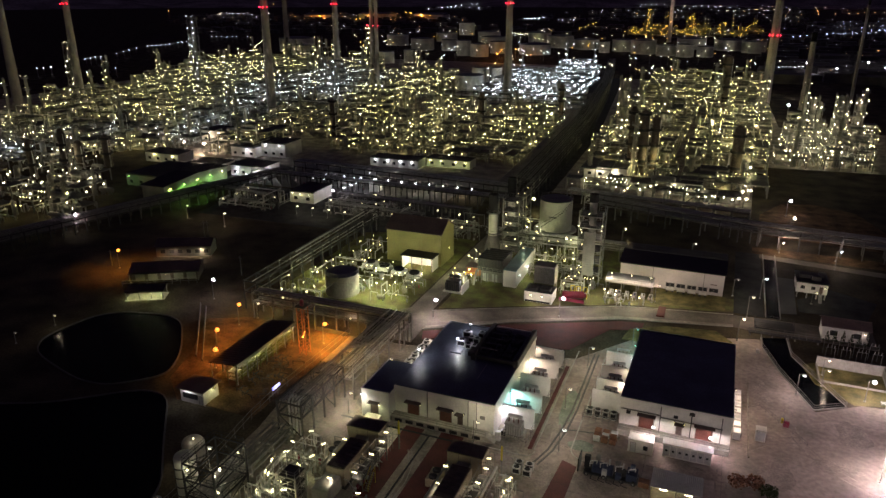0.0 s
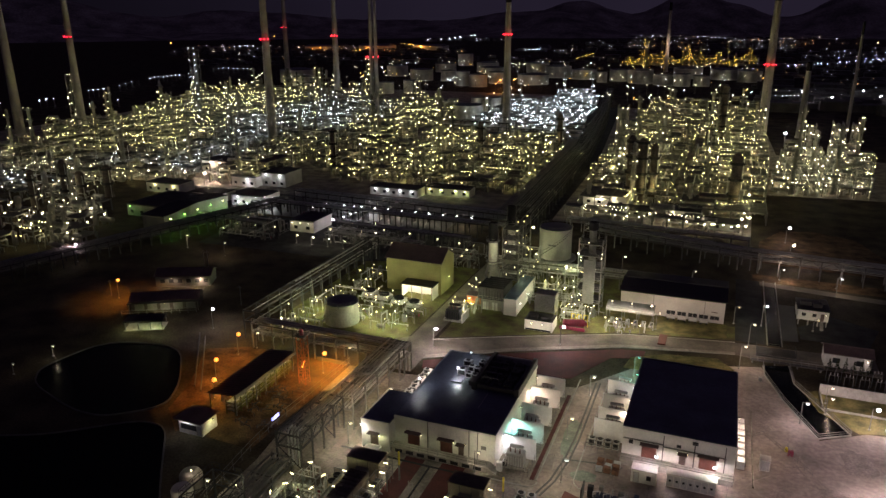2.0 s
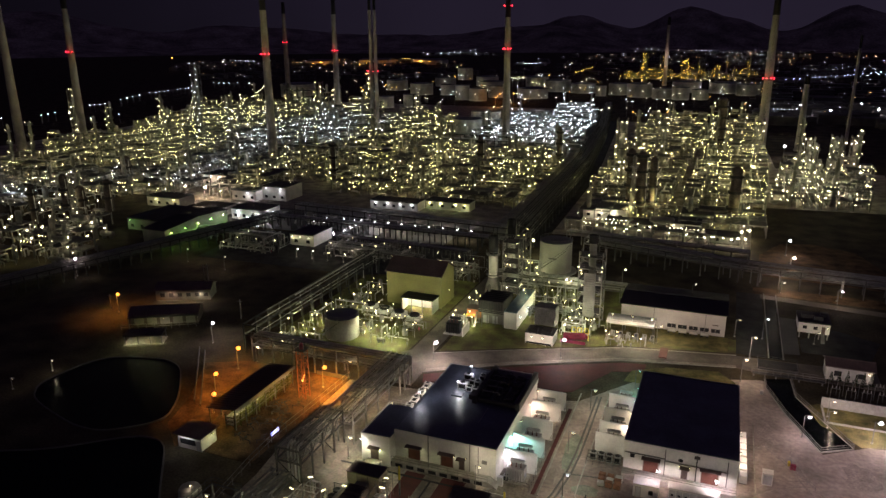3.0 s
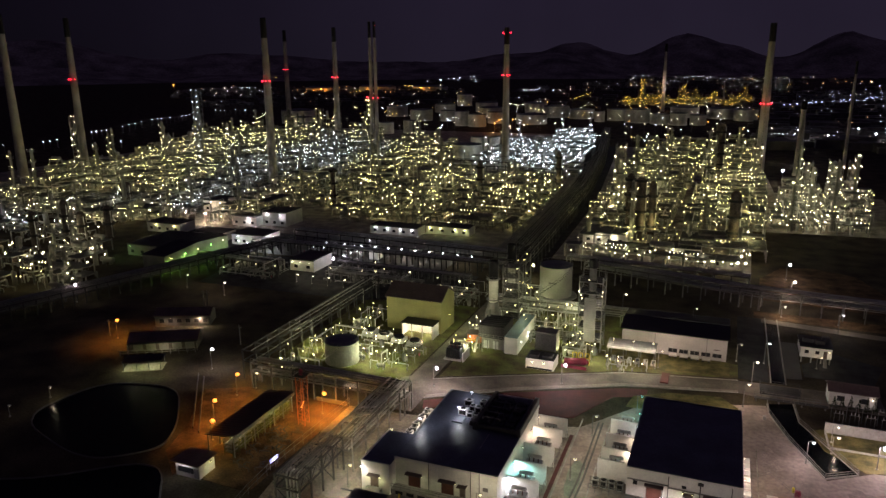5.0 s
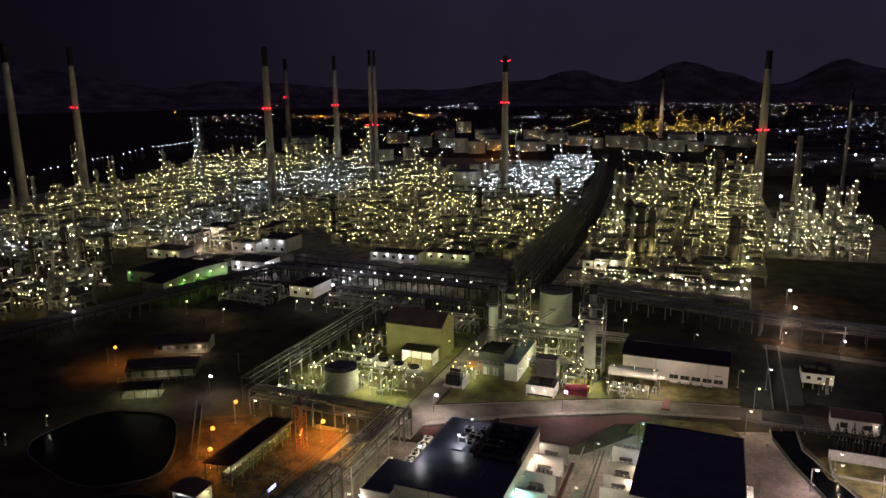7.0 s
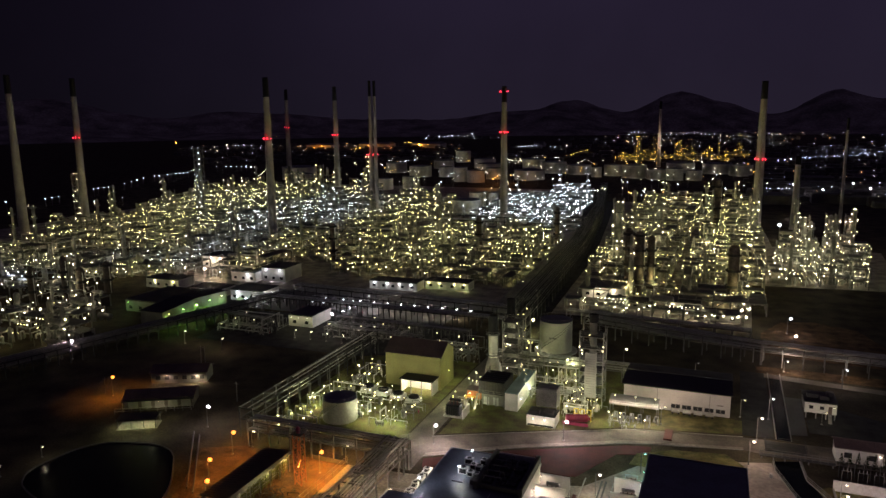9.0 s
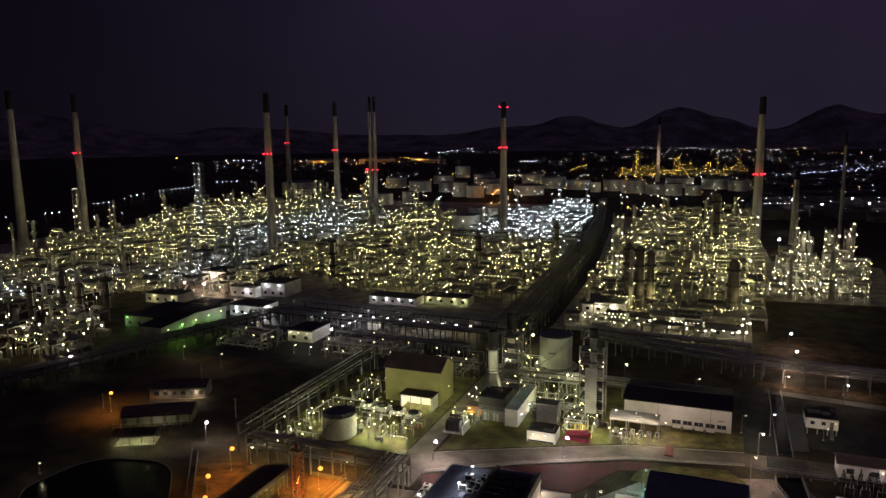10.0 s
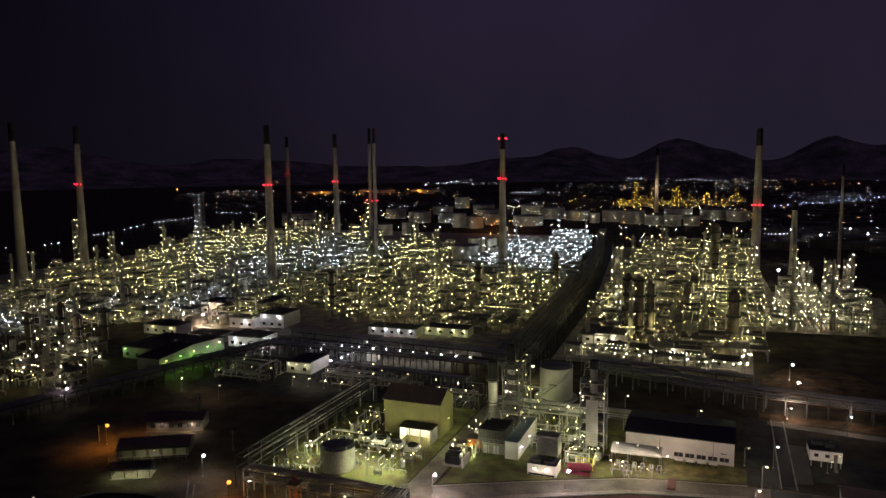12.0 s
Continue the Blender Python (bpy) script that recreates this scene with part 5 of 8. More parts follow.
solo("roof_hatch", Geo().box(-48.6, 126.2, ROOFZ - 0.02, -46.2, 128.4, ROOFZ + 0.28, 0.08), ROOFBLUE, "low dark roof hatch", "hatch")
solo("roof_pipe", Geo().bar((-39.6, 118, ROOFZ + 0.06), (-39.6, 124, ROOFZ + 0.06), 0.12), PIPE, "short pale pipe lying on the roof", "pipe")
# condensers beside the west wall
for i in range(9):
    ac_unit(-59.6 + (i % 2) * 0.3, 125.6 + i * 1.75, 0.05, 1.6, 1.1, 1.5, "white outdoor condenser beside the wall", "wall side condensers")
for y in (126, 133, 139):
    wall_lamp(sub1, -55.6, y, 4.6, L_WHITE, C_WARM, 1500, 0.16, -1.5, 0.0)


# Transformer bays with white fire walls
def fire_wall(x0, y0, x1, y1, h, label="white concrete fire wall between transformer bays"):
    return solo("fire_wall", Geo().box(x0, y0, -0.05, x1, y1, h, 0.06), WALLW, label, "fire wall", "transformer bay walls")


for y in (115.2, 121.1, 127.9, 135.5, 140.6):
    fire_wall(-33.4, y - 0.15, -27.0, y + 0.15, 4.5)
for y, c, p, m in ((112.8, C_WHITE, 900, L_WHITE), (118.2, C_CYAN, 1500, L_CYAN), (124.5, C_CYAN, 30, L_PALE), (131.7, C_WARM, 1200, L_WARM), (138, C_WARM, 200, L_WARM)):
    transformer(-30.2, y - 0.4, None, "grey oil transformer with cooling radiators and bushings", 1.3)
    ac_unit(-31.8, y - 1.6, 0.05, 1.0, 0.8, 1.4, "grey control cubicle beside the transformer", "bay cubicles")
    wall_lamp(sub1, -33.0, y + 1.2, 4.6, m, c, p, 0.13, 0.4, 0.0)
solo("cubicle", Geo().box(-33, 109.2, 0.05, -32, 110, 1.9, 0.05), EQUIP, "pale steel switch cubicle on the yard", "cubicle")
solo("bay_fence", Geo().rail([(-33, 109.6), (-27, 109.6), (-27, 141)], 0.05, 1.6, 0.06, 1.5), STEEL, "low steel pipe fence round the transformer bays", "fence")
solo("bay_channel", Geo().box(-26.6, 109, 0.05, -25.8, 142, 0.07), REDPAINT, "dark red painted edge strip", "road marking", kind="structure")

# Second substation
sub2 = house("substation", -12, 122, 8, 152.5, 7.0, WHITE, ROOFBLUE, "white substation building with a plain dark navy flat roof", parapet=0.12)
partw("fascia", Geo().box(-12.1, 121.84, 6.1, 8.1, 121.93, 6.95), WHITE, sub2)
partw("plinth_gallery", Geo().box(-12, 119.8, 0.05, 8, 121.98, 1.2), KERB, sub2, "raised concrete walkway along the front")
partw("handrail", Geo().rail([(-12, 119.9), (8, 119.9)], 1.2, 1.0, 0.06, 1.9), STEEL, sub2)
front_door(sub2, -7.0, 122, 2.6, 2.6, 1.2, REDDOOR, True, "red-brown roller shutter", True)
front_door(sub2, 3.4, 122, 2.9, 2.6, 1.2, REDDOOR, True, "red-brown roller shutter", True)
front_door(sub2, -1.0, 122, 1.0, 2.1, 1.2, ROOFRED, True, "brown personnel door")
partw("rain_pipe", Geo().box(0.9, 121.72, 1.2, 1.1, 121.83, 6.6).box(0.5, 121.5, 6.0, 1.5, 121.83, 6.5).box(-4.6, 121.75, 1.2, -4.45, 121.83, 6.6).box(6.2, 121.75, 1.2, 6.35, 121.83, 6.6), DARKSTEEL, sub2)
partw("cable_duct", Geo().box(-11.8, 121.7, 4.6, -4.5, 121.83, 4.8).box(-4.5, 121.7, 4.2, 6.5, 121.83, 4.4), STEEL, sub2)
partw("window", Geo().box(-10.8, 121.9, 3.6, -10.0, 121.97, 4.4), BLACK, sub2)
partw("window", Geo().box(-2.2, 121.9, 4.6, -1.4, 121.97, 5.2), BLACK, sub2)
wall_lamp(sub2, -5.4, 118.2, 4.2, L_WHITE, C_VIOLET, 1100, 0.28, 0, -3.6)
wall_lamp(sub2, 4.6, 118.6, 4.2, L_WHITE, C_VIOLET, 1200, 0.32, 0, -3.2)
for x in (-1.9, -0.2):
    wall_lamp(sub2, x, 121.6, 3.9, L_YEL, C_YEL, 60, 0.1)
for i in range(7):
    t = thing("condenser_unit", 9.35, 126.8 + i * 2.45, 0.05, "white outdoor condenser with black side fans beside the wall", "air conditioner", "second wall condensers")
    part("body", Geo().box(-0.75, -0.85, 0.15, 0.55, 0.85, 1.75, 0.06), WALLW, t)
    part("fan_grille", Geo().tube((0.55, 0, 1.0), (0.68, 0, 1.0), 0.6, 14), BLACK, t)
    part("foot", Geo().box(-0.7, -0.8, 0, 0.5, -0.65, 0.15), DARKSTEEL, t)
    part("foot", Geo().box(-0.7, 0.65, 0, 0.5, 0.8, 0.15), DARKSTEEL, t)
    part("refrigerant_pipe", Geo().path([(-0.75, 0.5, 0.5), (-1.1, 0.5, 0.5), (-1.1, 0.5, 2.6)], 0.05, 6), BLACK, t)
wall_lamp(sub2, 8.5, 128, 5.2, L_WARM, C_WARM, 1100, 0.12, 0.4, 0)
wall_lamp(sub2, 8.5, 136, 5.2, L_WARM, C_WARM, 1100, 0.12, 0.4, 0)
for y in (127.2, 132.0, 137.8, 144.2):
    fire_wall(-18.2, y - 0.15, -12.1, y + 0.15, 4.5)
for y, c, p, m in ((130, C_WARM, 620, L_WARM), (135.4, C_WARM, 220, L_WARM), (141, C_WHITE, 150, L_WHITE), (147.4, C_CYAN, 800, L_CYAN)):
    transformer(-15, y - 0.4, None, "grey oil transformer with cooling radiators and bushings", 1.25)
    wall_lamp(sub2, -12.5, y + 1.2, 4.6, m, c, p, 0.13, -0.4, 0.0)
for i in range(4):
    ac_unit(-18 + i * 1.55, 124.4, 0.05, 1.2, 1.2, 1.7, "grey cooler with a black round fan", "cooler row")
for i in range(3):
    solo("pipe_rack_rail", Geo().rail([(-19, 122 + i * 1.2), (-12.6, 122 + i * 1.2)], 0.05, 1.8, 0.07, 1.1), STEEL, "low steel cable support frame", "cable frame", "cable frames")
solo("yard_wall", Geo().box(11.3, 121, 0.04, 11.5, 150, 0.35), CONCRETE, "low pale yard kerb wall beside the condensers", "wall")

# Walled plot, bridge and switchyard east of the canal
solo("plot_wall", Geo().box(25.6, 162.8, 0, 39, 163.2, 2.5).box(25.6, 156, 0, 25.9, 162.8, 0.7).box(38.7, 156, 0, 39, 162.8, 2.2), KERB, "pinkish lit concrete wall round a grass plot", "wall")
solo("plot_kerb", Geo().box(25.9, 155.4, 0, 39, 155.7, 0.5), KERB, "low concrete edge of the grass plot", "kerb", kind="structure")
cb0 = thing("canal_bridge", 19, 175.5, 0, "low steel footbridge with railings over the canal", "bridge")
partw("deck", Geo().box(11.5, 173.4, 0.9, 27.5, 175.0, 1.05), DARKSTEEL, cb0)
for y in (173.5, 174.9):
    partw("railing", Geo().rail([(11.5, y), (27.5, y)], 1.05, 1.1, 0.07, 1.6), STEEL, cb0)
for x in (12, 17, 22, 27):
    partw("leg", Geo().bar((x, 174.2, 0), (x, 174.2, 0.95), 0.3), STEEL, cb0)
solo("valve_deck", Geo().box(13, 178.4, 0, 22, 183, 0.8, 0.06).rail([(13, 178.4), (22, 178.4), (22, 183), (13, 183), (13, 178.4)], 0.8, 1.0, 0.07, 1.6), DARKSTEEL, "raised steel valve deck with railings", "deck")
for i in range(9):
    g = thing("switchyard_gantry", 28.5 + (i % 5) * 3.1, 166 + (i // 5) * 4.2, 0, "slender dark switchyard support with insulators", "gantry", "switchyard gantries")
    for dx in (-0.9, 0.9):
        part("post", Geo().bar((dx, 0, 0), (dx, 0, 3.6), 0.14), DARKSTEEL, g)
    part("crossbeam", Geo().bar((-1.1, 0, 3.6), (1.1, 0, 3.6), 0.14), DARKSTEEL, g)
    for dx in (-0.7, 0, 0.7):
        part("insulator", Geo().lathe(dx, 0, [(0.1, 3.65), (0.13, 3.8), (0.07, 3.85), (0.13, 4.0), (0.07, 4.05), (0.1, 4.3)], 8), VESSEL, g)
solo("switchyard_fence", Geo().rail([(27.4, 164.6), (45, 164.6), (45, 175)], 0, 1.8, 0.06, 1.5), STEEL, "dim steel fence of the switchyard", "fence")

# Things on the yard before the second substation
ki = house("kiosk", -9.3, 115.2, -4.9, 118, 2.6, WHITE, SHEETW, "small white equipment kiosk with a pale roof", parapet=0.1)
front_door(ki, -8.4, 115.2, 0.8, 2.0, 0.05, EQUIP, False)
partw("cooling_box", Geo().box(-6.6, 114.8, 1.1, -5.8, 115.2, 1.8, 0.03), BLACK, ki)
sw = thing("switch_cubicle_row", 1, 117, 0, "long white outdoor switch cubicle row with doors", "switchgear")
partw("body", Geo().box(-3.2, 116, 0.05, 5.1, 117.8, 2.7, 0.06), WHITE, sw)
for i in range(7):
    d = partw("door", Geo().box(-3.1 + i * 1.17, 115.94, 0.3, -2.05 + i * 1.17, 116, 2.4), EQUIP, sw)
    partw("vent", Geo().box(-2.8 + i * 1.17, 115.9, 1.2, -2.4 + i * 1.17, 115.94, 1.6), BLACK, d, up=sw)
partw("roof", Geo().box(-3.4, 115.8, 2.7, 5.3, 118, 2.82), SHEETW, sw)
cs = thing("corrugated_shed", 0, 105.5, 0, "small shed with a corrugated sheet roof, lit inside", "shed")
cr = Geo()
for i in range(27):
    partw("corrugation", Geo().bar((-4 + i * 0.3, 103.2, 2.5), (-4 + i * 0.3, 107.7, 3.1), 0.16, 0.1), EQUIP, cs)
partw("roof", cr.add([(-4.1, 103.2, 2.42), (4.1, 103.2, 2.42), (4.1, 107.7, 3.02), (-4.1, 107.7, 3.02), (-4.1, 103.2, 2.48), (4.1, 103.2, 2.48), (4.1, 107.7, 3.08), (-4.1, 107.7, 3.08)],
                     [(3, 2, 1, 0), (4, 5, 6, 7), (0, 1, 5, 4), (1, 2, 6, 5), (2, 3, 7, 6), (3, 0, 4, 7)]), PIPE, cs)
partw("wall", Geo().box(-4, 107.3, 0.05, 4, 107.5, 2.95).box(-4, 103.6, 0.05, -3.85, 107.3, 2.4).box(3.85, 103.6, 0.05, 4, 107.3, 2.4), CREAM, cs)
for x in (-3.9, 0, 3.9):
    partw("post", Geo().bar((x, 103.4, 0.05), (x, 103.4, 2.45), 0.1), STEEL, cs)
for x in (-2, 2):
    partw("tube_lamp", Geo().box(x - 0.6, 103.25, 2.2, x + 0.6, 103.35, 2.3), NEAR[L_WARM], cs, "lit tube lamp under the eave")
    shine(x, 103.1, 2.1, C_YEL, 160, 0, 0.1, cs)

gen = thing("generator_skid", -11, 106.8, 0, "dark blue mobile generator skid with hoses and a fuel box", "generator")
partw("frame", Geo().box(-15.5, 105.4, 0.25, -6.4, 108.2, 0.5), DARKSTEEL, gen)
partw("engine", Geo().box(-14.2, 106, 0.5, -10.6, 107.7, 1.7, 0.15).box(-13.5, 106.3, 1.7, -12.4, 107.3, 2.1, 0.1), BLUEM, gen)
partw("alternator", Geo().drum(-10.4, 106.9, 1.2, -8.6, 106.9, 0.65), DARKSTEEL, gen)
partw("fuel_box", Geo().box(-8.3, 105.6, 0.5, -6.5, 108, 1.9, 0.06), BLUEM, gen, "dark blue fuel box")
partw("cover_door", Geo().box(-16.6, 105.3, 0.4, -16.4, 108.2, 3.0), BLACK, gen, "raised black cover panel")
partw("exhaust", Geo().tube((-11.4, 107.4, 1.6), (-11.4, 107.4, 2.9), 0.14).tube((-9, 107.5, 1.6), (-9, 107.5, 2.6), 0.1), PIPE, gen)
for x in (-15, -12, -9, -7):
    w = partw("wheel", Geo().tube((x, 105.2, 0.45), (x, 105.5, 0.45), 0.42, 12), BLACK, gen)
    partw("rim", Geo().tube((x, 105.16, 0.45), (x, 105.2, 0.45), 0.2, 10), STEEL, w, up=gen)
for i, (x, y, w, h, m) in enumerate(((-15.2, 107.4, 0.5, 2.3, BLACK), (-12.0, 105.7, 0.4, 1.2, EQUIP), (-9.6, 105.8, 0.5, 1.0, BLUEM), (-7.4, 107.2, 0.4, 2.4, BLUEM), (-10.0, 107.8, 0.5, 1.9, STEEL), (-13.4, 107.8, 0.4, 2.4, STEEL))):
    partw("gear_box", Geo().box(x - w, y - 0.4, 0.5, x + w, y + 0.4, 0.5 + h, 0.06), m, gen)
for x in (-14.6, -12.8, -10.2, -8.0):
    partw("pipe_loop", Geo().path([(x, 106.2, 1.5), (x, 106.2, 2.5), (x + 1.1, 106.8, 2.5), (x + 1.1, 106.8, 1.5)], 0.09, 6), PIPE, gen)
partw("tool_crate", Geo().box(-6.2, 105.4, 0.05, -4.4, 106.8, 1.1, 0.05), CARTON, gen, "orange-brown tool crate on the skid end")
hose = Geo()
for i in range(5):
    hose.path([(-14 + i * 1.3, 105.3, 0.6), (-14.2 + i * 1.3, 104.6, 0.15), (-13 + i * 1.3, 104.3, 0.12)], 0.07, 6)
partw("hose", hose, BLACK, gen)
rnd_n = random.Random(77)
for i in range(9):
    x, y = -15.2 + (i % 3) * 1.5, 116.2 + (i // 3) * 1.1
    b = thing("crate", x, y, 0.05, "orange-brown equipment crate under a lashed cover", "crate", "crate stack", turn=rnd_n.uniform(-8, 8))
    h = rnd_n.uniform(0.7, 1.3)
    part("box", Geo().box(-0.6, -0.45, 0.1, 0.6, 0.45, h, 0.05), CARTON if i % 4 else EQUIP, b)
    part("pallet", Geo().box(-0.62, -0.47, 0, 0.62, 0.47, 0.1), BARK, b)
cb = thing("switch_cubicle", 13.4, 128, 0.04, "bright white free-standing switch cubicle", "cubicle")
part("body", Geo().box(-0.85, -0.8, 0, 0.85, 0.8, 2.3, 0.08), WHITE, cb)
part("roof", Geo().box(-0.95, -0.9, 2.3, 0.95, 0.9, 2.4), SHEETW, cb)
part("door", Geo().box(-0.7, -0.83, 0.2, 0.7, -0.8, 2.1), EQUIP, cb)
fr = thing("hydrant", 18.2, 134.4, 0.04, "red fire hydrant cabinet with yellow reel", "hydrant")
part("cabinet", Geo().box(-0.5, -0.3, 0, 0.5, 0.3, 1.1, 0.05), REDPAINTED, fr)
part("reel", Geo().tube((-0.9, 0.8, 0.7), (-0.5, 0.8, 0.7), 0.5, 12), YELLOW, fr)
solo("rope_fence", Geo().rail([(11.4, 138), (13.5, 140), (21.5, 128.5)], 0.04, 1.0, 0.05, 2.0), STEEL, "low pipe barrier along the yard", "fence")
solo("flood_gauge_board", Geo().bar((36.9, 147, 0.05), (36.9, 147, 2.2), 0.1).box(35.9, 146.6, 1.9, 38.3, 147.6, 2.1), EQUIP, "pale slanted board on a short post", "board")

# Warehouse and its docks
wh = house("warehouse", -23, 196, 5, 213.5, 6.2, SHEETW, ROOFDARK, "long white sheet-clad warehouse with a black low-pitched roof", gable=1.1, ribs=2.0)
for i in range(5):
    x = -9.0 + i * 2.9
    d = partw("dock_opening", Geo().box(x - 1.15, 195.93, 0.9, x + 1.15, 195.99, 2.0), BLACK, wh, "dark loading opening")
    partw("frame", Geo().box(x - 1.25, 195.9, 2.0, x + 1.25, 195.98, 2.12).box(x - 0.05, 195.88, 0.9, x + 0.05, 195.93, 2.0), KERB, d, up=wh)
partw("name_bar", Geo().box(1.6, 195.9, 3.0, 3.2, 195.95, 3.25), ROOFRED, wh, "small dark sign bar")
partw("gutter_pipe", Geo().box(-0.3, 195.85, 0.2, -0.15, 195.95, 6.0).box(-14, 195.85, 0.2, -13.85, 195.95, 6.0), STEEL, wh)
for i in range(4):
    x = -9.0 + i * 2.9
    c = thing("utility_cart", x + 0.2, 194.4, 0.03, "white flat utility cart parked before the dock", "cart", "parked carts")
    part("bed", Geo().box(-1.1, -0.6, 0.45, 1.1, 0.6, 0.7, 0.04), SHEETW, c)
    part("cargo_box", Geo().box(-0.9, -0.5, 0.7, 0.9, 0.5, 1.1, 0.06), WHITE, c)
    for wx in (-0.75, 0.75):
        for wy in (-0.6, 0.6):
            part("wheel", Geo().tube((wx, wy - 0.08, 0.25), (wx, wy + 0.08, 0.25), 0.25, 10), BLACK, c)
street_lamp(7.6, 197.5, 5, L_YEL, C_YEL, 160, 0.12)
street_lamp(27.4, 199.6, 3.4, L_PALE, C_PALE, 120, 0.16)

# Pump shelter with a barrel roof
ps = thing("pump_shelter", -19, 188, 0, "open pump shelter with a curved sheet roof", "shelter")
n = 8
for i in range(n):
    a, b = math.pi * i / n, math.pi * (i + 1) / n
    p0, p1 = (188 - 3.2 * math.cos(a), 4.2 + 1.3 * math.sin(a)), (188 - 3.2 * math.cos(b), 4.2 + 1.3 * math.sin(b))
    bar_r = Geo().add([(-25.5, *p0), (-12.8, *p0), (-12.8, *p1), (-25.5, *p1), (-25.5, p0[0], p0[1] + 0.08), (-12.8, p0[0], p0[1] + 0.08), (-12.8, p1[0], p1[1] + 0.08), (-25.5, p1[0], p1[1] + 0.08)],
              [(3, 2, 1, 0), (4, 5, 6, 7), (0, 1, 5, 4), (1, 2, 6, 5), (2, 3, 7, 6), (3, 0, 4, 7)])
    partw("roof_panel", bar_r, STEEL, ps)
for x in (-25.2, -21.1, -17.1, -13.1):
    for y in (184.9, 191.1):
        partw("post", Geo().bar((x, y, 0), (x, y, 4.25), 0.2), STEEL, ps)
for x in (-24, -18.7, -13.6):
    pl = partw("top_lamp", Geo().tube((x, 186, 5.1), (x, 186, 6.4), 0.04, 6), STEEL, ps, "short lamp pole on the roof")
    partw("bulb", Geo().ball(x, 186, 6.5, 0.22), NEAR[L_PALE], pl, "glowing lamp", up=ps)
    shine(x, 184.4, 6.3, C_PALE, 1000, 0, 0.1, ps)
for i in range(6):
    x = -24 + i * 2.1
    p = thing("pump", x, 186.8, 0.04, "grey pump with bent pipes on a plinth", "pump", "shelter pumps")
    part("plinth", Geo().box(-0.6, -0.8, 0, 0.6, 0.8, 0.3), KERB, p)
    part("motor", Geo().drum(0, -0.4, 0.75, 0, 0.5, 0.3, 10), BLUEM if i % 2 else EQUIP, p)
    part("pipe", Geo().path([(0, -0.9, 0.7), (0, -2.2, 0.7), (0, -2.2, 2.3), (0.9, -2.2, 2.3), (0.9, -2.2, 0)], 0.11, 6), PIPE, p)


# ---- boiler and turbine plant in the middle ----
bh = house("boiler_house", -93.6, 188, -75.5, 199, 10.3, CREAM, ROOFRED, "tall cream-clad boiler house with a brown pitched roof", gable=3.0, ribs=1.3)
an = thing("open_annex", -81.5, 184.6, 0, "lean-to annex with a dark roof, brightly lit inside", "annex")
partw("roof", Geo().box(-86.6, 182.6, 4.2, -76.0, 187.9, 4.45, 0.05), ROOFDARK, an)
partw("wall", Geo().box(-86.2, 187.6, 0, -76.4, 187.85, 4.2).box(-86.4, 183.2, 0, -86.15, 187.6, 4.2).box(-76.45, 183.2, 0, -76.2, 187.6, 4.2).box(-83, 187.4, 0, -80, 187.6, 3.4), WHITE, an)
for x in (-86.2, -83, -79.6, -76.4):
    partw("post", Geo().bar((x, 182.9, 0), (x, 182.9, 4.2), 0.2), STEEL, an)
for x in (-84.6, -78.2):
    partw("ceiling_lamp", Geo().box(x - 0.5, 184.6, 3.95, x + 0.5, 185.2, 4.1), NEAR[L_PALE], an, "glowing ceiling lamp")
    shine(x, 186.2, 3.5, C_PALE, 1100, 0, 0.2, an)
wall_lamp(bh, -75.1, 194, 4.4, L_YEL, C_YEL, 420, 0.2, 0.4, 0.0)


def cooler(x, y, label="pale cooler box with a black round fan on top"):
    t = thing("fan_cooler", x, y, 0.03, label, "cooler", "fan coolers")
    part("casing", Geo().box(-1.9, -1.7, 1.2, 1.9, 1.7, 2.4, 0.12), EQUIP, t)
    part("fan_ring", Geo().lathe(0, 0, [(1.5, 2.4), (1.55, 2.9), (1.4, 2.9), (1.35, 2.5), (0.2, 2.5)], 18), BLACK, t)
    for sx in (-1.7, 1.7):
        for sy in (-1.5, 1.5):
            part("leg", Geo().bar((sx, sy, 0), (sx, sy, 1.2), 0.16), STEEL, t)
    part("header_pipe", Geo().tube((-1.9, -1.9, 1.6), (1.9, -1.9, 1.6), 0.16, 8).tube((-1.9, -1.9, 1.6), (-1.9, -1.9, 0), 0.16, 8), PIPE, t)
    return t


for x, y in ((-94.6, 178.4), (-89.2, 177), (-83.9, 176), (-78.6, 175)):
    cooler(x, y)
gt = tank(-51.5, 236.5, 5.6, 11.2, "pale water tank with a spiral stair and faint lettering", "")
part("lettering_bar", Geo().box(-1.2, -5.72, 5.8, 1.4, -5.62, 6.3), VESSEL, gt, "faint dark lettering bars")
slab("tank_base", arc(-51.5, 236.5, 7.5, 0, 345, 23), 0.5, KERB, "round concrete tank base", "pavement")
tank(-94, 160.2, 4.7, 6.0, "squat grey tank with a dark roof", "", VESSEL)


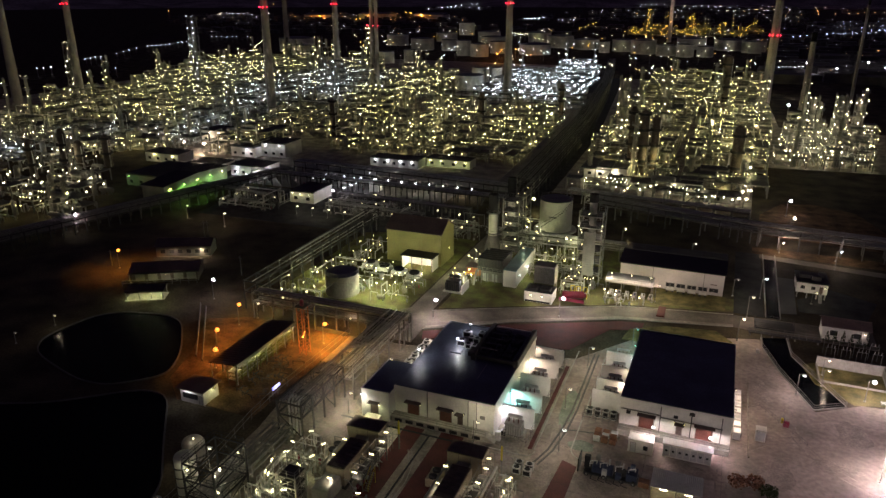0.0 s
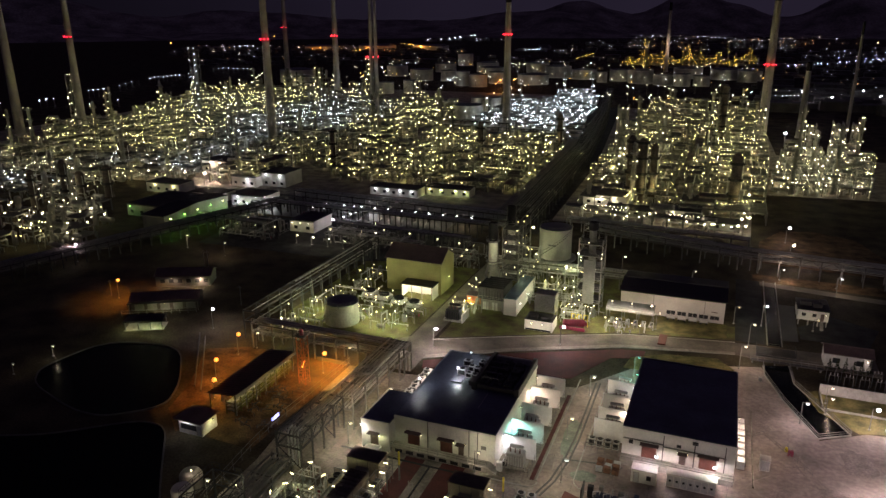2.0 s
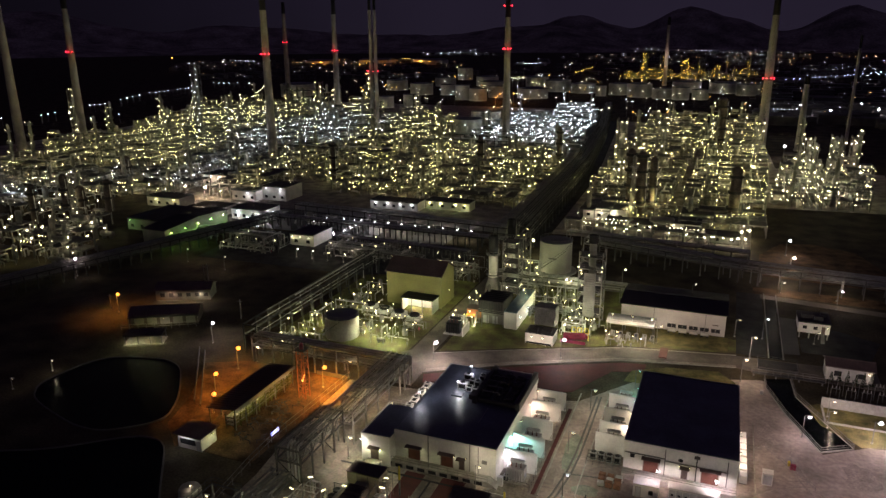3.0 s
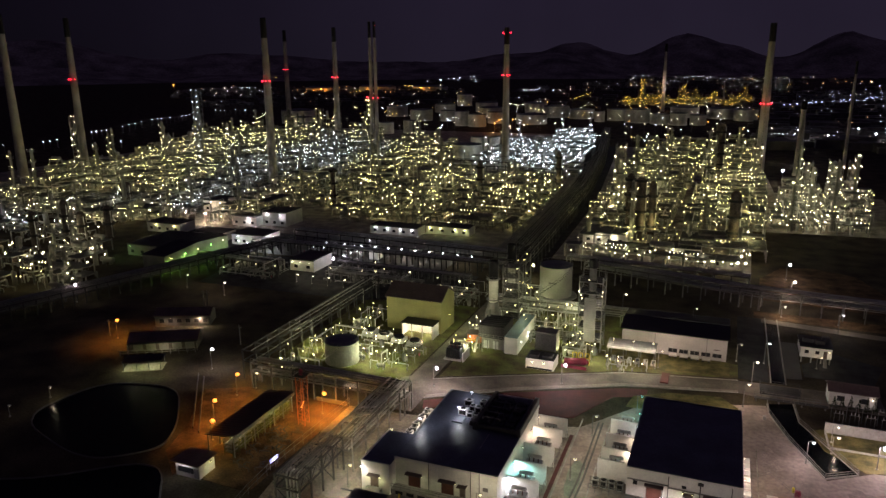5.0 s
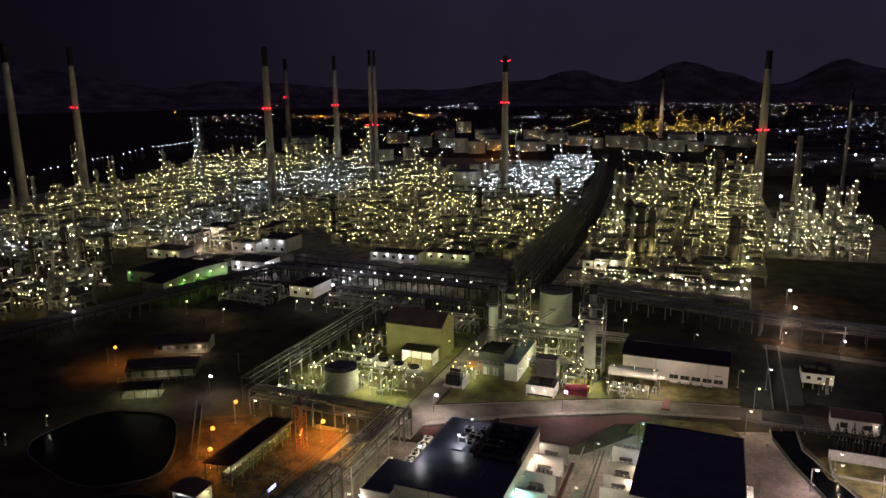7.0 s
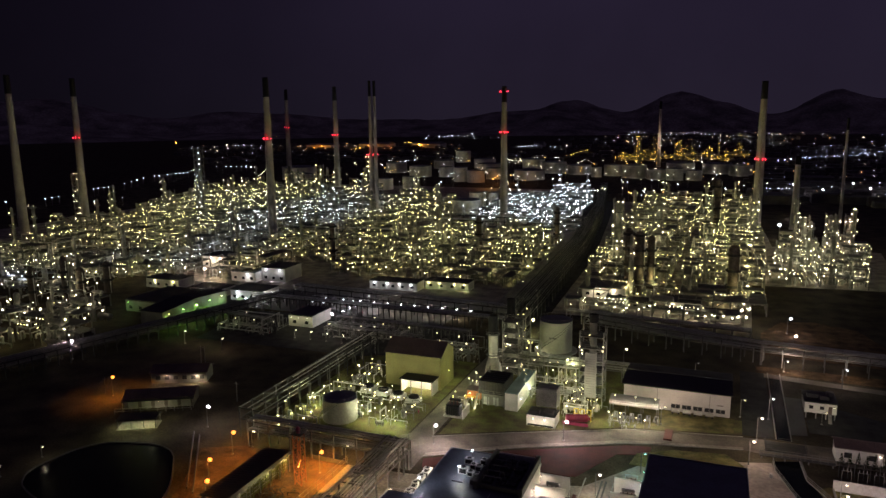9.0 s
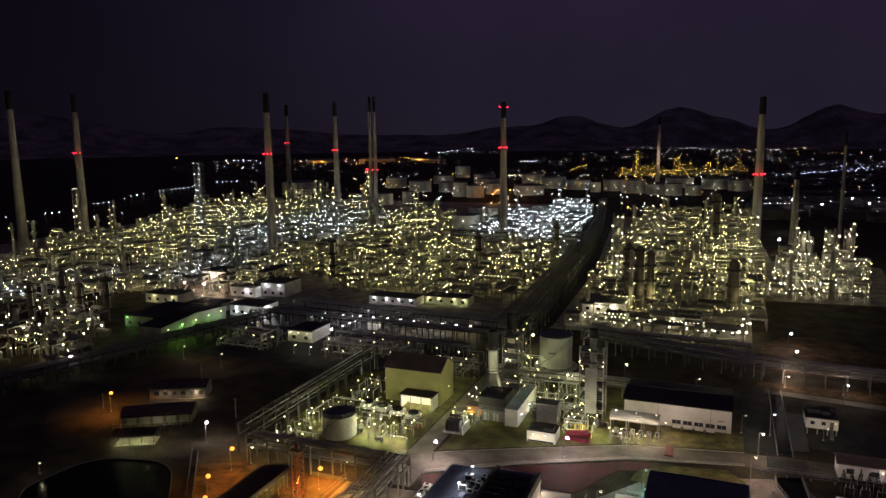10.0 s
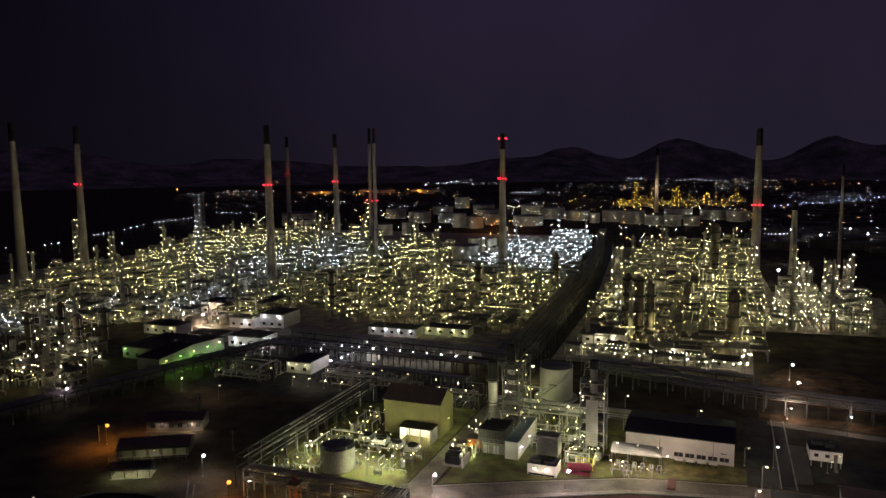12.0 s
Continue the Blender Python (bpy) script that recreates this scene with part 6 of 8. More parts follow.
def skid(cx, cy, w, d, lamp, color, seed, n_lamps=14, h=3.2, r=0.17, watts=90, label="low pipework skid with valves and lit pole lamps", n_pipes=None, n_light=4):
    """Close pipework at ground level: pipe runs, valves, small vessels and lamp poles."""
    rnd = random.Random(seed)
    lamp = NEAR.get(lamp, lamp)
    t = thing("pipe_skid", cx, cy, 0.03, label, "pipework", "pipe skids")
    g, st, vv = Geo(), Geo(), Geo()
    close = cy < 100
    for _ in range(n_pipes or int(w * d / (2.6 if close else 6))):
        z, rad = rnd.choice((0.5, 0.8, 1.2, 1.8, 2.4, h)), rnd.choice((0.06, 0.09, 0.13, 0.2))
        if rnd.random() < 0.5:
            y = rnd.uniform(-d / 2, d / 2)
            a, b = sorted((rnd.uniform(-w / 2, w / 2), rnd.uniform(-w / 2, w / 2)))
            g.path([(a, y, 0), (a, y, z), (b, y, z), (b, y, rnd.choice((0, 0.3)))], rad, 6)
        else:
            x = rnd.uniform(-w / 2, w / 2)
            a, b = sorted((rnd.uniform(-d / 2, d / 2), rnd.uniform(-d / 2, d / 2)))
            g.path([(x, a, 0), (x, a, z), (x, b, z), (x, b, 0)], rad, 6)
    for _ in range(int(w * d / 22)):
        x, y = rnd.uniform(-w / 2, w / 2), rnd.uniform(-d / 2, d / 2)
        hh = rnd.uniform(1.6, h)
        st.bar((x, y, 0), (x, y, hh), 0.14).bar((x + 2.2, y, 0), (x + 2.2, y, hh), 0.14).bar((x, y, hh), (x + 2.2, y, hh), 0.14)
    tagged(part("pipework", g, PIPE, t), kind="stuff")
    tagged(part("pipe_support", st, STEEL, t), kind="stuff")
    for _ in range(int(w * d / 70) + 1):
        x, y = rnd.uniform(-w / 2 + 1, w / 2 - 1), rnd.uniform(-d / 2 + 1, d / 2 - 1)
        if rnd.random() < 0.5:
            part("vessel", Geo().lathe(x, y, [(0.5, 0), (0.5, 0.3), (0.7, 0.5), (0.7, 2.2), (0.4, 2.5), (0.1, 2.6)], 12), VESSEL, t)
        else:
            part("vessel", Geo().drum(x - 1, y, 1.0, x + 1, y, 0.55, 12).box(x - 0.8, y - 0.3, 0, x - 0.6, y + 0.3, 0.8).box(x + 0.6, y - 0.3, 0, x + 0.8, y + 0.3, 0.8), VESSEL, t)
    for _ in range(int(w * d / 40)):
        x, y = rnd.uniform(-w / 2, w / 2), rnd.uniform(-d / 2, d / 2)
        part("valve", Geo().tube((x, y, 0), (x, y, 1.1), 0.07, 6).tube((x, y, 1.1), (x, y, 1.16), 0.26, 10).box(x - 0.2, y - 0.2, 0.5, x + 0.2, y + 0.2, 0.85), REDPAINTED if rnd.random() < 0.4 else VESSEL, t)
    gx = max(1, round(math.sqrt(n_lamps * w / d)))
    gy = math.ceil(n_lamps / gx)
    for i in range(n_lamps):
        x = -w / 2 + w * (i % gx + rnd.uniform(0.2, 0.8)) / gx
        y = -d / 2 + d * (i // gx + rnd.uniform(0.2, 0.8)) / gy
        z = rnd.uniform(2.2, h + 0.8)
        p = part("lamp_post", Geo().tube((x, y, 0), (x, y, z), 0.04, 6), STEEL, t)
        if close:
            a = rnd.choice((0.4, 1.2, 2.0, 2.8))
            part("bulb", Geo().bar((x - 0.42 * math.cos(a), y - 0.42 * math.sin(a), z + 0.09), (x + 0.42 * math.cos(a), y + 0.42 * math.sin(a), z + 0.09), 0.15, 0.1), lamp, p, "glowing tube lamp")
        else:
            part("bulb", Geo().ball(x, y, z + r * 0.8, r * rnd.choice((0.8, 1.0, 1.25))), lamp, p, "glowing lamp")
        if i < n_light:
            shine(cx + x, cy + y, z + 0.02 - r, color, watts * (n_lamps / n_light) ** 0.5, 0, 0.1, t)
    return t


skid(-97, 171, 22, 20, L_PALE, C_YEL, 1, 30, 3.0, 0.2, 900, n_light=8, n_pipes=17)
skid(-80, 166, 12, 16, L_PALE, C_YEL, 2, 15, 2.6, 0.2, 900, n_pipes=8)
skid(-103, 150, 12, 14, L_PALE, C_YEL, 3, 9, 4.0, 0.22, 260, n_pipes=10)
skid(-100, 192, 10, 18, L_YEL, C_YEL, 4, 12, 3.0, 0.22, 420, n_pipes=14)
skid(-66, 194, 4, 8, L_PALE, C_YEL, 5, 7, 3.0, 0.2, 160, n_pipes=8)
skid(-65, 179.5, 8, 6, L_YEL, C_YEL, 6, 7, 2.4, 0.2, 1100, n_pipes=6, label="low pipework with bright yellow-green lamps")
skid(-33, 187, 10, 12, L_PALE, C_YEL, 7, 15, 3.6, 0.16, 560)
skid(-20, 182, 12, 5, L_PALE, C_PALE, 8, 6, 2.0, 0.18, 420)
skid(-43, 200, 20, 18, L_PALE, C_YEL, 9, 20, 7.0, 0.17, 340, n_light=6)
skid(-58, 216, 14, 12, L_YEL, C_YEL, 10, 16, 9.0, 0.2, 200)
skid(-84, 222, 20, 18, L_PALE, C_YEL, 11, 9, 4.0, 0.28, 120)
skid(-122, 232, 36, 20, L_PALE, C_PALE, 12, 10, 4.0, 0.24, 90, "dim low pipework on close supports with few lamps", 60)
skid(-170, 226, 24, 20, L_PALE, C_YEL, 13, 5, 4.5, 0.26, 60, "dim low pipework on close supports with few lamps", 40)
skid(-152, 262, 30, 14, L_WHITE, C_WHITE, 14, 8, 4.5, 0.28, 140, "grey pipework beside the pipe track", 40)

transformer(-65.4, 172.6, BLACK, "dark power transformer with fans under a lit side wall", 1.5)
solo("blast_wall", Geo().box(-62.4, 170.5, -0.05, -62.1, 176, 2.6, 0.05), WALLW, "white wall beside the dark transformer", "wall")
# Light without a fixture, added to whiten the blast wall.
shine(-63.2, 173.4, 2.9, C_WHITE, 120, 0, 0.1)


def boiler_stack(x, y, h, r, label):
    t = thing("boiler_stack", x, y, 0.03, label, "chimney", "boiler stacks")
    part("plinth", Geo().box(-2.6, -2.6, 0, 2.6, 2.6, 2.4), STEEL, t)
    part("hopper", Geo().lathe(0, 0, [(2.5, 2.4), (2.5, 4.8), (r, 8.6)], 12), STEEL, t, "conical duct base")
    part("shaft", Geo().lathe(0, 0, [(r, 8.5), (r, h * 0.74)], 20), TANKW, t)
    part("top_band", Geo().lathe(0, 0, [(r + 0.05, h * 0.74), (r + 0.05, h), (r * 0.85, h), (r * 0.85, h - 1)], 20), SOOT, t, "black top of the stack")
    rg = Geo()
    for z in (9.2, h * 0.73):
        rg.lathe(0, 0, [(r - 0.05, z), (r + 0.8, z), (r + 0.8, z + 0.1), (r - 0.05, z + 0.1)], 16)
        for i in range(10):
            a, b = 2 * math.pi * i / 10, 2 * math.pi * (i + 1) / 10
            rg.bar(((r + 0.8) * math.cos(a), (r + 0.8) * math.sin(a), z), ((r + 0.8) * math.cos(a), (r + 0.8) * math.sin(a), z + 1.1), 0.06)
            rg.bar(((r + 0.8) * math.cos(a), (r + 0.8) * math.sin(a), z + 1.1), ((r + 0.8) * math.cos(b), (r + 0.8) * math.sin(b), z + 1.1), 0.06)
    part("platform", rg, STEEL, t)
    part("ladder", Geo().bar((r + 0.3, -0.2, 2), (r + 0.3, -0.2, h), 0.06).bar((r + 0.3, 0.2, 2), (r + 0.3, 0.2, h), 0.06), STEEL, t)
    return t


boiler_stack(-62.6, 199, 21.5, 1.4, "pale boiler stack with a black top on a ducted base")
boiler_stack(-61, 213, 23.5, 1.3, "boiler stack with a black top behind pipework")


def frame_tower(x, y, w, d, h, mat, label, lamps=(), lamp=None, lev=3.4, color=None, deck=True):
    """An open steel tower with braces, decks, rails and its lamps at (dx, dy, z)."""
    t = thing("steel_tower", x, y, 0.03, label, "steel tower")
    cols = [(-w / 2, -d / 2), (w / 2, -d / 2), (w / 2, d / 2), (-w / 2, d / 2)]
    for cx, cy in cols:
        part("column", Geo().bar((cx, cy, 0), (cx, cy, h), 0.26), mat, t)
    n = int(h / lev)
    for k in range(1, n + 1):
        z = k * lev
        g = Geo()
        for (ax, ay), (bx, by) in zip(cols, cols[1:] + cols[:1]):
            g.bar((ax, ay, z), (bx, by, z), 0.2)
            a, b = ((ax, ay), (bx, by)) if k % 2 else ((bx, by), (ax, ay))
            g.bar((*a, z - lev), (*b, z), 0.11)
        tagged(part("bracing", g, mat, t), kind="stuff")
        if deck:
            part("deck", Geo().box(-w / 2, -d / 2, z + 0.1, w / 2, d / 2, z + 0.16), DARKSTEEL, t)
        part("handrail", Geo().rail(cols + cols[:1], z + 0.16, 1.1, 0.06, 1.5), mat, t)
    lamp = NEAR.get(lamp, lamp)
    for dx, dy, z in lamps:
        part("lamp", Geo().ball(dx, dy, z, 0.2), lamp, t, "glowing lamp")
    if lamps:
        for dx, dy, z in lamps[:: max(1, len(lamps) // 3)]:
            shine(x + dx, y + dy - 0.3, z + 0.03, color, 160, 0, 0.1, t)
    return t


rl = random.Random(31)
st = frame_tower(-31.5, 193.5, 6.5, 6, 22, STEEL, "lamp-lit steel boiler tower with a louvred duct", [(rl.uniform(-3.4, 3.4), rl.choice((-3.2, 3.2)), rl.uniform(3, 22)) for _ in range(18)], L_PALE, 3.4, C_PALE)
part("duct", Geo().box(-1.6, -3.6, 3, 1.6, -3.1, 16), STEEL, st, "grey louvred duct")
for i in range(16):
    part("louvre", Geo().box(-1.5, -3.75, 4 + i * 0.72, 1.5, -3.6, 4.3 + i * 0.72), STEEL, st)
part("flue", Geo().lathe(0, 0, [(1.0, 3), (1.0, 25.2)], 16), STEEL, st)
part("flue_cap", Geo().lathe(0, 0, [(1.35, 24.0), (1.35, 26.2), (1.1, 26.2), (1.1, 25)], 16), SOOT, st, "black flue cap")
frame_tower(-57.5, 203, 5, 5, 20, STEEL, "lamp-lit steel stair tower beside the stack", [(rl.uniform(-2.6, 2.6), rl.choice((-2.6, 2.6)), rl.uniform(3, 20)) for _ in range(12)], L_PALE, 3.2, C_PALE)
frame_tower(-60.5, 221, 6, 6, 18, STEEL, "lamp-lit steel platform tower", [(rl.uniform(-3, 3), rl.choice((-3.1, 3.1)), rl.uniform(4, 18)) for _ in range(12)], L_YEL, 3.2, C_YEL)

th = thing("turbine_house", -57.5, 186, 0, "black louvred turbine block on steel columns over a dim green wall", "building")
partw("upper_block", Geo().box(-61.4, 181.6, 3.6, -53.8, 190.8, 7.4, 0.12), SOOT, th)
partw("lower_wall", Geo().box(-60.8, 182.6, 0, -54.2, 190.6, 3.5), VESSEL, th)
for i in range(9):
    partw("louvre", Geo().box(-61.2 + i * 0.84, 181.44, 3.9, -60.56 + i * 0.84, 181.6, 7.1), ROOFDARK, th)
for i in range(6):
    partw("roof_rib", Geo().box(-61.2, 182.2 + i * 1.5, 7.4, -54, 182.6 + i * 1.5, 7.6), ROOFDARK, th)
for x in (-61.2, -58.7, -56.3, -54.0):
    partw("column", Geo().bar((x, 181.7, 0), (x, 181.7, 3.7), 0.22), STEEL, th)
for x in (-60.2, -57.4):
    partw("door", Geo().box(x, 182.52, 0.1, x + 1.6, 182.6, 2.4), EQUIP, th)
partw("deck_rail", Geo().rail([(-61.4, 181.2), (-53.8, 181.2)], 3.6, 1.1, 0.06, 1.4), STEEL, th)
partw("stair", Geo().bar((-61.6, 178.4, 0), (-61.6, 181.4, 3.6), 0.7, 0.12), STEEL, th, "steel stair up to the deck")
partw("exhaust_pipe", Geo().tube((-60.4, 188.6, 7.4), (-60.4, 188.6, 9.6), 0.35, 10), STEEL, th)
ob_ = thing("oil_cabin", -64.0, 187, 0, "small orange-brown oil cabin with two lamps on its front", "cabin")
partw("wall", Geo().box(-66.2, 185.4, 0, -62.0, 188.6, 2.6), ORANGE, ob_)
partw("roof", Geo().box(-66.5, 185.0, 2.6, -61.7, 188.9, 2.75, 0.04), ROOFRED, ob_)
for x in (-65.2, -63.0):
    wall_lamp(ob_, x, 184.9, 2.0, L_PALE, C_YEL, 260, 0.2)
partw("pipe", Geo().path([(-66, 184, 0), (-66, 184, 1.3), (-62.6, 184, 1.3), (-62.6, 183, 0.6)], 0.12, 6), YELLOW, ob_, "yellow-painted pipe")
b2 = house("switch_hall", -53.4, 180.6, -49.7, 201, 5.0, WHITE, TEALROOF, "long narrow switch hall with a blue-grey roof", parapet=0.1)
for y in (183, 191):
    wall_lamp(b2, -49.2, y, 3.2, L_WHITE, C_WHITE, 200, 0.24, 0.45, 0.0)
lv = thing("air_intake", -41.5, 182, 0, "big louvred air intake block on a steel frame", "air intake")
partw("casing", Geo().box(-44.4, 180.3, 2.8, -38.6, 184.2, 8.0, 0.1), STEEL, lv)
for i in range(13):
    partw("louvre", Geo().add([(-44.3, 180.28, 3.0 + i * 0.37), (-38.7, 180.28, 3.0 + i * 0.37), (-38.7, 179.95, 2.86 + i * 0.37), (-44.3, 179.95, 2.86 + i * 0.37),
                               (-44.3, 180.28, 3.06 + i * 0.37), (-38.7, 180.28, 3.06 + i * 0.37), (-38.7, 179.95, 2.92 + i * 0.37), (-44.3, 179.95, 2.92 + i * 0.37)],
                              [(0, 1, 2, 3), (7, 6, 5, 4), (0, 4, 5, 1), (1, 5, 6, 2), (2, 6, 7, 3), (3, 7, 4, 0)]), PIPE, lv)
for x in (-44.2, -38.8):
    for y in (180.6, 184):
        partw("leg", Geo().bar((x, y, 0), (x, y, 2.8), 0.25), STEEL, lv)
lb = house("control_cabin", -45.2, 173.2, -37.6, 178.8, 3.0, WHITE, ROOFDARK, "low white control cabin with wall lamps and piping on top", parapet=0.1)
for x in (-43.3, -40.2):
    wall_lamp(lb, x, 172.8, 2.3, L_PALE, C_PALE, 160, 0.24)
partw("roof_gear", Geo().box(-44.5, 174, 3.0, -42, 176, 3.9, 0.1).box(-41, 174.4, 3.0, -38.4, 177, 3.7, 0.1).tube((-45, 177.6, 3.3), (-38, 177.6, 3.3), 0.18), DARKSTEEL, lb)
partw("foot_vent", Geo().box(-44.9, 173.12, 0.1, -38, 173.19, 0.6), BLACK, lb)
rt = thing("foam_tank_skid", -33, 178.8, 0, "dark red tank skid with yellow guard frames", "tank skid")
partw("tank", Geo().drum(-35.6, 178.6, 1.2, -30.4, 180.2, 1.0, 16), REDPAINTED, rt)
partw("bund", Geo().box(-36.4, 177, 0.03, -29.6, 177.25, 0.9), REDPAINTED, rt)
partw("bund", Geo().box(-36.4, 181.4, 0.03, -29.6, 181.65, 0.9), REDPAINTED, rt)
for x in (-34, -32.4, -30.6):
    partw("guard_frame", Geo().bar((x, 180.5, 0), (x, 180.5, 3.4), 0.16).bar((x + 1.1, 180.5, 0), (x + 1.1, 180.5, 3.4), 0.16).bar((x, 180.5, 3.4), (x + 1.1, 180.5, 3.4), 0.16).bar((x, 180.5, 2), (x + 1.1, 180.5, 2), 0.12), YELLOW, rt)
# Added light over the tank skid; no lamp hangs here.
shine(-33, 179, 4.4, C_WARM, 160, 0, 0.1)
solo("concrete_block", Geo().box(13.2, 164.2, 0, 13.9, 165, 1.0, 0.08), KERB, "small concrete block beside the canal", "block")
solo("fire_monitor", Geo().box(-10.6, 176.2, 0.05, -8.6, 182.5, 0.35, 0.05), REDPAINT, "dark red painted crossing plate on the road", "road plate")


# ---- pipe racks ----
def rack(name, a, b, width, levels, label, mat=None, step=6.0, pipes=6, pmat=None, seed=0, brace=False, rail=True, rad=(0.08, 0.22)):
    """A pipe bridge from a to b: bents with cross beams, longitudinal beams and pipes on each level."""
    mat, pmat = mat or STEEL, pmat or PIPE
    rnd = random.Random(seed)
    L = math.hypot(b[0] - a[0], b[1] - a[1])
    ang = math.degrees(math.atan2(b[1] - a[1], b[0] - a[0]))
    t = thing(name, a[0], a[1], 0.0, label, "pipe rack", "pipe racks", turn=ang)
    n = max(1, round(L / step))
    h = levels[-1]
    beams = Geo()
    for i in range(n + 1):
        x = L * i / n
        for sy in (-width / 2, width / 2):
            part("post", Geo().bar((x, sy, 0), (x, sy, h + 0.3), 0.3), mat, t)
        for z in levels:
            part("crossbeam", Geo().bar((x, -width / 2, z), (x, width / 2, z), 0.28), mat, t)
        if brace and i % 3 == 0:
            part("cross_brace", Geo().bar((x, -width / 2, 0.3), (x, width / 2, levels[0]), 0.14), mat, t)
    for z in levels:
        for y in (-width / 2, width / 2):
            part("side_beam", Geo().bar((0, y, z + 0.02), (L, y, z + 0.02), 0.24, 0.3), mat, t)
    if brace:
        for i in range(n):
            for y in (-width / 2, width / 2):
                x0, x1 = L * i / n, L * (i + 1) / n
                beams.bar((x0, y, levels[0]), ((x0 + x1) / 2, y, h), 0.13).bar(((x0 + x1) / 2, y, h), (x1, y, levels[0]), 0.13)
    if beams.v:
        tagged(part("truss_bracing", beams, mat, t), kind="stuff")
    for z in levels:
        for k in range(pipes):
            y = -width / 2 + 0.4 + (width - 0.8) * (k + 0.5) / pipes + rnd.uniform(-0.08, 0.08)
            r = rnd.uniform(*rad)
            x0, x1 = (0, L) if rnd.random() < 0.7 else sorted((rnd.uniform(0, L * 0.4), rnd.uniform(L * 0.6, L)))
            zc = z + 0.16 + r
            g = Geo().tube((x0, y, zc), (x1, y, zc), r, 8)
            if rnd.random() < 0.25 and z == levels[0]:
                g.tube((x1, y, zc), (x1, y, 0.1), r, 8)
            part("pipe", g, pmat, t)
    if rail:
        part("handrail", Geo().rail([(0, -width / 2), (L, -width / 2)], h + 0.2, 1.1, 0.06, 2.5), mat, t)
    return t


rack("pipe_rack", (-69.2, 96), (-69.2, 112), 5.2, (4.6, 7.2), "two-level dark steel truss bridge full of pipes", DARKSTEEL, seed=1, pipes=7, pmat=STEEL, brace=True, step=4)
rack("pipe_rack", (-71.0, 52), (-71.0, 96), 4.2, (1.0, 2.4), "low pipe track of clad pipes on short posts", seed=19, pipes=7, rail=False, pmat=STEEL)
rack("pipe_rack", (-67.2, 112), (-67.2, 140), 5.6, (4.6, 7.4), "two-level steel pipe rack with bright clad pipe bends", seed=2, pipes=6)
rack("pipe_rack", (-107, 139), (-64.4, 139), 4.0, (4.4, 6.8), "steel pipe rack crossing behind the orange yard", seed=3, pipes=6)
rack("pipe_rack", (-110.4, 141), (-110.4, 212), 4.0, (5.0, 8.0), "tall braced pipe trestle along the dark lawn", DARKSTEEL, seed=4, pipes=2, brace=False, step=5.5, rail=False)
rack("pipe_rack", (-45, 261), (15, 247), 6.0, (4.6, 6.6), "long dark pipe bridge across the plant", seed=5, pipes=8)
rack("pipe_rack", (15, 247), (75, 241), 6.0, (4.6, 6.6), "long pale pipe bridge over the dry strip", seed=6, pipes=8, brace=True)
rack("pipe_rack", (-178, 270), (-74, 263), 6.0, (4.6, 7.0), "long dark pipe bridge across the plant", DARKSTEEL, seed=7, pipes=7)
rack("pipe_rack", (-190, 254), (-75, 252), 5.0, (5.2,), "single-level dark pipe track", DARKSTEEL, seed=8, pipes=6, step=5)
rack("pipe_rack", (-220, 128), (-178, 262), 7.0, (3.6, 5.4), "long dark pipe bridge on close posts on the western side", DARKSTEEL, seed=9, pipes=8, step=4, pmat=STEEL)
TRACK = "tall dark pipe track leading into the plant"
for k, (a, b) in enumerate((((-70, 262), (-77, 415)), ((-77, 415), (-92, 570)), ((-92, 570), (-120, 780)))):
    rack("pipe_rack", a, b, 8.0, (5.0, 8.0, 10.5), TRACK, DARKSTEEL, seed=10 + k, pipes=7, step=8, pmat=STEEL)
for k, (a, b) in enumerate((((-80, 262), (-86, 400)), ((-86, 400), (-91, 462)))):
    rack("pipe_rack", a, b, 5.0, (4.0, 6.5), TRACK, STEEL, seed=20 + k, pipes=6, step=8, pmat=STEEL)
rack("pipe_rack", (-200, 500), (-94, 497), 8.0, (6.0, 9.5), "high pipe bridge crossing below the chimneys", DARKSTEEL, seed=12, pipes=6, step=9)
rack("pipe_rack", (-66, 215), (-20, 215), 4.0, (3.4, 5.0), "steel pipe bridge behind the boiler plant", seed=13, pipes=6)
rack("pipe_rack", (-55, 275), (12, 268), 5.0, (4.6,), "low pipe track before the long sheds", seed=14, pipes=7)

rack("pipe_rack", (-140, 240), (-84, 238), 4.0, (3.4,), "low dim pipe track on close posts", seed=16, pipes=4, step=3.5, rail=False)
rack("pipe_rack", (-138, 228), (-98, 226), 4.0, (3.0,), "low dim pipe track on close posts", seed=17, pipes=4, step=3.5, rail=False)
rack("pipe_rack", (-200, 230), (-165, 226), 4.0, (4.0,), "low dim pipe track on close posts", seed=18, pipes=4, step=3.5, rail=False)
# bright bent pipes at the head of the near rack
for k, (y0, y1) in enumerate(((118, 137), (121, 138), (116, 128))):
    g = Geo().path([(-65.0 - k * 0.8, y1, 8.0), (-65.0 - k * 0.8, y0 + 4, 8.0), (-66.5 - k * 0.8, y0 + 3, 8.0), (-68.6, y0 + 3, 8.0), (-69.4, y0, 7.9), (-69.4, y0 - 8, 7.9)], 0.28 - k * 0.05, 8)
    solo("loop_pipe", g, PIPE, "shiny clad pipe with expansion bends on the rack", "pipe", "loop pipes")
for k in range(4):
    x = -69.8 + k * 0.75
    solo("drop_pipe", Geo().path([(x, 98.5, 7.6), (x, 97.4, 7.6), (x, 96.9, 7.0), (x, 96.9, 0.3)], 0.2, 8), PIPE, "clad drop pipe leaving the rack", "pipe", "drop pipes")


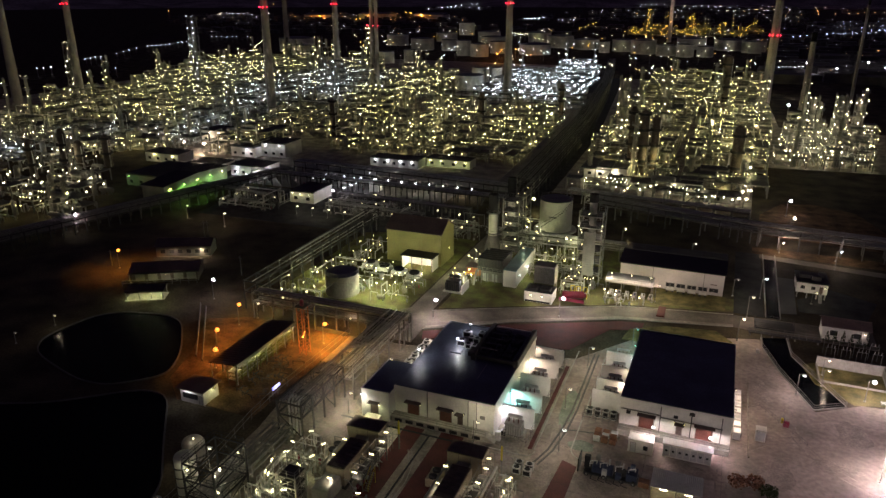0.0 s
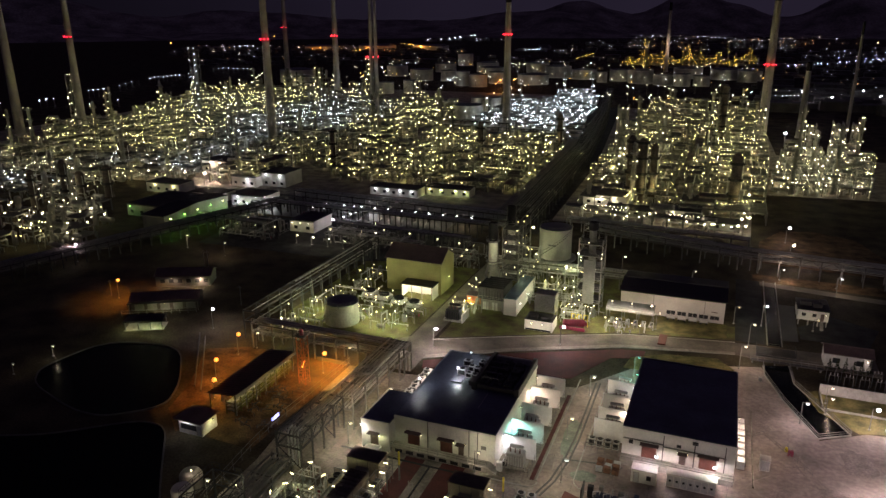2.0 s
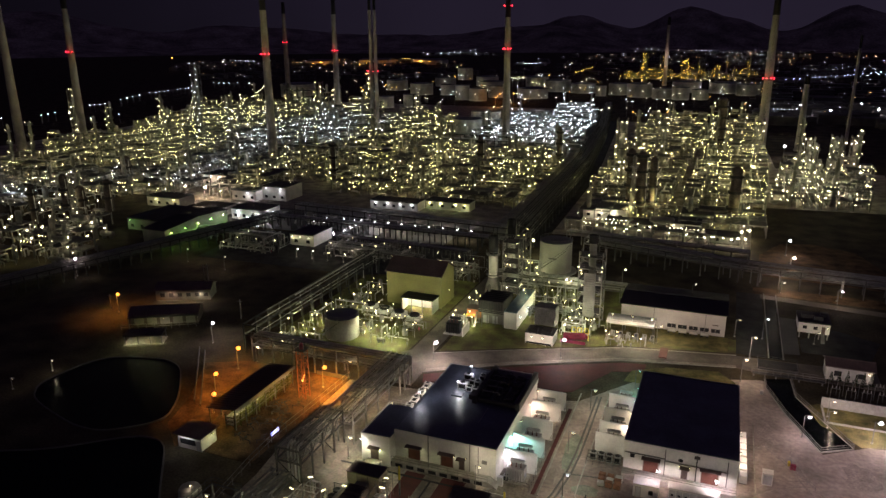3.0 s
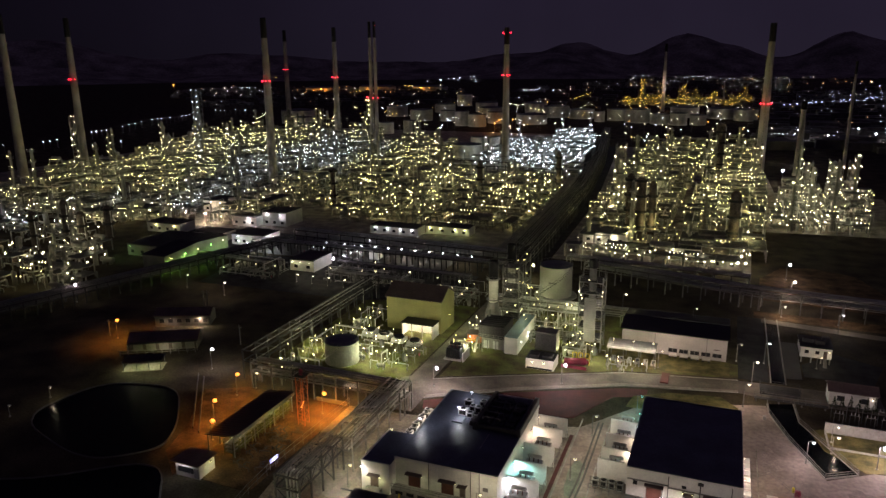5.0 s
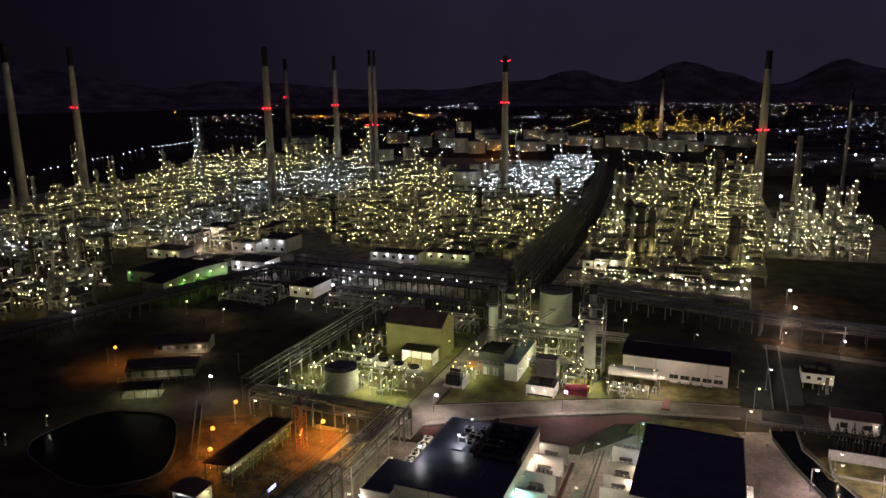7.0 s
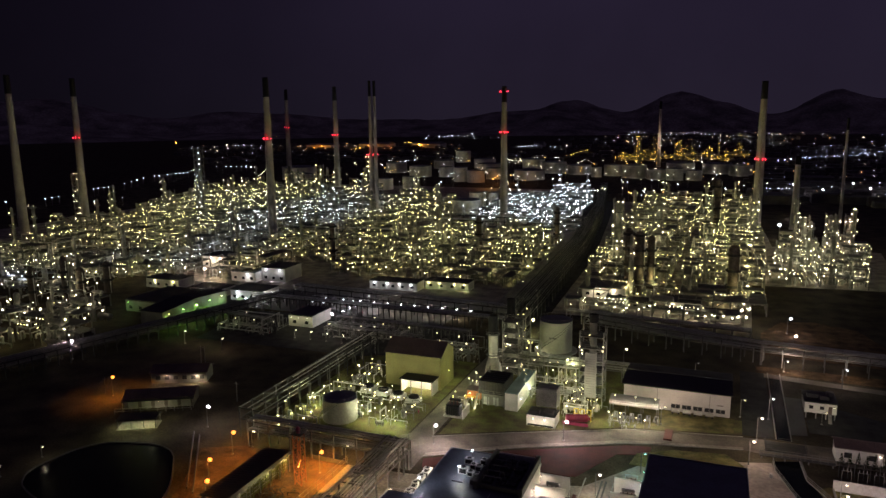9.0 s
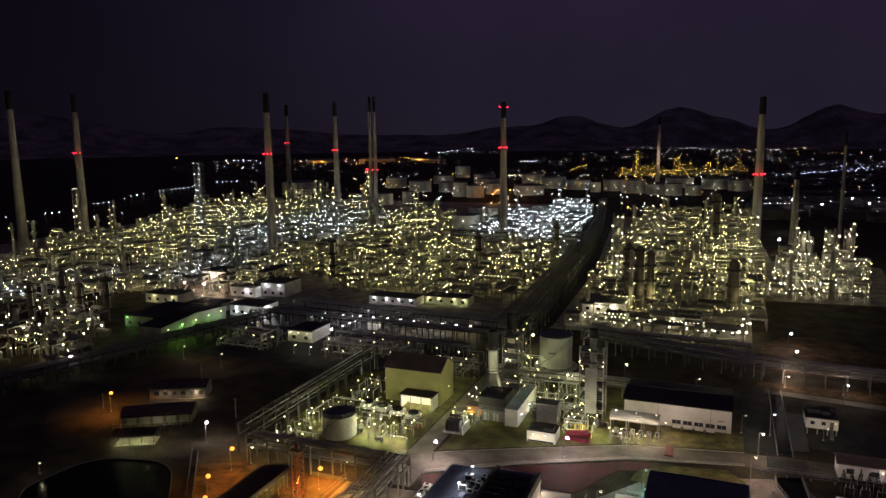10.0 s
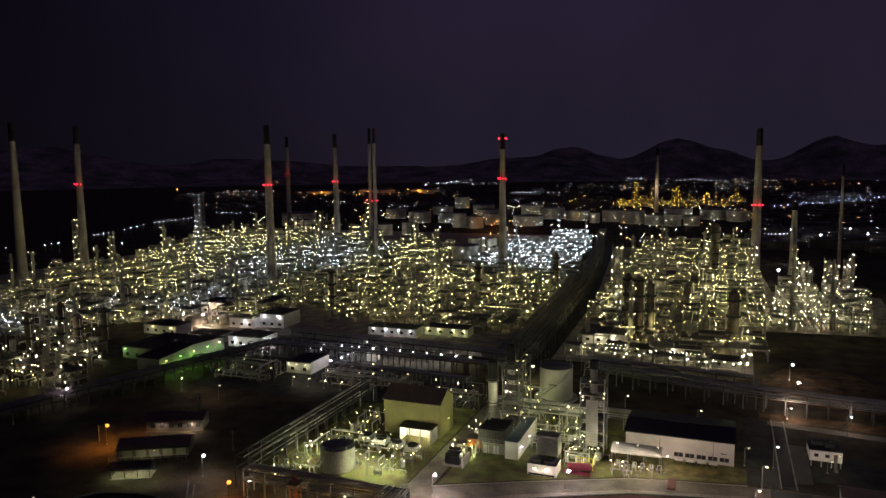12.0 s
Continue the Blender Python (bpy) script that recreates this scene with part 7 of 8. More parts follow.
# ---- orange-lit yard ----
sh = thing("open_shed", -93.5, 118.5, 0, "long open shed with a dark sheet roof over green-tinted pipe racks", "shed")
partw("roof", Geo().add([(-97.2, 107.4, 4.3), (-89.8, 107.4, 5.0), (-89.8, 130.2, 5.0), (-97.2, 130.2, 4.3), (-97.2, 107.4, 4.45), (-89.8, 107.4, 5.15), (-89.8, 130.2, 5.15), (-97.2, 130.2, 4.45)],
                        [(3, 2, 1, 0), (4, 5, 6, 7), (0, 1, 5, 4), (1, 2, 6, 5), (2, 3, 7, 6), (3, 0, 4, 7)]), BROWNROOF, sh)
rr = Geo()
for i in range(24):
    rr.bar((-97.2, 107.8 + i * 0.95, 4.48), (-89.8, 107.8 + i * 0.95, 5.18), 0.06)
partw("roof_rib", rr, BROWNROOF, sh)
for i in range(7):
    for x, z in ((-96.8, 4.3), (-90.2, 4.95)):
        partw("post", Geo().bar((x, 107.8 + i * 3.6, 0), (x, 107.8 + i * 3.6, z), 0.18), STEEL, sh)
partw("fascia", Geo().box(-89.85, 107.4, 4.3, -89.75, 130.2, 4.98), VESSEL, sh)
# Rack steel borrows the lawn green to carry the yellow-green lamplight.
partw("rack_beam", Geo().rail([(-90.6, 108), (-90.6, 130)], 0.05, 2.2, 0.09, 1.6), LAWN, sh, "rack rails coloured green for the yellow-green lamplight")
for k in range(10):
    y = 108.6 + k * 2.2
    for z in (0.9, 1.8, 2.7):
        partw("rack_shelf", Geo().box(-92.6, y - 0.9, z, -90.3, y + 0.9, z + 0.08), LAWN, sh)
        for q in range(4):
            partw("stored_pipe", Geo().tube((-92.3 + q * 0.5, y - 1.0, z + 0.25), (-92.3 + q * 0.5, y + 1.0, z + 0.25), 0.14, 6), VESSEL, sh)
    partw("rack_post", Geo().bar((-90.35, y - 1.05, 0), (-90.35, y - 1.05, 3.6), 0.12).bar((-92.5, y - 1.05, 0), (-92.5, y - 1.05, 3.6), 0.12), LAWN, sh)
for y in (110, 116, 122, 128):
    partw("tube_lamp", Geo().box(-91.6, y - 0.6, 4.2, -91.45, y + 0.6, 4.3), NEAR[L_YEL], sh, "lit tube lamp")
    shine(-91.0, y, 3.7, C_YEL, 380, 0, 0.1, sh)
hu = house("guard_hut", -97.4, 98.6, -91.6, 103.2, 3.2, WHITE, ROOFRED, "small white hut with a red-brown roof and tube lamp", parapet=0.1)
partw("eave", Geo().box(-98, 97.8, 3.2, -91, 103.8, 3.36), ROOFRED, hu)
partw("tube_lamp", Geo().box(-97, 98.3, 2.95, -93.5, 98.42, 3.05), NEAR[L_WHITE], hu, "lit white tube lamp under the eave")
shine(-95.5, 98.1, 2.9, C_WHITE, 90, 0, 0.1, hu)
partw("window", Geo().box(-96.8, 98.53, 1.0, -93, 98.59, 2.2), BLACK, hu)
front_door(hu, -92.3, 98.6, 0.8, 2.0, 0.05, EQUIP, False)
wall_lamp(hu, -91.1, 101.5, 2.6, L_YEL, C_YEL, 120, 0.14, 0.4, 0)

mast = thing("lattice_mast", -84.6, 125.6, 0, "orange lattice tower, its red-lit head done in red paint", "mast")
for sx in (-0.9, 0.9):
    for sy in (-0.9, 0.9):
        part("leg", Geo().bar((sx, sy, 0), (sx, sy, 12), 0.16), ORANGE, mast)
for i in range(8):
    z = i * 1.5
    g = Geo()
    for a, b in (((-0.9, -0.9), (0.9, -0.9)), ((0.9, -0.9), (0.9, 0.9)), ((0.9, 0.9), (-0.9, 0.9)), ((-0.9, 0.9), (-0.9, -0.9))):
        g.bar(*(((*a, z), (*b, z + 1.5)) if i % 2 else ((*b, z), (*a, z + 1.5))), 0.07).bar((*a, z + 1.5), (*b, z + 1.5), 0.07)
    part("lattice", g, ORANGE, mast)
part("platform", Geo().box(-1.3, -1.3, 12, 1.3, 1.3, 12.15).rail([(-1.3, -1.3), (1.3, -1.3), (1.3, 1.3), (-1.3, 1.3), (-1.3, -1.3)], 12.15, 1.0, 0.07, 1.3), DARKSTEEL, mast)
# Red paint stands in for the red lamp at the head.
part("head", Geo().lathe(0, 0, [(0.5, 12.1), (0.5, 13.2), (0.3, 13.6)], 12), REDPAINTED, mast)
# Lamp on an arm, added before the mast to light its lattice.
part("lamp", Geo().bar((0.9, -0.9, 6.3), (2.2, -3.6, 6.4), 0.08).ball(2.2, -3.8, 6.35, 0.22), NEAR[L_SOD], mast, "orange lamp")
shine(-82.4, 121.8, 6.0, (1.0, 0.46, 0.09), 750, 0, 0.15, mast)
for i in range(16):
    x, y = rnd_n.uniform(-89, -82), rnd_n.uniform(104, 121)
    p = thing("valve_manifold", x, y, 0.05, "rusty valve manifold with bent pipes in the yard", "manifold", "yard manifolds", turn=rnd_n.uniform(-30, 30))
    part("pipe", Geo().path([(-1.4, 0, 0), (-1.4, 0, 0.7), (1.2, 0, 0.7), (1.2, 0, 0)], 0.12, 6).path([(-0.4, 0, 0.7), (-0.4, 0.9, 1.2), (0.6, 1.2, 1.2)], 0.09, 6), GRILLE, p)
    part("hand_wheel", Geo().tube((0.2, 0, 0.8), (0.2, 0, 1.3), 0.04, 6).tube((0.2, 0, 1.3), (0.2, 0, 1.36), 0.3, 10), DARKSTEEL, p)
sg = thing("lit_sign", -80.4, 108, 0, "small glowing blue and white sign board on posts", "sign")
for i, m in enumerate((L_BLUE, L_WHITE, L_BLUE)):
    partw("panel", Geo().box(-80.5, 106.6 + i * 0.9, 1.6, -80.3, 107.3 + i * 0.9, 2.2), glow("sign_%d" % i, ((0.25, 0.25, 1.0), (0.8, 0.85, 1.0), (0.3, 0.3, 1.0))[i], 3.0), sg, "glowing sign panel")
for y in (106.6, 109.1):
    partw("post", Geo().bar((-80.55, y, 0), (-80.55, y, 2.3), 0.1), STEEL, sg)
fn = Geo().rail([(-77.2, 62), (-77.2, 79), (-79.6, 98), (-80.2, 108), (-79, 137)], 0, 2.2, 0.07, 3.0)
solo("wire_fence", fn, STEEL, "thin steel post fence beside the pipe rack", "fence")
solo("yard_wall", Geo().box(-88, 136.6, 0, -79.4, 136.9, 1.1), ASPHALT, "low dull wall at the back of the yard", "wall")

# ---- gas turbine sets on the near yard ----
def turbine_set(x, y):
    t = thing("gas_turbine_set", x, y, 0.05, "gas turbine package with a cream filter house and black grille roof", "gas turbine", "gas turbine sets")
    part("filter_house", Geo().box(-3.2, 9.8, 0.6, 3.2, 13.2, 5.0, 0.08), BEIGE, t, "cream air filter house")
    part("filter_roof", Geo().box(-3.3, 9.7, 5.0, 3.3, 13.3, 5.12), GRILLE, t)
    part("filter_base", Geo().box(-3.0, 10, 0, 3.0, 13, 0.6), KERB, t)
    part("enclosure", Geo().box(-1.8, -0.4, 0.4, 1.8, 8.6, 3.7, 0.06), BEIGE, t, "pale machine enclosure")
    part("skid_frame", Geo().box(-2.1, -0.7, 0, 2.1, 9.7, 0.4), DARKSTEEL, t)
    for i in range(8):
        part("roof_grille", Geo().box(-1.65, -0.2 + i * 1.08, 3.7, 1.65, 0.7 + i * 1.08, 3.95, 0.1), GRILLE, t)
    part("duct", Geo().box(-1.2, 8.6, 1.6, 1.2, 9.8, 3.6, 0.1), STEEL, t)
    g = Geo()
    for i in range(4):
        for xx in (2.9, 5.0):
            g.bar((xx, i * 3.1, 0), (xx, i * 3.1, 4.0), 0.12)
        g.bar((2.9, i * 3.1, 4.0), (5.0, i * 3.1, 4.0), 0.12).bar((2.9, i * 3.1, 2.2), (5.0, i * 3.1, 2.2), 0.12)
    g.bar((2.9, 0, 4), (2.9, 9.3, 4), 0.12).bar((5, 0, 4), (5, 9.3, 4), 0.12).rail([(5, 0), (5, 9.3)], 2.3, 1.1, 0.06, 1.6)
    tagged(part("gantry", g, STEEL, t), kind="stuff")
    part("walkway", Geo().box(2.9, 0, 2.2, 5.0, 9.3, 2.28), DARKSTEEL, t)
    pp = Geo()
    rnd = random.Random(int(abs(x)) + 3)
    for i in range(12):
        yy = rnd.uniform(-1, 9)
        pp.path([(1.8, yy, rnd.uniform(0.8, 3)), (rnd.uniform(2.6, 4.8), yy, rnd.uniform(0.8, 3)), (rnd.uniform(2.6, 4.8), yy + rnd.uniform(-1, 1), 0)], rnd.choice((0.07, 0.1, 0.16)), 6)
        pp.path([(-1.8, yy, rnd.uniform(0.8, 2.5)), (rnd.uniform(-4.4, -2.6), yy, 1.0), (rnd.uniform(-4.4, -2.6), yy + rnd.uniform(-1, 1), 0)], rnd.choice((0.07, 0.1, 0.14)), 6)
    tagged(part("pipework", pp, PIPE, t), kind="stuff")
    sc = Geo()
    for k in range(3):
        for j in range(4):
            xx, yy = 2.6 + 0.9 * k, 9.6 + j * 1.1
            sc.bar((xx, yy, 0), (xx, yy, 4.6), 0.07)
        for z in (1.6, 3.1, 4.6):
            sc.bar((2.6 + 0.9 * k, 9.6, z), (2.6 + 0.9 * k, 12.9, z), 0.07)
    for z in (1.6, 3.1, 4.6):
        for j in range(4):
            sc.bar((2.6, 9.6 + j * 1.1, z), (4.4, 9.6 + j * 1.1, z), 0.07)
    tagged(part("scaffold", sc, STEEL, t), kind="stuff")
    for i in range(9):
        part("step", Geo().box(5.1, 0.2 + i * 0.3, 0.24 * i + 0.1, 5.9, 0.48 + i * 0.3, 0.24 * i + 0.16), STEEL, t)
    part("stair_rail", Geo().bar((5.1, 0.2, 1.1), (5.1, 2.9, 3.3), 0.06).bar((5.9, 0.2, 1.1), (5.9, 2.9, 3.3), 0.06).bar((5.9, 0.2, 0), (5.9, 0.2, 1.1), 0.06).bar((5.9, 2.9, 0), (5.9, 2.9, 3.3), 0.06), YELLOW, t)
    part("cooler", Geo().box(-5.6, 5.6, 0, -3.4, 9.2, 1.6, 0.1), BEIGE, t)
    for k in range(2):
        part("cooler_fan", Geo().lathe(-4.5, 6.5 + k * 1.8, [(0.75, 1.6), (0.75, 1.85), (0.65, 1.85), (0.1, 1.7)], 14), BLACK, t)
    part("cable_tray", Geo().box(-3.1, -0.5, 3.0, -2.7, 9.6, 3.12).bar((-2.9, 0, 0), (-2.9, 0, 3.0), 0.1).bar((-2.9, 4.6, 0), (-2.9, 4.6, 3.0), 0.1).bar((-2.9, 9.2, 0), (-2.9, 9.2, 3.0), 0.1), STEEL, t)
    part("panel_seam", Geo().box(-1.83, 2.6, 0.5, -1.8, 2.68, 3.6).box(1.8, 2.6, 0.5, 1.83, 2.68, 3.6).box(-1.83, 5.6, 0.5, -1.8, 5.68, 3.6).box(1.8, 5.6, 0.5, 1.83, 5.68, 3.6).box(-1.1, 9.66, 0.9, -1.04, 9.7, 4.9).box(1.04, 9.66, 0.9, 1.1, 9.7, 4.9), DARKSTEEL, t)
    part("exhaust_silencer", Geo().box(-1.5, -5.5, 0.4, 1.5, -1.0, 3.0, 0.2), VESSEL, t)
    part("lube_tank", Geo().drum(-3.6, 1, 0.9, -3.6, 5, 0.6, 12), VESSEL, t)
    for i in range(5):
        part("hose_reel", Geo().tube((3.6 + 0.1 * i, -0.5 + 0.9 * i, 0.5), (3.9 + 0.1 * i, -0.5 + 0.9 * i, 0.5), 0.4, 10), REDPAINTED if i % 2 else EQUIP, t)
    for dx, dy, z in ((3.9, 11.4, 4.2), (4.1, 9.4, 3.6), (3.9, 5.6, 3.4), (-2.6, 3.6, 3.0), (3.3, 0.4, 3.1), (-2.8, 8, 3.2), (0.6, -3.2, 3.8)):
        p = part("tube_lamp", Geo().box(dx - 0.4, dy - 0.08, z, dx + 0.4, dy + 0.08, z + 0.1), NEAR[L_PALE], t, "lit tube lamp")
        part("lamp_arm", Geo().bar((dx, dy, z + 0.14), (dx, dy, z + 0.4), 0.05).bar((dx, dy, z + 0.4), (dx * 0.8, dy, z + 0.4), 0.05).bar((dx * 0.8, dy, 0), (dx * 0.8, dy, z + 0.4), 0.06), STEEL, p)
        shine(x + dx, y + dy, z + 0.0, C_PALE, 190, 170, 0.15, t)
    j = part("jib_post", Geo().lathe(5.6, 13.2, [(0.16, 0), (0.16, 3.2)], 8), STEEL, t)
    part("jib_head", Geo().lathe(5.6, 13.2, [(0.18, 3.2), (0.18, 5.9), (0.1, 6.0)], 8), YELLOW, j, "yellow painted pole head")
    return t


turbine_set(-54.2, 87)
turbine_set(-34.4, 86.6)
skid(-62.2, 88, 8, 16, L_PALE, C_YEL, 21, 9, 3.4, 0.16, 230, n_light=7)
skid(-61.5, 78, 9, 8, L_PALE, C_YEL, 22, 7, 3.6, 0.16, 230, n_light=6)
skid(-46, 78, 7, 12, L_PALE, C_PALE, 23, 8, 3.0, 0.15, 160)
skid(-67.5, 70, 8, 12, L_PALE, C_YEL, 25, 8, 3.2, 0.15, 110)
skid(-27.5, 92, 5, 12, L_PALE, C_PALE, 24, 5, 3.0, 0.13, 140)
frame_tower(-70.5, 76.5, 6, 8, 9, BLACK, "dark steel pipe structure with lit lamps", [(-2.6, -3.5, 7.6), (1.4, -2, 6.4), (2.4, 3, 7.8), (0.4, 0.5, 5.6), (-1.4, 2.4, 4.0)], L_PALE, 3.0, (0.35, 0.33, 0.22), False)
frame_tower(-58.5, 80.5, 3, 3, 6, STEEL, "pale steel lattice platform", (), None, 2.0)
for i in range(4):
    ac_unit(-26.5 + (i % 2) * 1.9, 101.5 + (i // 2) * 1.6, 0.05, 1.4, 1.2, 1.3, "grey cooler with round black fans", "yard coolers")
ves = thing("spiral_column", -75.3, 75, 0, "tall pale column wound with a helical strake", "column")
part("shell", Geo().lathe(0, 0, [(1.75, 0), (1.75, 8.2), (1.55, 8.6), (0.6, 9.0)], 28), TANKW, ves)
hx = Geo()
for i in range(72):
    a, b = i * 2 * math.pi / 16, (i + 1) * 2 * math.pi / 16
    hx.bar((1.9 * math.cos(a), 1.9 * math.sin(a), 0.3 + i * 0.11), (1.9 * math.cos(b), 1.9 * math.sin(b), 0.41 + i * 0.11), 0.22, 0.12)
part("strake", hx, DARKSTEEL, ves, "dark helical strake")
dm = thing("dome_tank", -82.3, 84.5, 0, "low pale tank with a domed roof and a lamp", "tank")
part("shell", Geo().lathe(0, 0, [(2.0, 0), (2.0, 3.0), (1.7, 3.5), (1.0, 3.9), (0.2, 4.05)], 24), VESSEL, dm)
part("lamp_post", Geo().tube((1.2, -1.0, 3.6), (1.2, -1.0, 4.6), 0.04, 6), STEEL, dm)
part("bulb", Geo().ball(1.2, -1.0, 4.7, 0.16), NEAR[L_PALE], dm, "glowing lamp")
shine(-81.1, 83.3, 4.5, C_PALE, 40, 0, 0.1, dm)

# ---- dim buildings on the western lawn ----
w1 = house("pump_house", -160, 165, -143, 172, 3.4, VESSEL, ROOFRED, "dim long low pump house with a brownish pitched roof", gable=1.3)
wall_lamp(w1, -146, 164.6, 2.6, L_PALE, C_WARM, 900, 0.06)
wall_lamp(w1, -155, 164.6, 2.6, L_WARM, C_WARM, 500, 0.06)
for i in range(6):
    partw("window", Geo().box(-158.6 + i * 2.7, 164.94, 1.1, -157.2 + i * 2.7, 165.0, 2.3), BLACK, w1)
ss = house("store_shed", -157, 145, -138, 152.5, 3.0, GRILLE, ROOFRED, "dim store shed with roller doors under a pitched roof", gable=1.3)
for i in range(5):
    partw("roller_door", Geo().box(-155.8 + i * 3.6, 144.92, 0.1, -153.2 + i * 3.6, 145.0, 2.4), STEEL, ss)
partw("eave", Geo().box(-157.4, 143.6, 2.7, -137.6, 145.0, 2.85), ROOFDARK, ss)
for x in (-157, -150.5, -144, -137.9):
    partw("post", Geo().bar((x, 143.8, 0), (x, 143.8, 2.7), 0.12), STEEL, ss)
wall_lamp(ss, -147, 143.4, 2.5, L_PALE, C_PALE, 180, 0.05)
c1 = thing("canopy", -141, 134, 0, "low canopy glowing pale yellow underneath", "canopy")
partw("roof", Geo().box(-146.4, 131.6, 2.5, -136, 136.6, 2.7), ROOFDARK, c1)
for x in (-146, -142.6, -139.4, -136.4):
    for y in (131.9, 136.3):
        partw("post", Geo().bar((x, y, 0), (x, y, 2.5), 0.14), STEEL, c1)
partw("floor", Geo().box(-146.4, 131.4, 0, -136, 136.6, 0.08), CONCRETE, c1)
for x in (-144, -138.4):
    partw("tube_lamp", Geo().box(x - 0.6, 132, 2.38, x + 0.6, 132.1, 2.48), NEAR[L_PALE], c1, "lit tube lamp")
    shine(x, 132, 2.2, C_YEL, 480, 0, 0.1, c1)
solo("dim_railing", Geo().rail([(-154.5, 140.5), (-136.5, 150.5)], 0, 1.6, 0.1, 2.2), STEEL, "row of dim steel posts", "railing")
for x, y, h in ((-170, 152, 5), (-154, 176, 9), (-153, 176.6, 9), (-128, 160, 6)):
    solo("utility_mast", Geo().tube((x, y, 0), (x, y, h), 0.16, 8, 0.1).bar((x - 0.8, y, h - 0.6), (x + 0.8, y, h - 0.6), 0.1), STEEL, "plain steel utility mast", "mast", "utility masts")

# these sheds stand askew to the plant's grid
w1.matrix_basis = pose(-156.3, 169.7, 0, 0, 0, 24)
ss.matrix_basis = pose(-148.1, 151.9, 0, 0, 0, 29)
c1.matrix_basis = pose(-142.4, 137.4, 0, 0, 0, 28)

# ---- office and plant buildings in the middle distance ----
for x0, y0, x1, y1, h, wall, roof, lab, lamps, col, mat, watts in (
        (-217, 297, -203, 312, 7, WHITE, ROOFDARK, "white two-storey office block with a dark roof", [(-214, 296.5), (-206, 296.5)], C_WHITE, L_WHITE, 500),
        (-232, 292, -217.4, 301, 5, WHITE, ROOFBLUE, "white office wing with a flat parapet roof", [(-222, 291.5)], C_WHITE, L_WHITE, 700),
        (-207, 259, -189, 271, 5, WHITE, ROOFDARK, "white flat office building with wall lamps", [(-203, 258.5), (-193, 258.5)], C_WHITE, L_WHITE, 600),
        (-230, 260, -213, 270, 4, WHITE, ROOFDARK, "low white annex with a dark roof", [(-225, 259.5), (-217, 259.5)], C_WARM, L_WARM, 360),
        (-158, 232, -147, 246, 4.6, WHITE, ROOFDARK, "white gatehouse with a dark roof and bright front lamps", [(-156.5, 231.5), (-153, 231.5), (-149, 231.5)], C_YEL, L_PALE, 90),
        (-270, 316, -248, 330, 6.5, WHITE, ROOFDARK, "warm-lit white workshop block", [(-264, 315.5), (-258, 315.5), (-251, 315.5)], C_WARM, L_WARM, 2600),
        (-157, 300, -132, 309, 4, WHITE, ROOFDARK, "long white control building under bluish lamps", [(-154, 299.5), (-147.5, 299.5), (-141, 299.5), (-135, 299.5)], C_WHITE, L_WHITE, 170),
        (-131, 308, -109, 316, 4, WHITE, ROOFDARK, "long pale building under greenish lamps", [(-129, 307.5), (-123.5, 307.5), (-116, 307.5), (-111, 307.5)], (0.8, 1.0, 0.4), L_YEL, 280),
        (-57, 316, -38, 330, 5, WHITE, ROOFDARK, "white shed with a dark roof and glaring front lamps", [(-52, 315.5), (-49, 315.5), (-43, 315.5)], C_PALE, L_PALE, 900),
        (-45, 301, -24, 310, 3.2, VESSEL, ROOFDARK, "long low shed with a dark roof", [(-37, 300.5), (-26, 300.5)], C_PALE, L_PALE, 110),
        (-20, 304, -6, 315, 4, WHITE, ROOFDARK, "pale shed with a dark roof", [(-17, 303.5)], C_PALE, L_PALE, 110),
        (-8, 292, 9, 301, 3.2, VESSEL, ROOFDARK, "long dark roofed shed beside the block road", [(-4, 291.5), (6, 291.5)], C_WARM, L_PALE, 110),
        (-264, 267, -244, 278, 4.6, WHITE, ROOFDARK, "dim pale workshop with a dark roof", [(-258, 266.5), (-247, 266.5)], C_YEL, L_YEL, 300),
        (-238, 228, -217, 254, 5, VESSEL, ROOFDARK, "dim workshop with a dark roof", [(-236, 227.5)], C_GREEN, L_GREEN, 500),
        (-101, 402, -94, 410, 5, CREAM, ROOFDARK, "small lit cream cabin", [(-97, 401.5)], C_YEL, L_YEL, 160),
        (28, 178.4, 38, 183.6, 3.6, WHITE, ROOFRED, "low white building with a dark brown pitched roof", [(37, 178)], C_VIOLET, L_WARM, 10),
):
    b = house("plant_building", x0, y0, x1, y1, h, wall, roof, lab, gable=1.0 if roof is ROOFRED else 0.0, parapet=0.2)
    for x, y in lamps:
        wall_lamp(b, x, y, h - 0.8, mat, col, watts / max(1, len(lamps)) ** 0.5, 0.34 if y > 250 else 0.2)
    n = max(1, int((x1 - x0) / 4.5))
    for i in range(n):
        xx = x0 + (i + 0.5) * (x1 - x0) / n
        partw("window", Geo().box(xx - 0.8, y0 - 0.04, 1.2, xx + 0.8, y0 + 0.02, 2.5), BLACK, b)
    partw("eave", Geo().box(x0 - 0.3, y0 - 0.35, h - 0.2, x1 + 0.3, y0, h - 0.05), roof, b)
rs = thing("raised_substation", 27.3, 207, 0, "small white switch cabin raised on concrete stilts with dark roof gear", "building")
partw("wall", Geo().box(23.6, 203.2, 1.7, 31.2, 211.5, 4.6, 0.04), WHITE, rs)
partw("roof", Geo().box(23.3, 202.9, 4.6, 31.5, 211.8, 4.8), ROOFDARK, rs)
for x in (24.0, 26.4, 28.8, 30.9):
    for y in (203.6, 207.4, 211.1):
        partw("stilt", Geo().bar((x, y, 0), (x, y, 1.75), 0.3), KERB, rs)
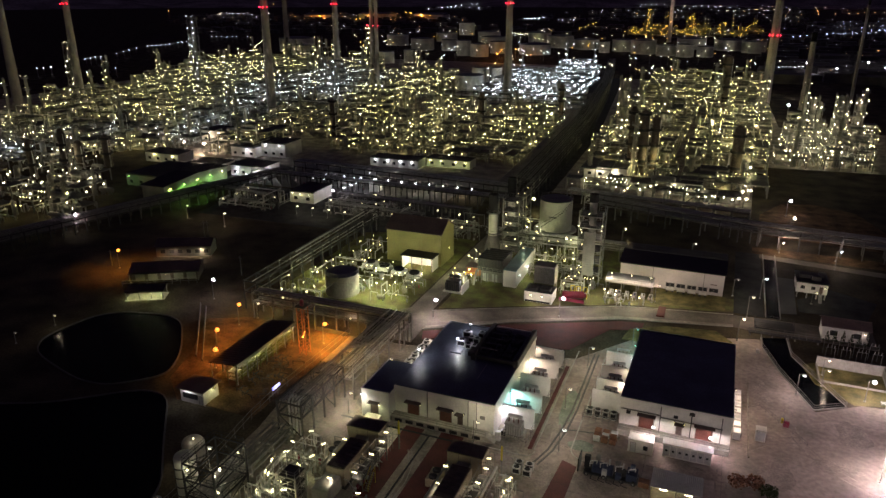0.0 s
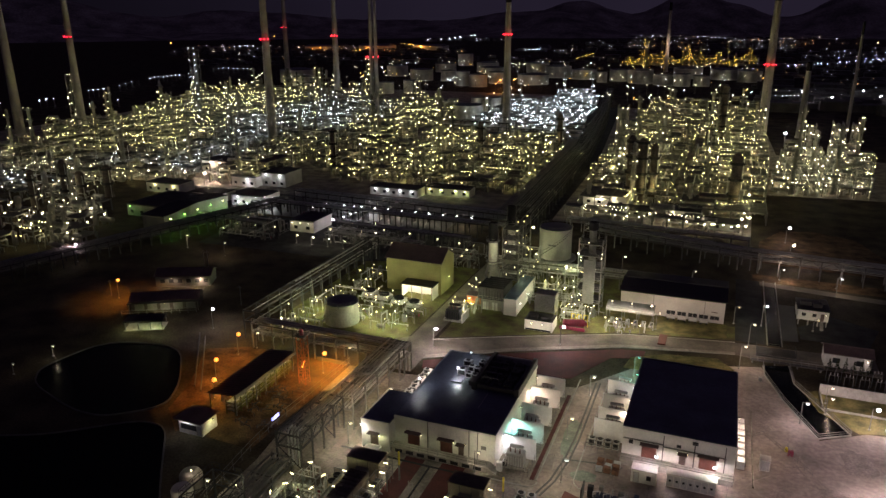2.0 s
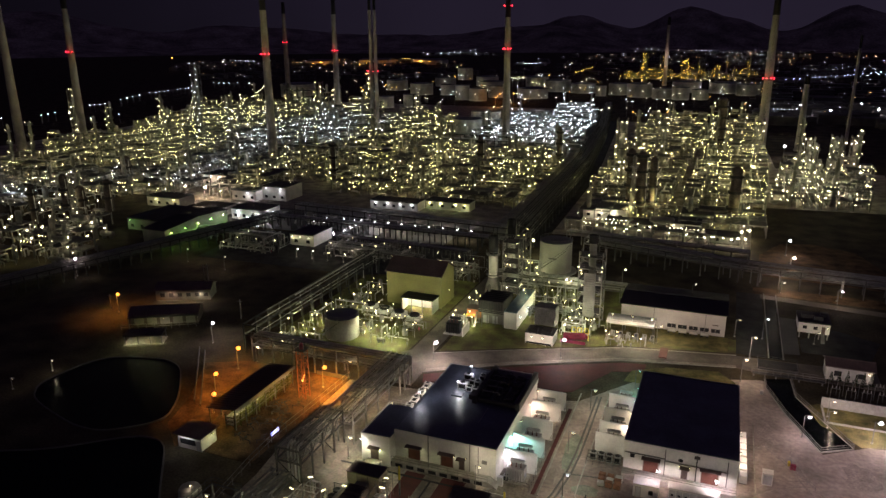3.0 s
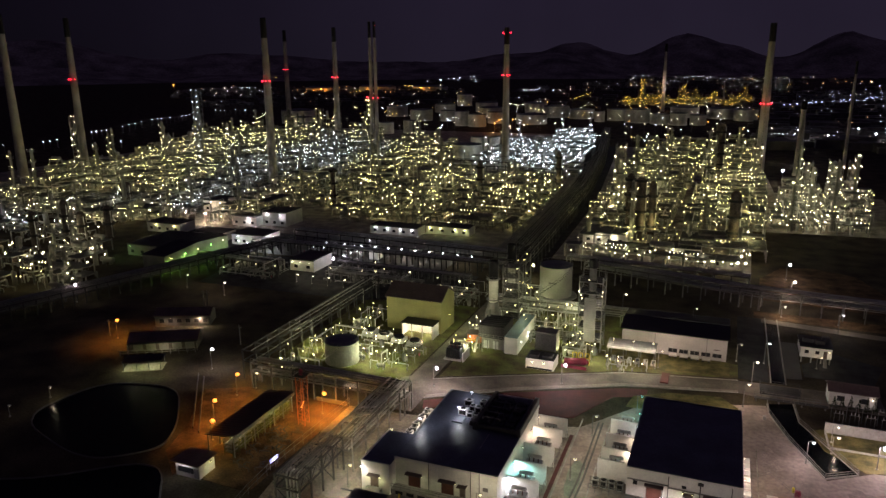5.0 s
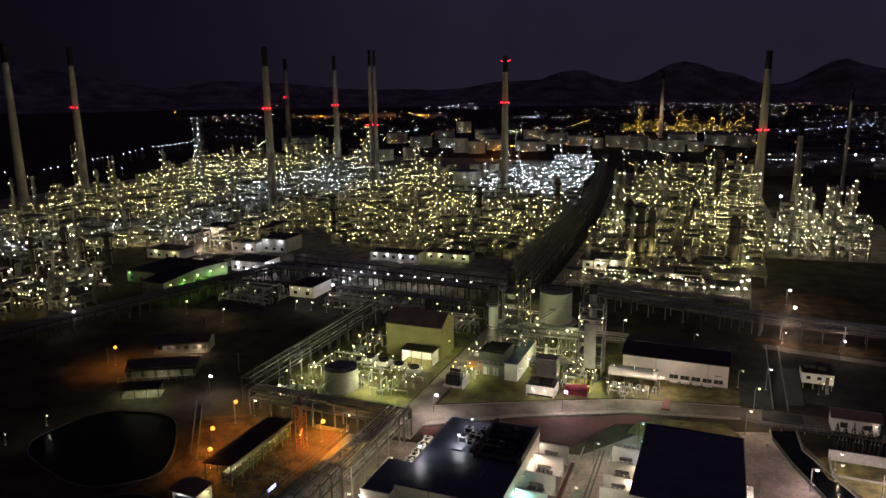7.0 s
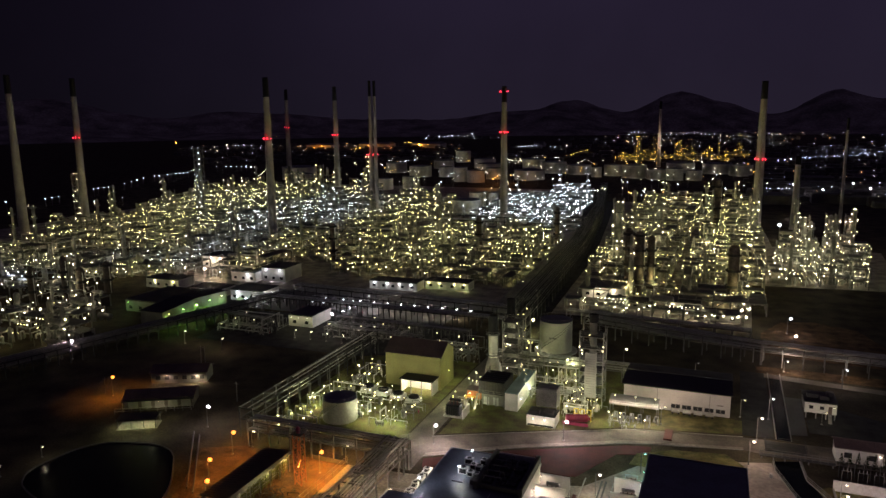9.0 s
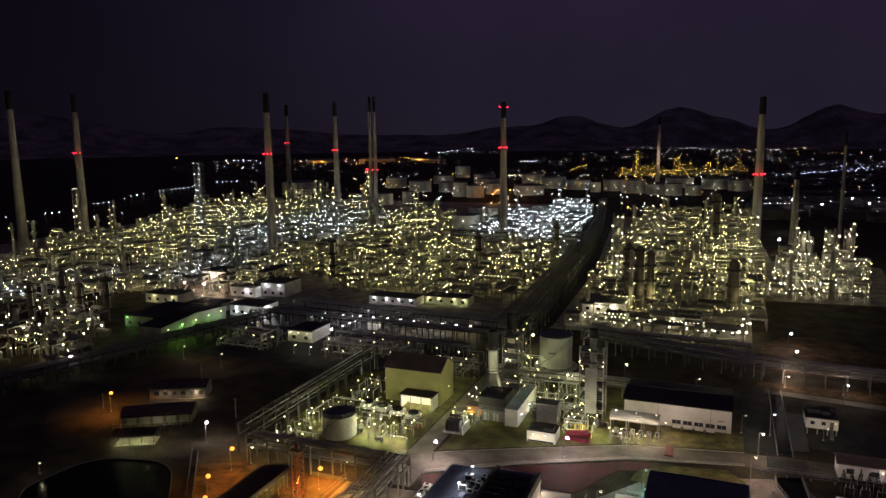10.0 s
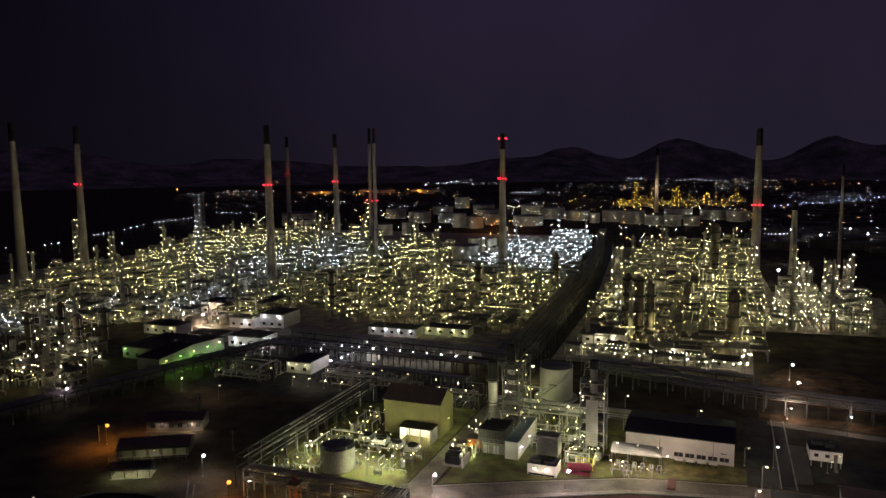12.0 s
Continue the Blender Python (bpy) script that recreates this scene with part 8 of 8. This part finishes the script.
for x, y, w in ((25.6, 207, 1.4), (28.4, 206, 1.1), (30.0, 209, 0.9)):
    partw("roof_gear", Geo().box(x - w, y - 0.8, 4.8, x + w, y + 0.8, 5.9, 0.08), DARKSTEEL, rs)
for x in (24.6, 27.2):
    partw("window", Geo().box(x, 203.14, 2.8, x + 1.0, 203.2, 3.7), BLACK, rs)
partw("door", Geo().box(29.2, 203.12, 1.75, 30.1, 203.2, 3.85), ROOFRED, rs)
partw("stair", Geo().bar((29.6, 200.6, 0.1), (29.6, 203.1, 1.7), 0.9, 0.12), STEEL, rs)
wall_lamp(rs, 30.5, 202.8, 3.8, L_PALE, C_PALE, 24, 0.14)
gb = house("green_lit_hall", -213, 211, -202, 250, 6.6, VESSEL, ROOFDARK, "dark roofed hall with a wall lit green by lamps", gable=1.4)
for i in range(5):
    wall_lamp(gb, -201.4, 214 + i * 8.0, 5.4, L_GREEN if i % 2 else L_YEL, (0.30, 1.0, 0.10), 900, 0.30, 0.5, 0.0)
solo("white_box_cabin", Geo().box(-135.6, 257, 0, -131.4, 261, 4.2, 0.1), WHITE, "plain white box-shaped cabin on the yard", "cabin")
# Added light that brightens the cabin front, with no lamp of its own.
shine(-134, 254, 4, C_WHITE, 200, 0, 0.2)

# dark unlit towers of the eastern blocks
for x, y, h, r in ((-39, 331, 30, 1.7), (-34, 329, 29, 2.1), (-29, 331, 27, 1.6), (6, 330, 24.7, 2.2), (-4, 501, 40, 2.8), (-132, 392, 24, 1.6), (-284.7, 221, 17.5, 1.6), (-278.5, 233, 20.5, 1.6), (-280.6, 243, 13, 2.0), (-272, 251, 15, 1.9), (-328, 318, 13, 3.2), (-207, 352, 22, 1.5), (-98, 448, 24, 1.5)):
    t = thing("process_column", x, y, 0.05, "tall unlit grey process column with ring platforms", "column", "dark process columns")
    part("shell", Geo().lathe(0, 0, [(r * 1.2, 0), (r, 2), (r, h - 1), (r * 0.6, h), (0.2, h + 0.4)], 20), COLUMNDARK, t)
    for k in range(int(h / 7)):
        z = 6 + k * 7
        part("platform", Geo().lathe(0, 0, [(r - 0.05, z), (r + 1.0, z), (r + 1.0, z + 1.1), (r + 0.94, z + 1.1), (r + 0.94, z + 0.12), (r - 0.05, z + 0.12)], 16), DARKSTEEL, t)
    part("riser", Geo().tube((r + 0.4, -0.6, 0), (r + 0.4, -0.6, h - 2), 0.2, 8), PIPE, t)

# a pale steel frame at the head of the pipe track
frame_tower(-93, 484, 13, 8, 13, STEEL, "pale open steel frame beside the pipe track", [(3, -4.2, 8), (-5, -4.2, 5)], L_WHITE, 3.2, C_WHITE)

# a heap of reddish shrubs on the yard's edge
for x, y, hh in ((9.4, 112.2, 1.9), (12.2, 112.6, 2.3), (14.4, 111.4, 1.7)):
    t = thing("shrub", x, y, 0.04, "low reddish-brown leafy shrub on the yard edge", "shrub", "yard shrubs")
    for k in range(5):
        a = k * 1.26
        part("stem", Geo().tube((0, 0, 0), (0.7 * math.cos(a), 0.7 * math.sin(a), hh * 0.7), 0.05, 5, 0.02), BARK, t)
    cg = Geo()
    for k in range(420):
        a, rr0, z = rnd_n.uniform(0, 6.28), 1.5 * rnd_n.random() ** 0.5, rnd_n.uniform(0.2, 1.0)
        p = Vector((rr0 * math.cos(a), rr0 * math.sin(a), z * hh * (1.05 - 0.3 * rr0 / 1.5)))
        u, v = [Vector((rnd_n.uniform(-1, 1), rnd_n.uniform(-1, 1), rnd_n.uniform(-1, 1))) * 0.2 for _ in range(2)]
        cg.add([tuple(p - u), tuple(p + v), tuple(p + u), tuple(p - v)], [(0, 1, 2, 3)])
    part("crown", cg, CARTON if x < 13 else LEAF, t)

# dark slender conifers behind the canal
for i in range(6):
    x, y = 29 + i * 1.7, 176.6 + rnd_n.uniform(-0.4, 0.4)
    t = thing("conifer", x, y, 0, "small dark slender conifer before a white wall", "tree", "conifers")
    hh = rnd_n.uniform(2.6, 4.2)
    part("trunk", Geo().tube((0, 0, 0), (0, 0, hh), 0.08, 6, 0.02), BARK, t)
    cg = Geo()
    for k in range(90):
        z = rnd_n.uniform(0.3, hh)
        rr0 = 0.75 * (1 - z / hh) + 0.1
        a = rnd_n.uniform(0, 6.28)
        p = Vector((rr0 * math.cos(a), rr0 * math.sin(a), z - 0.15))
        cg.add([(0.1 * math.cos(a), 0.1 * math.sin(a), z), tuple(p + Vector((0.16 * math.sin(a), -0.16 * math.cos(a), 0))), tuple(p - Vector((0.16 * math.sin(a), -0.16 * math.cos(a), 0)))], [(0, 1, 2)])
    part("crown", cg, LEAF, t)
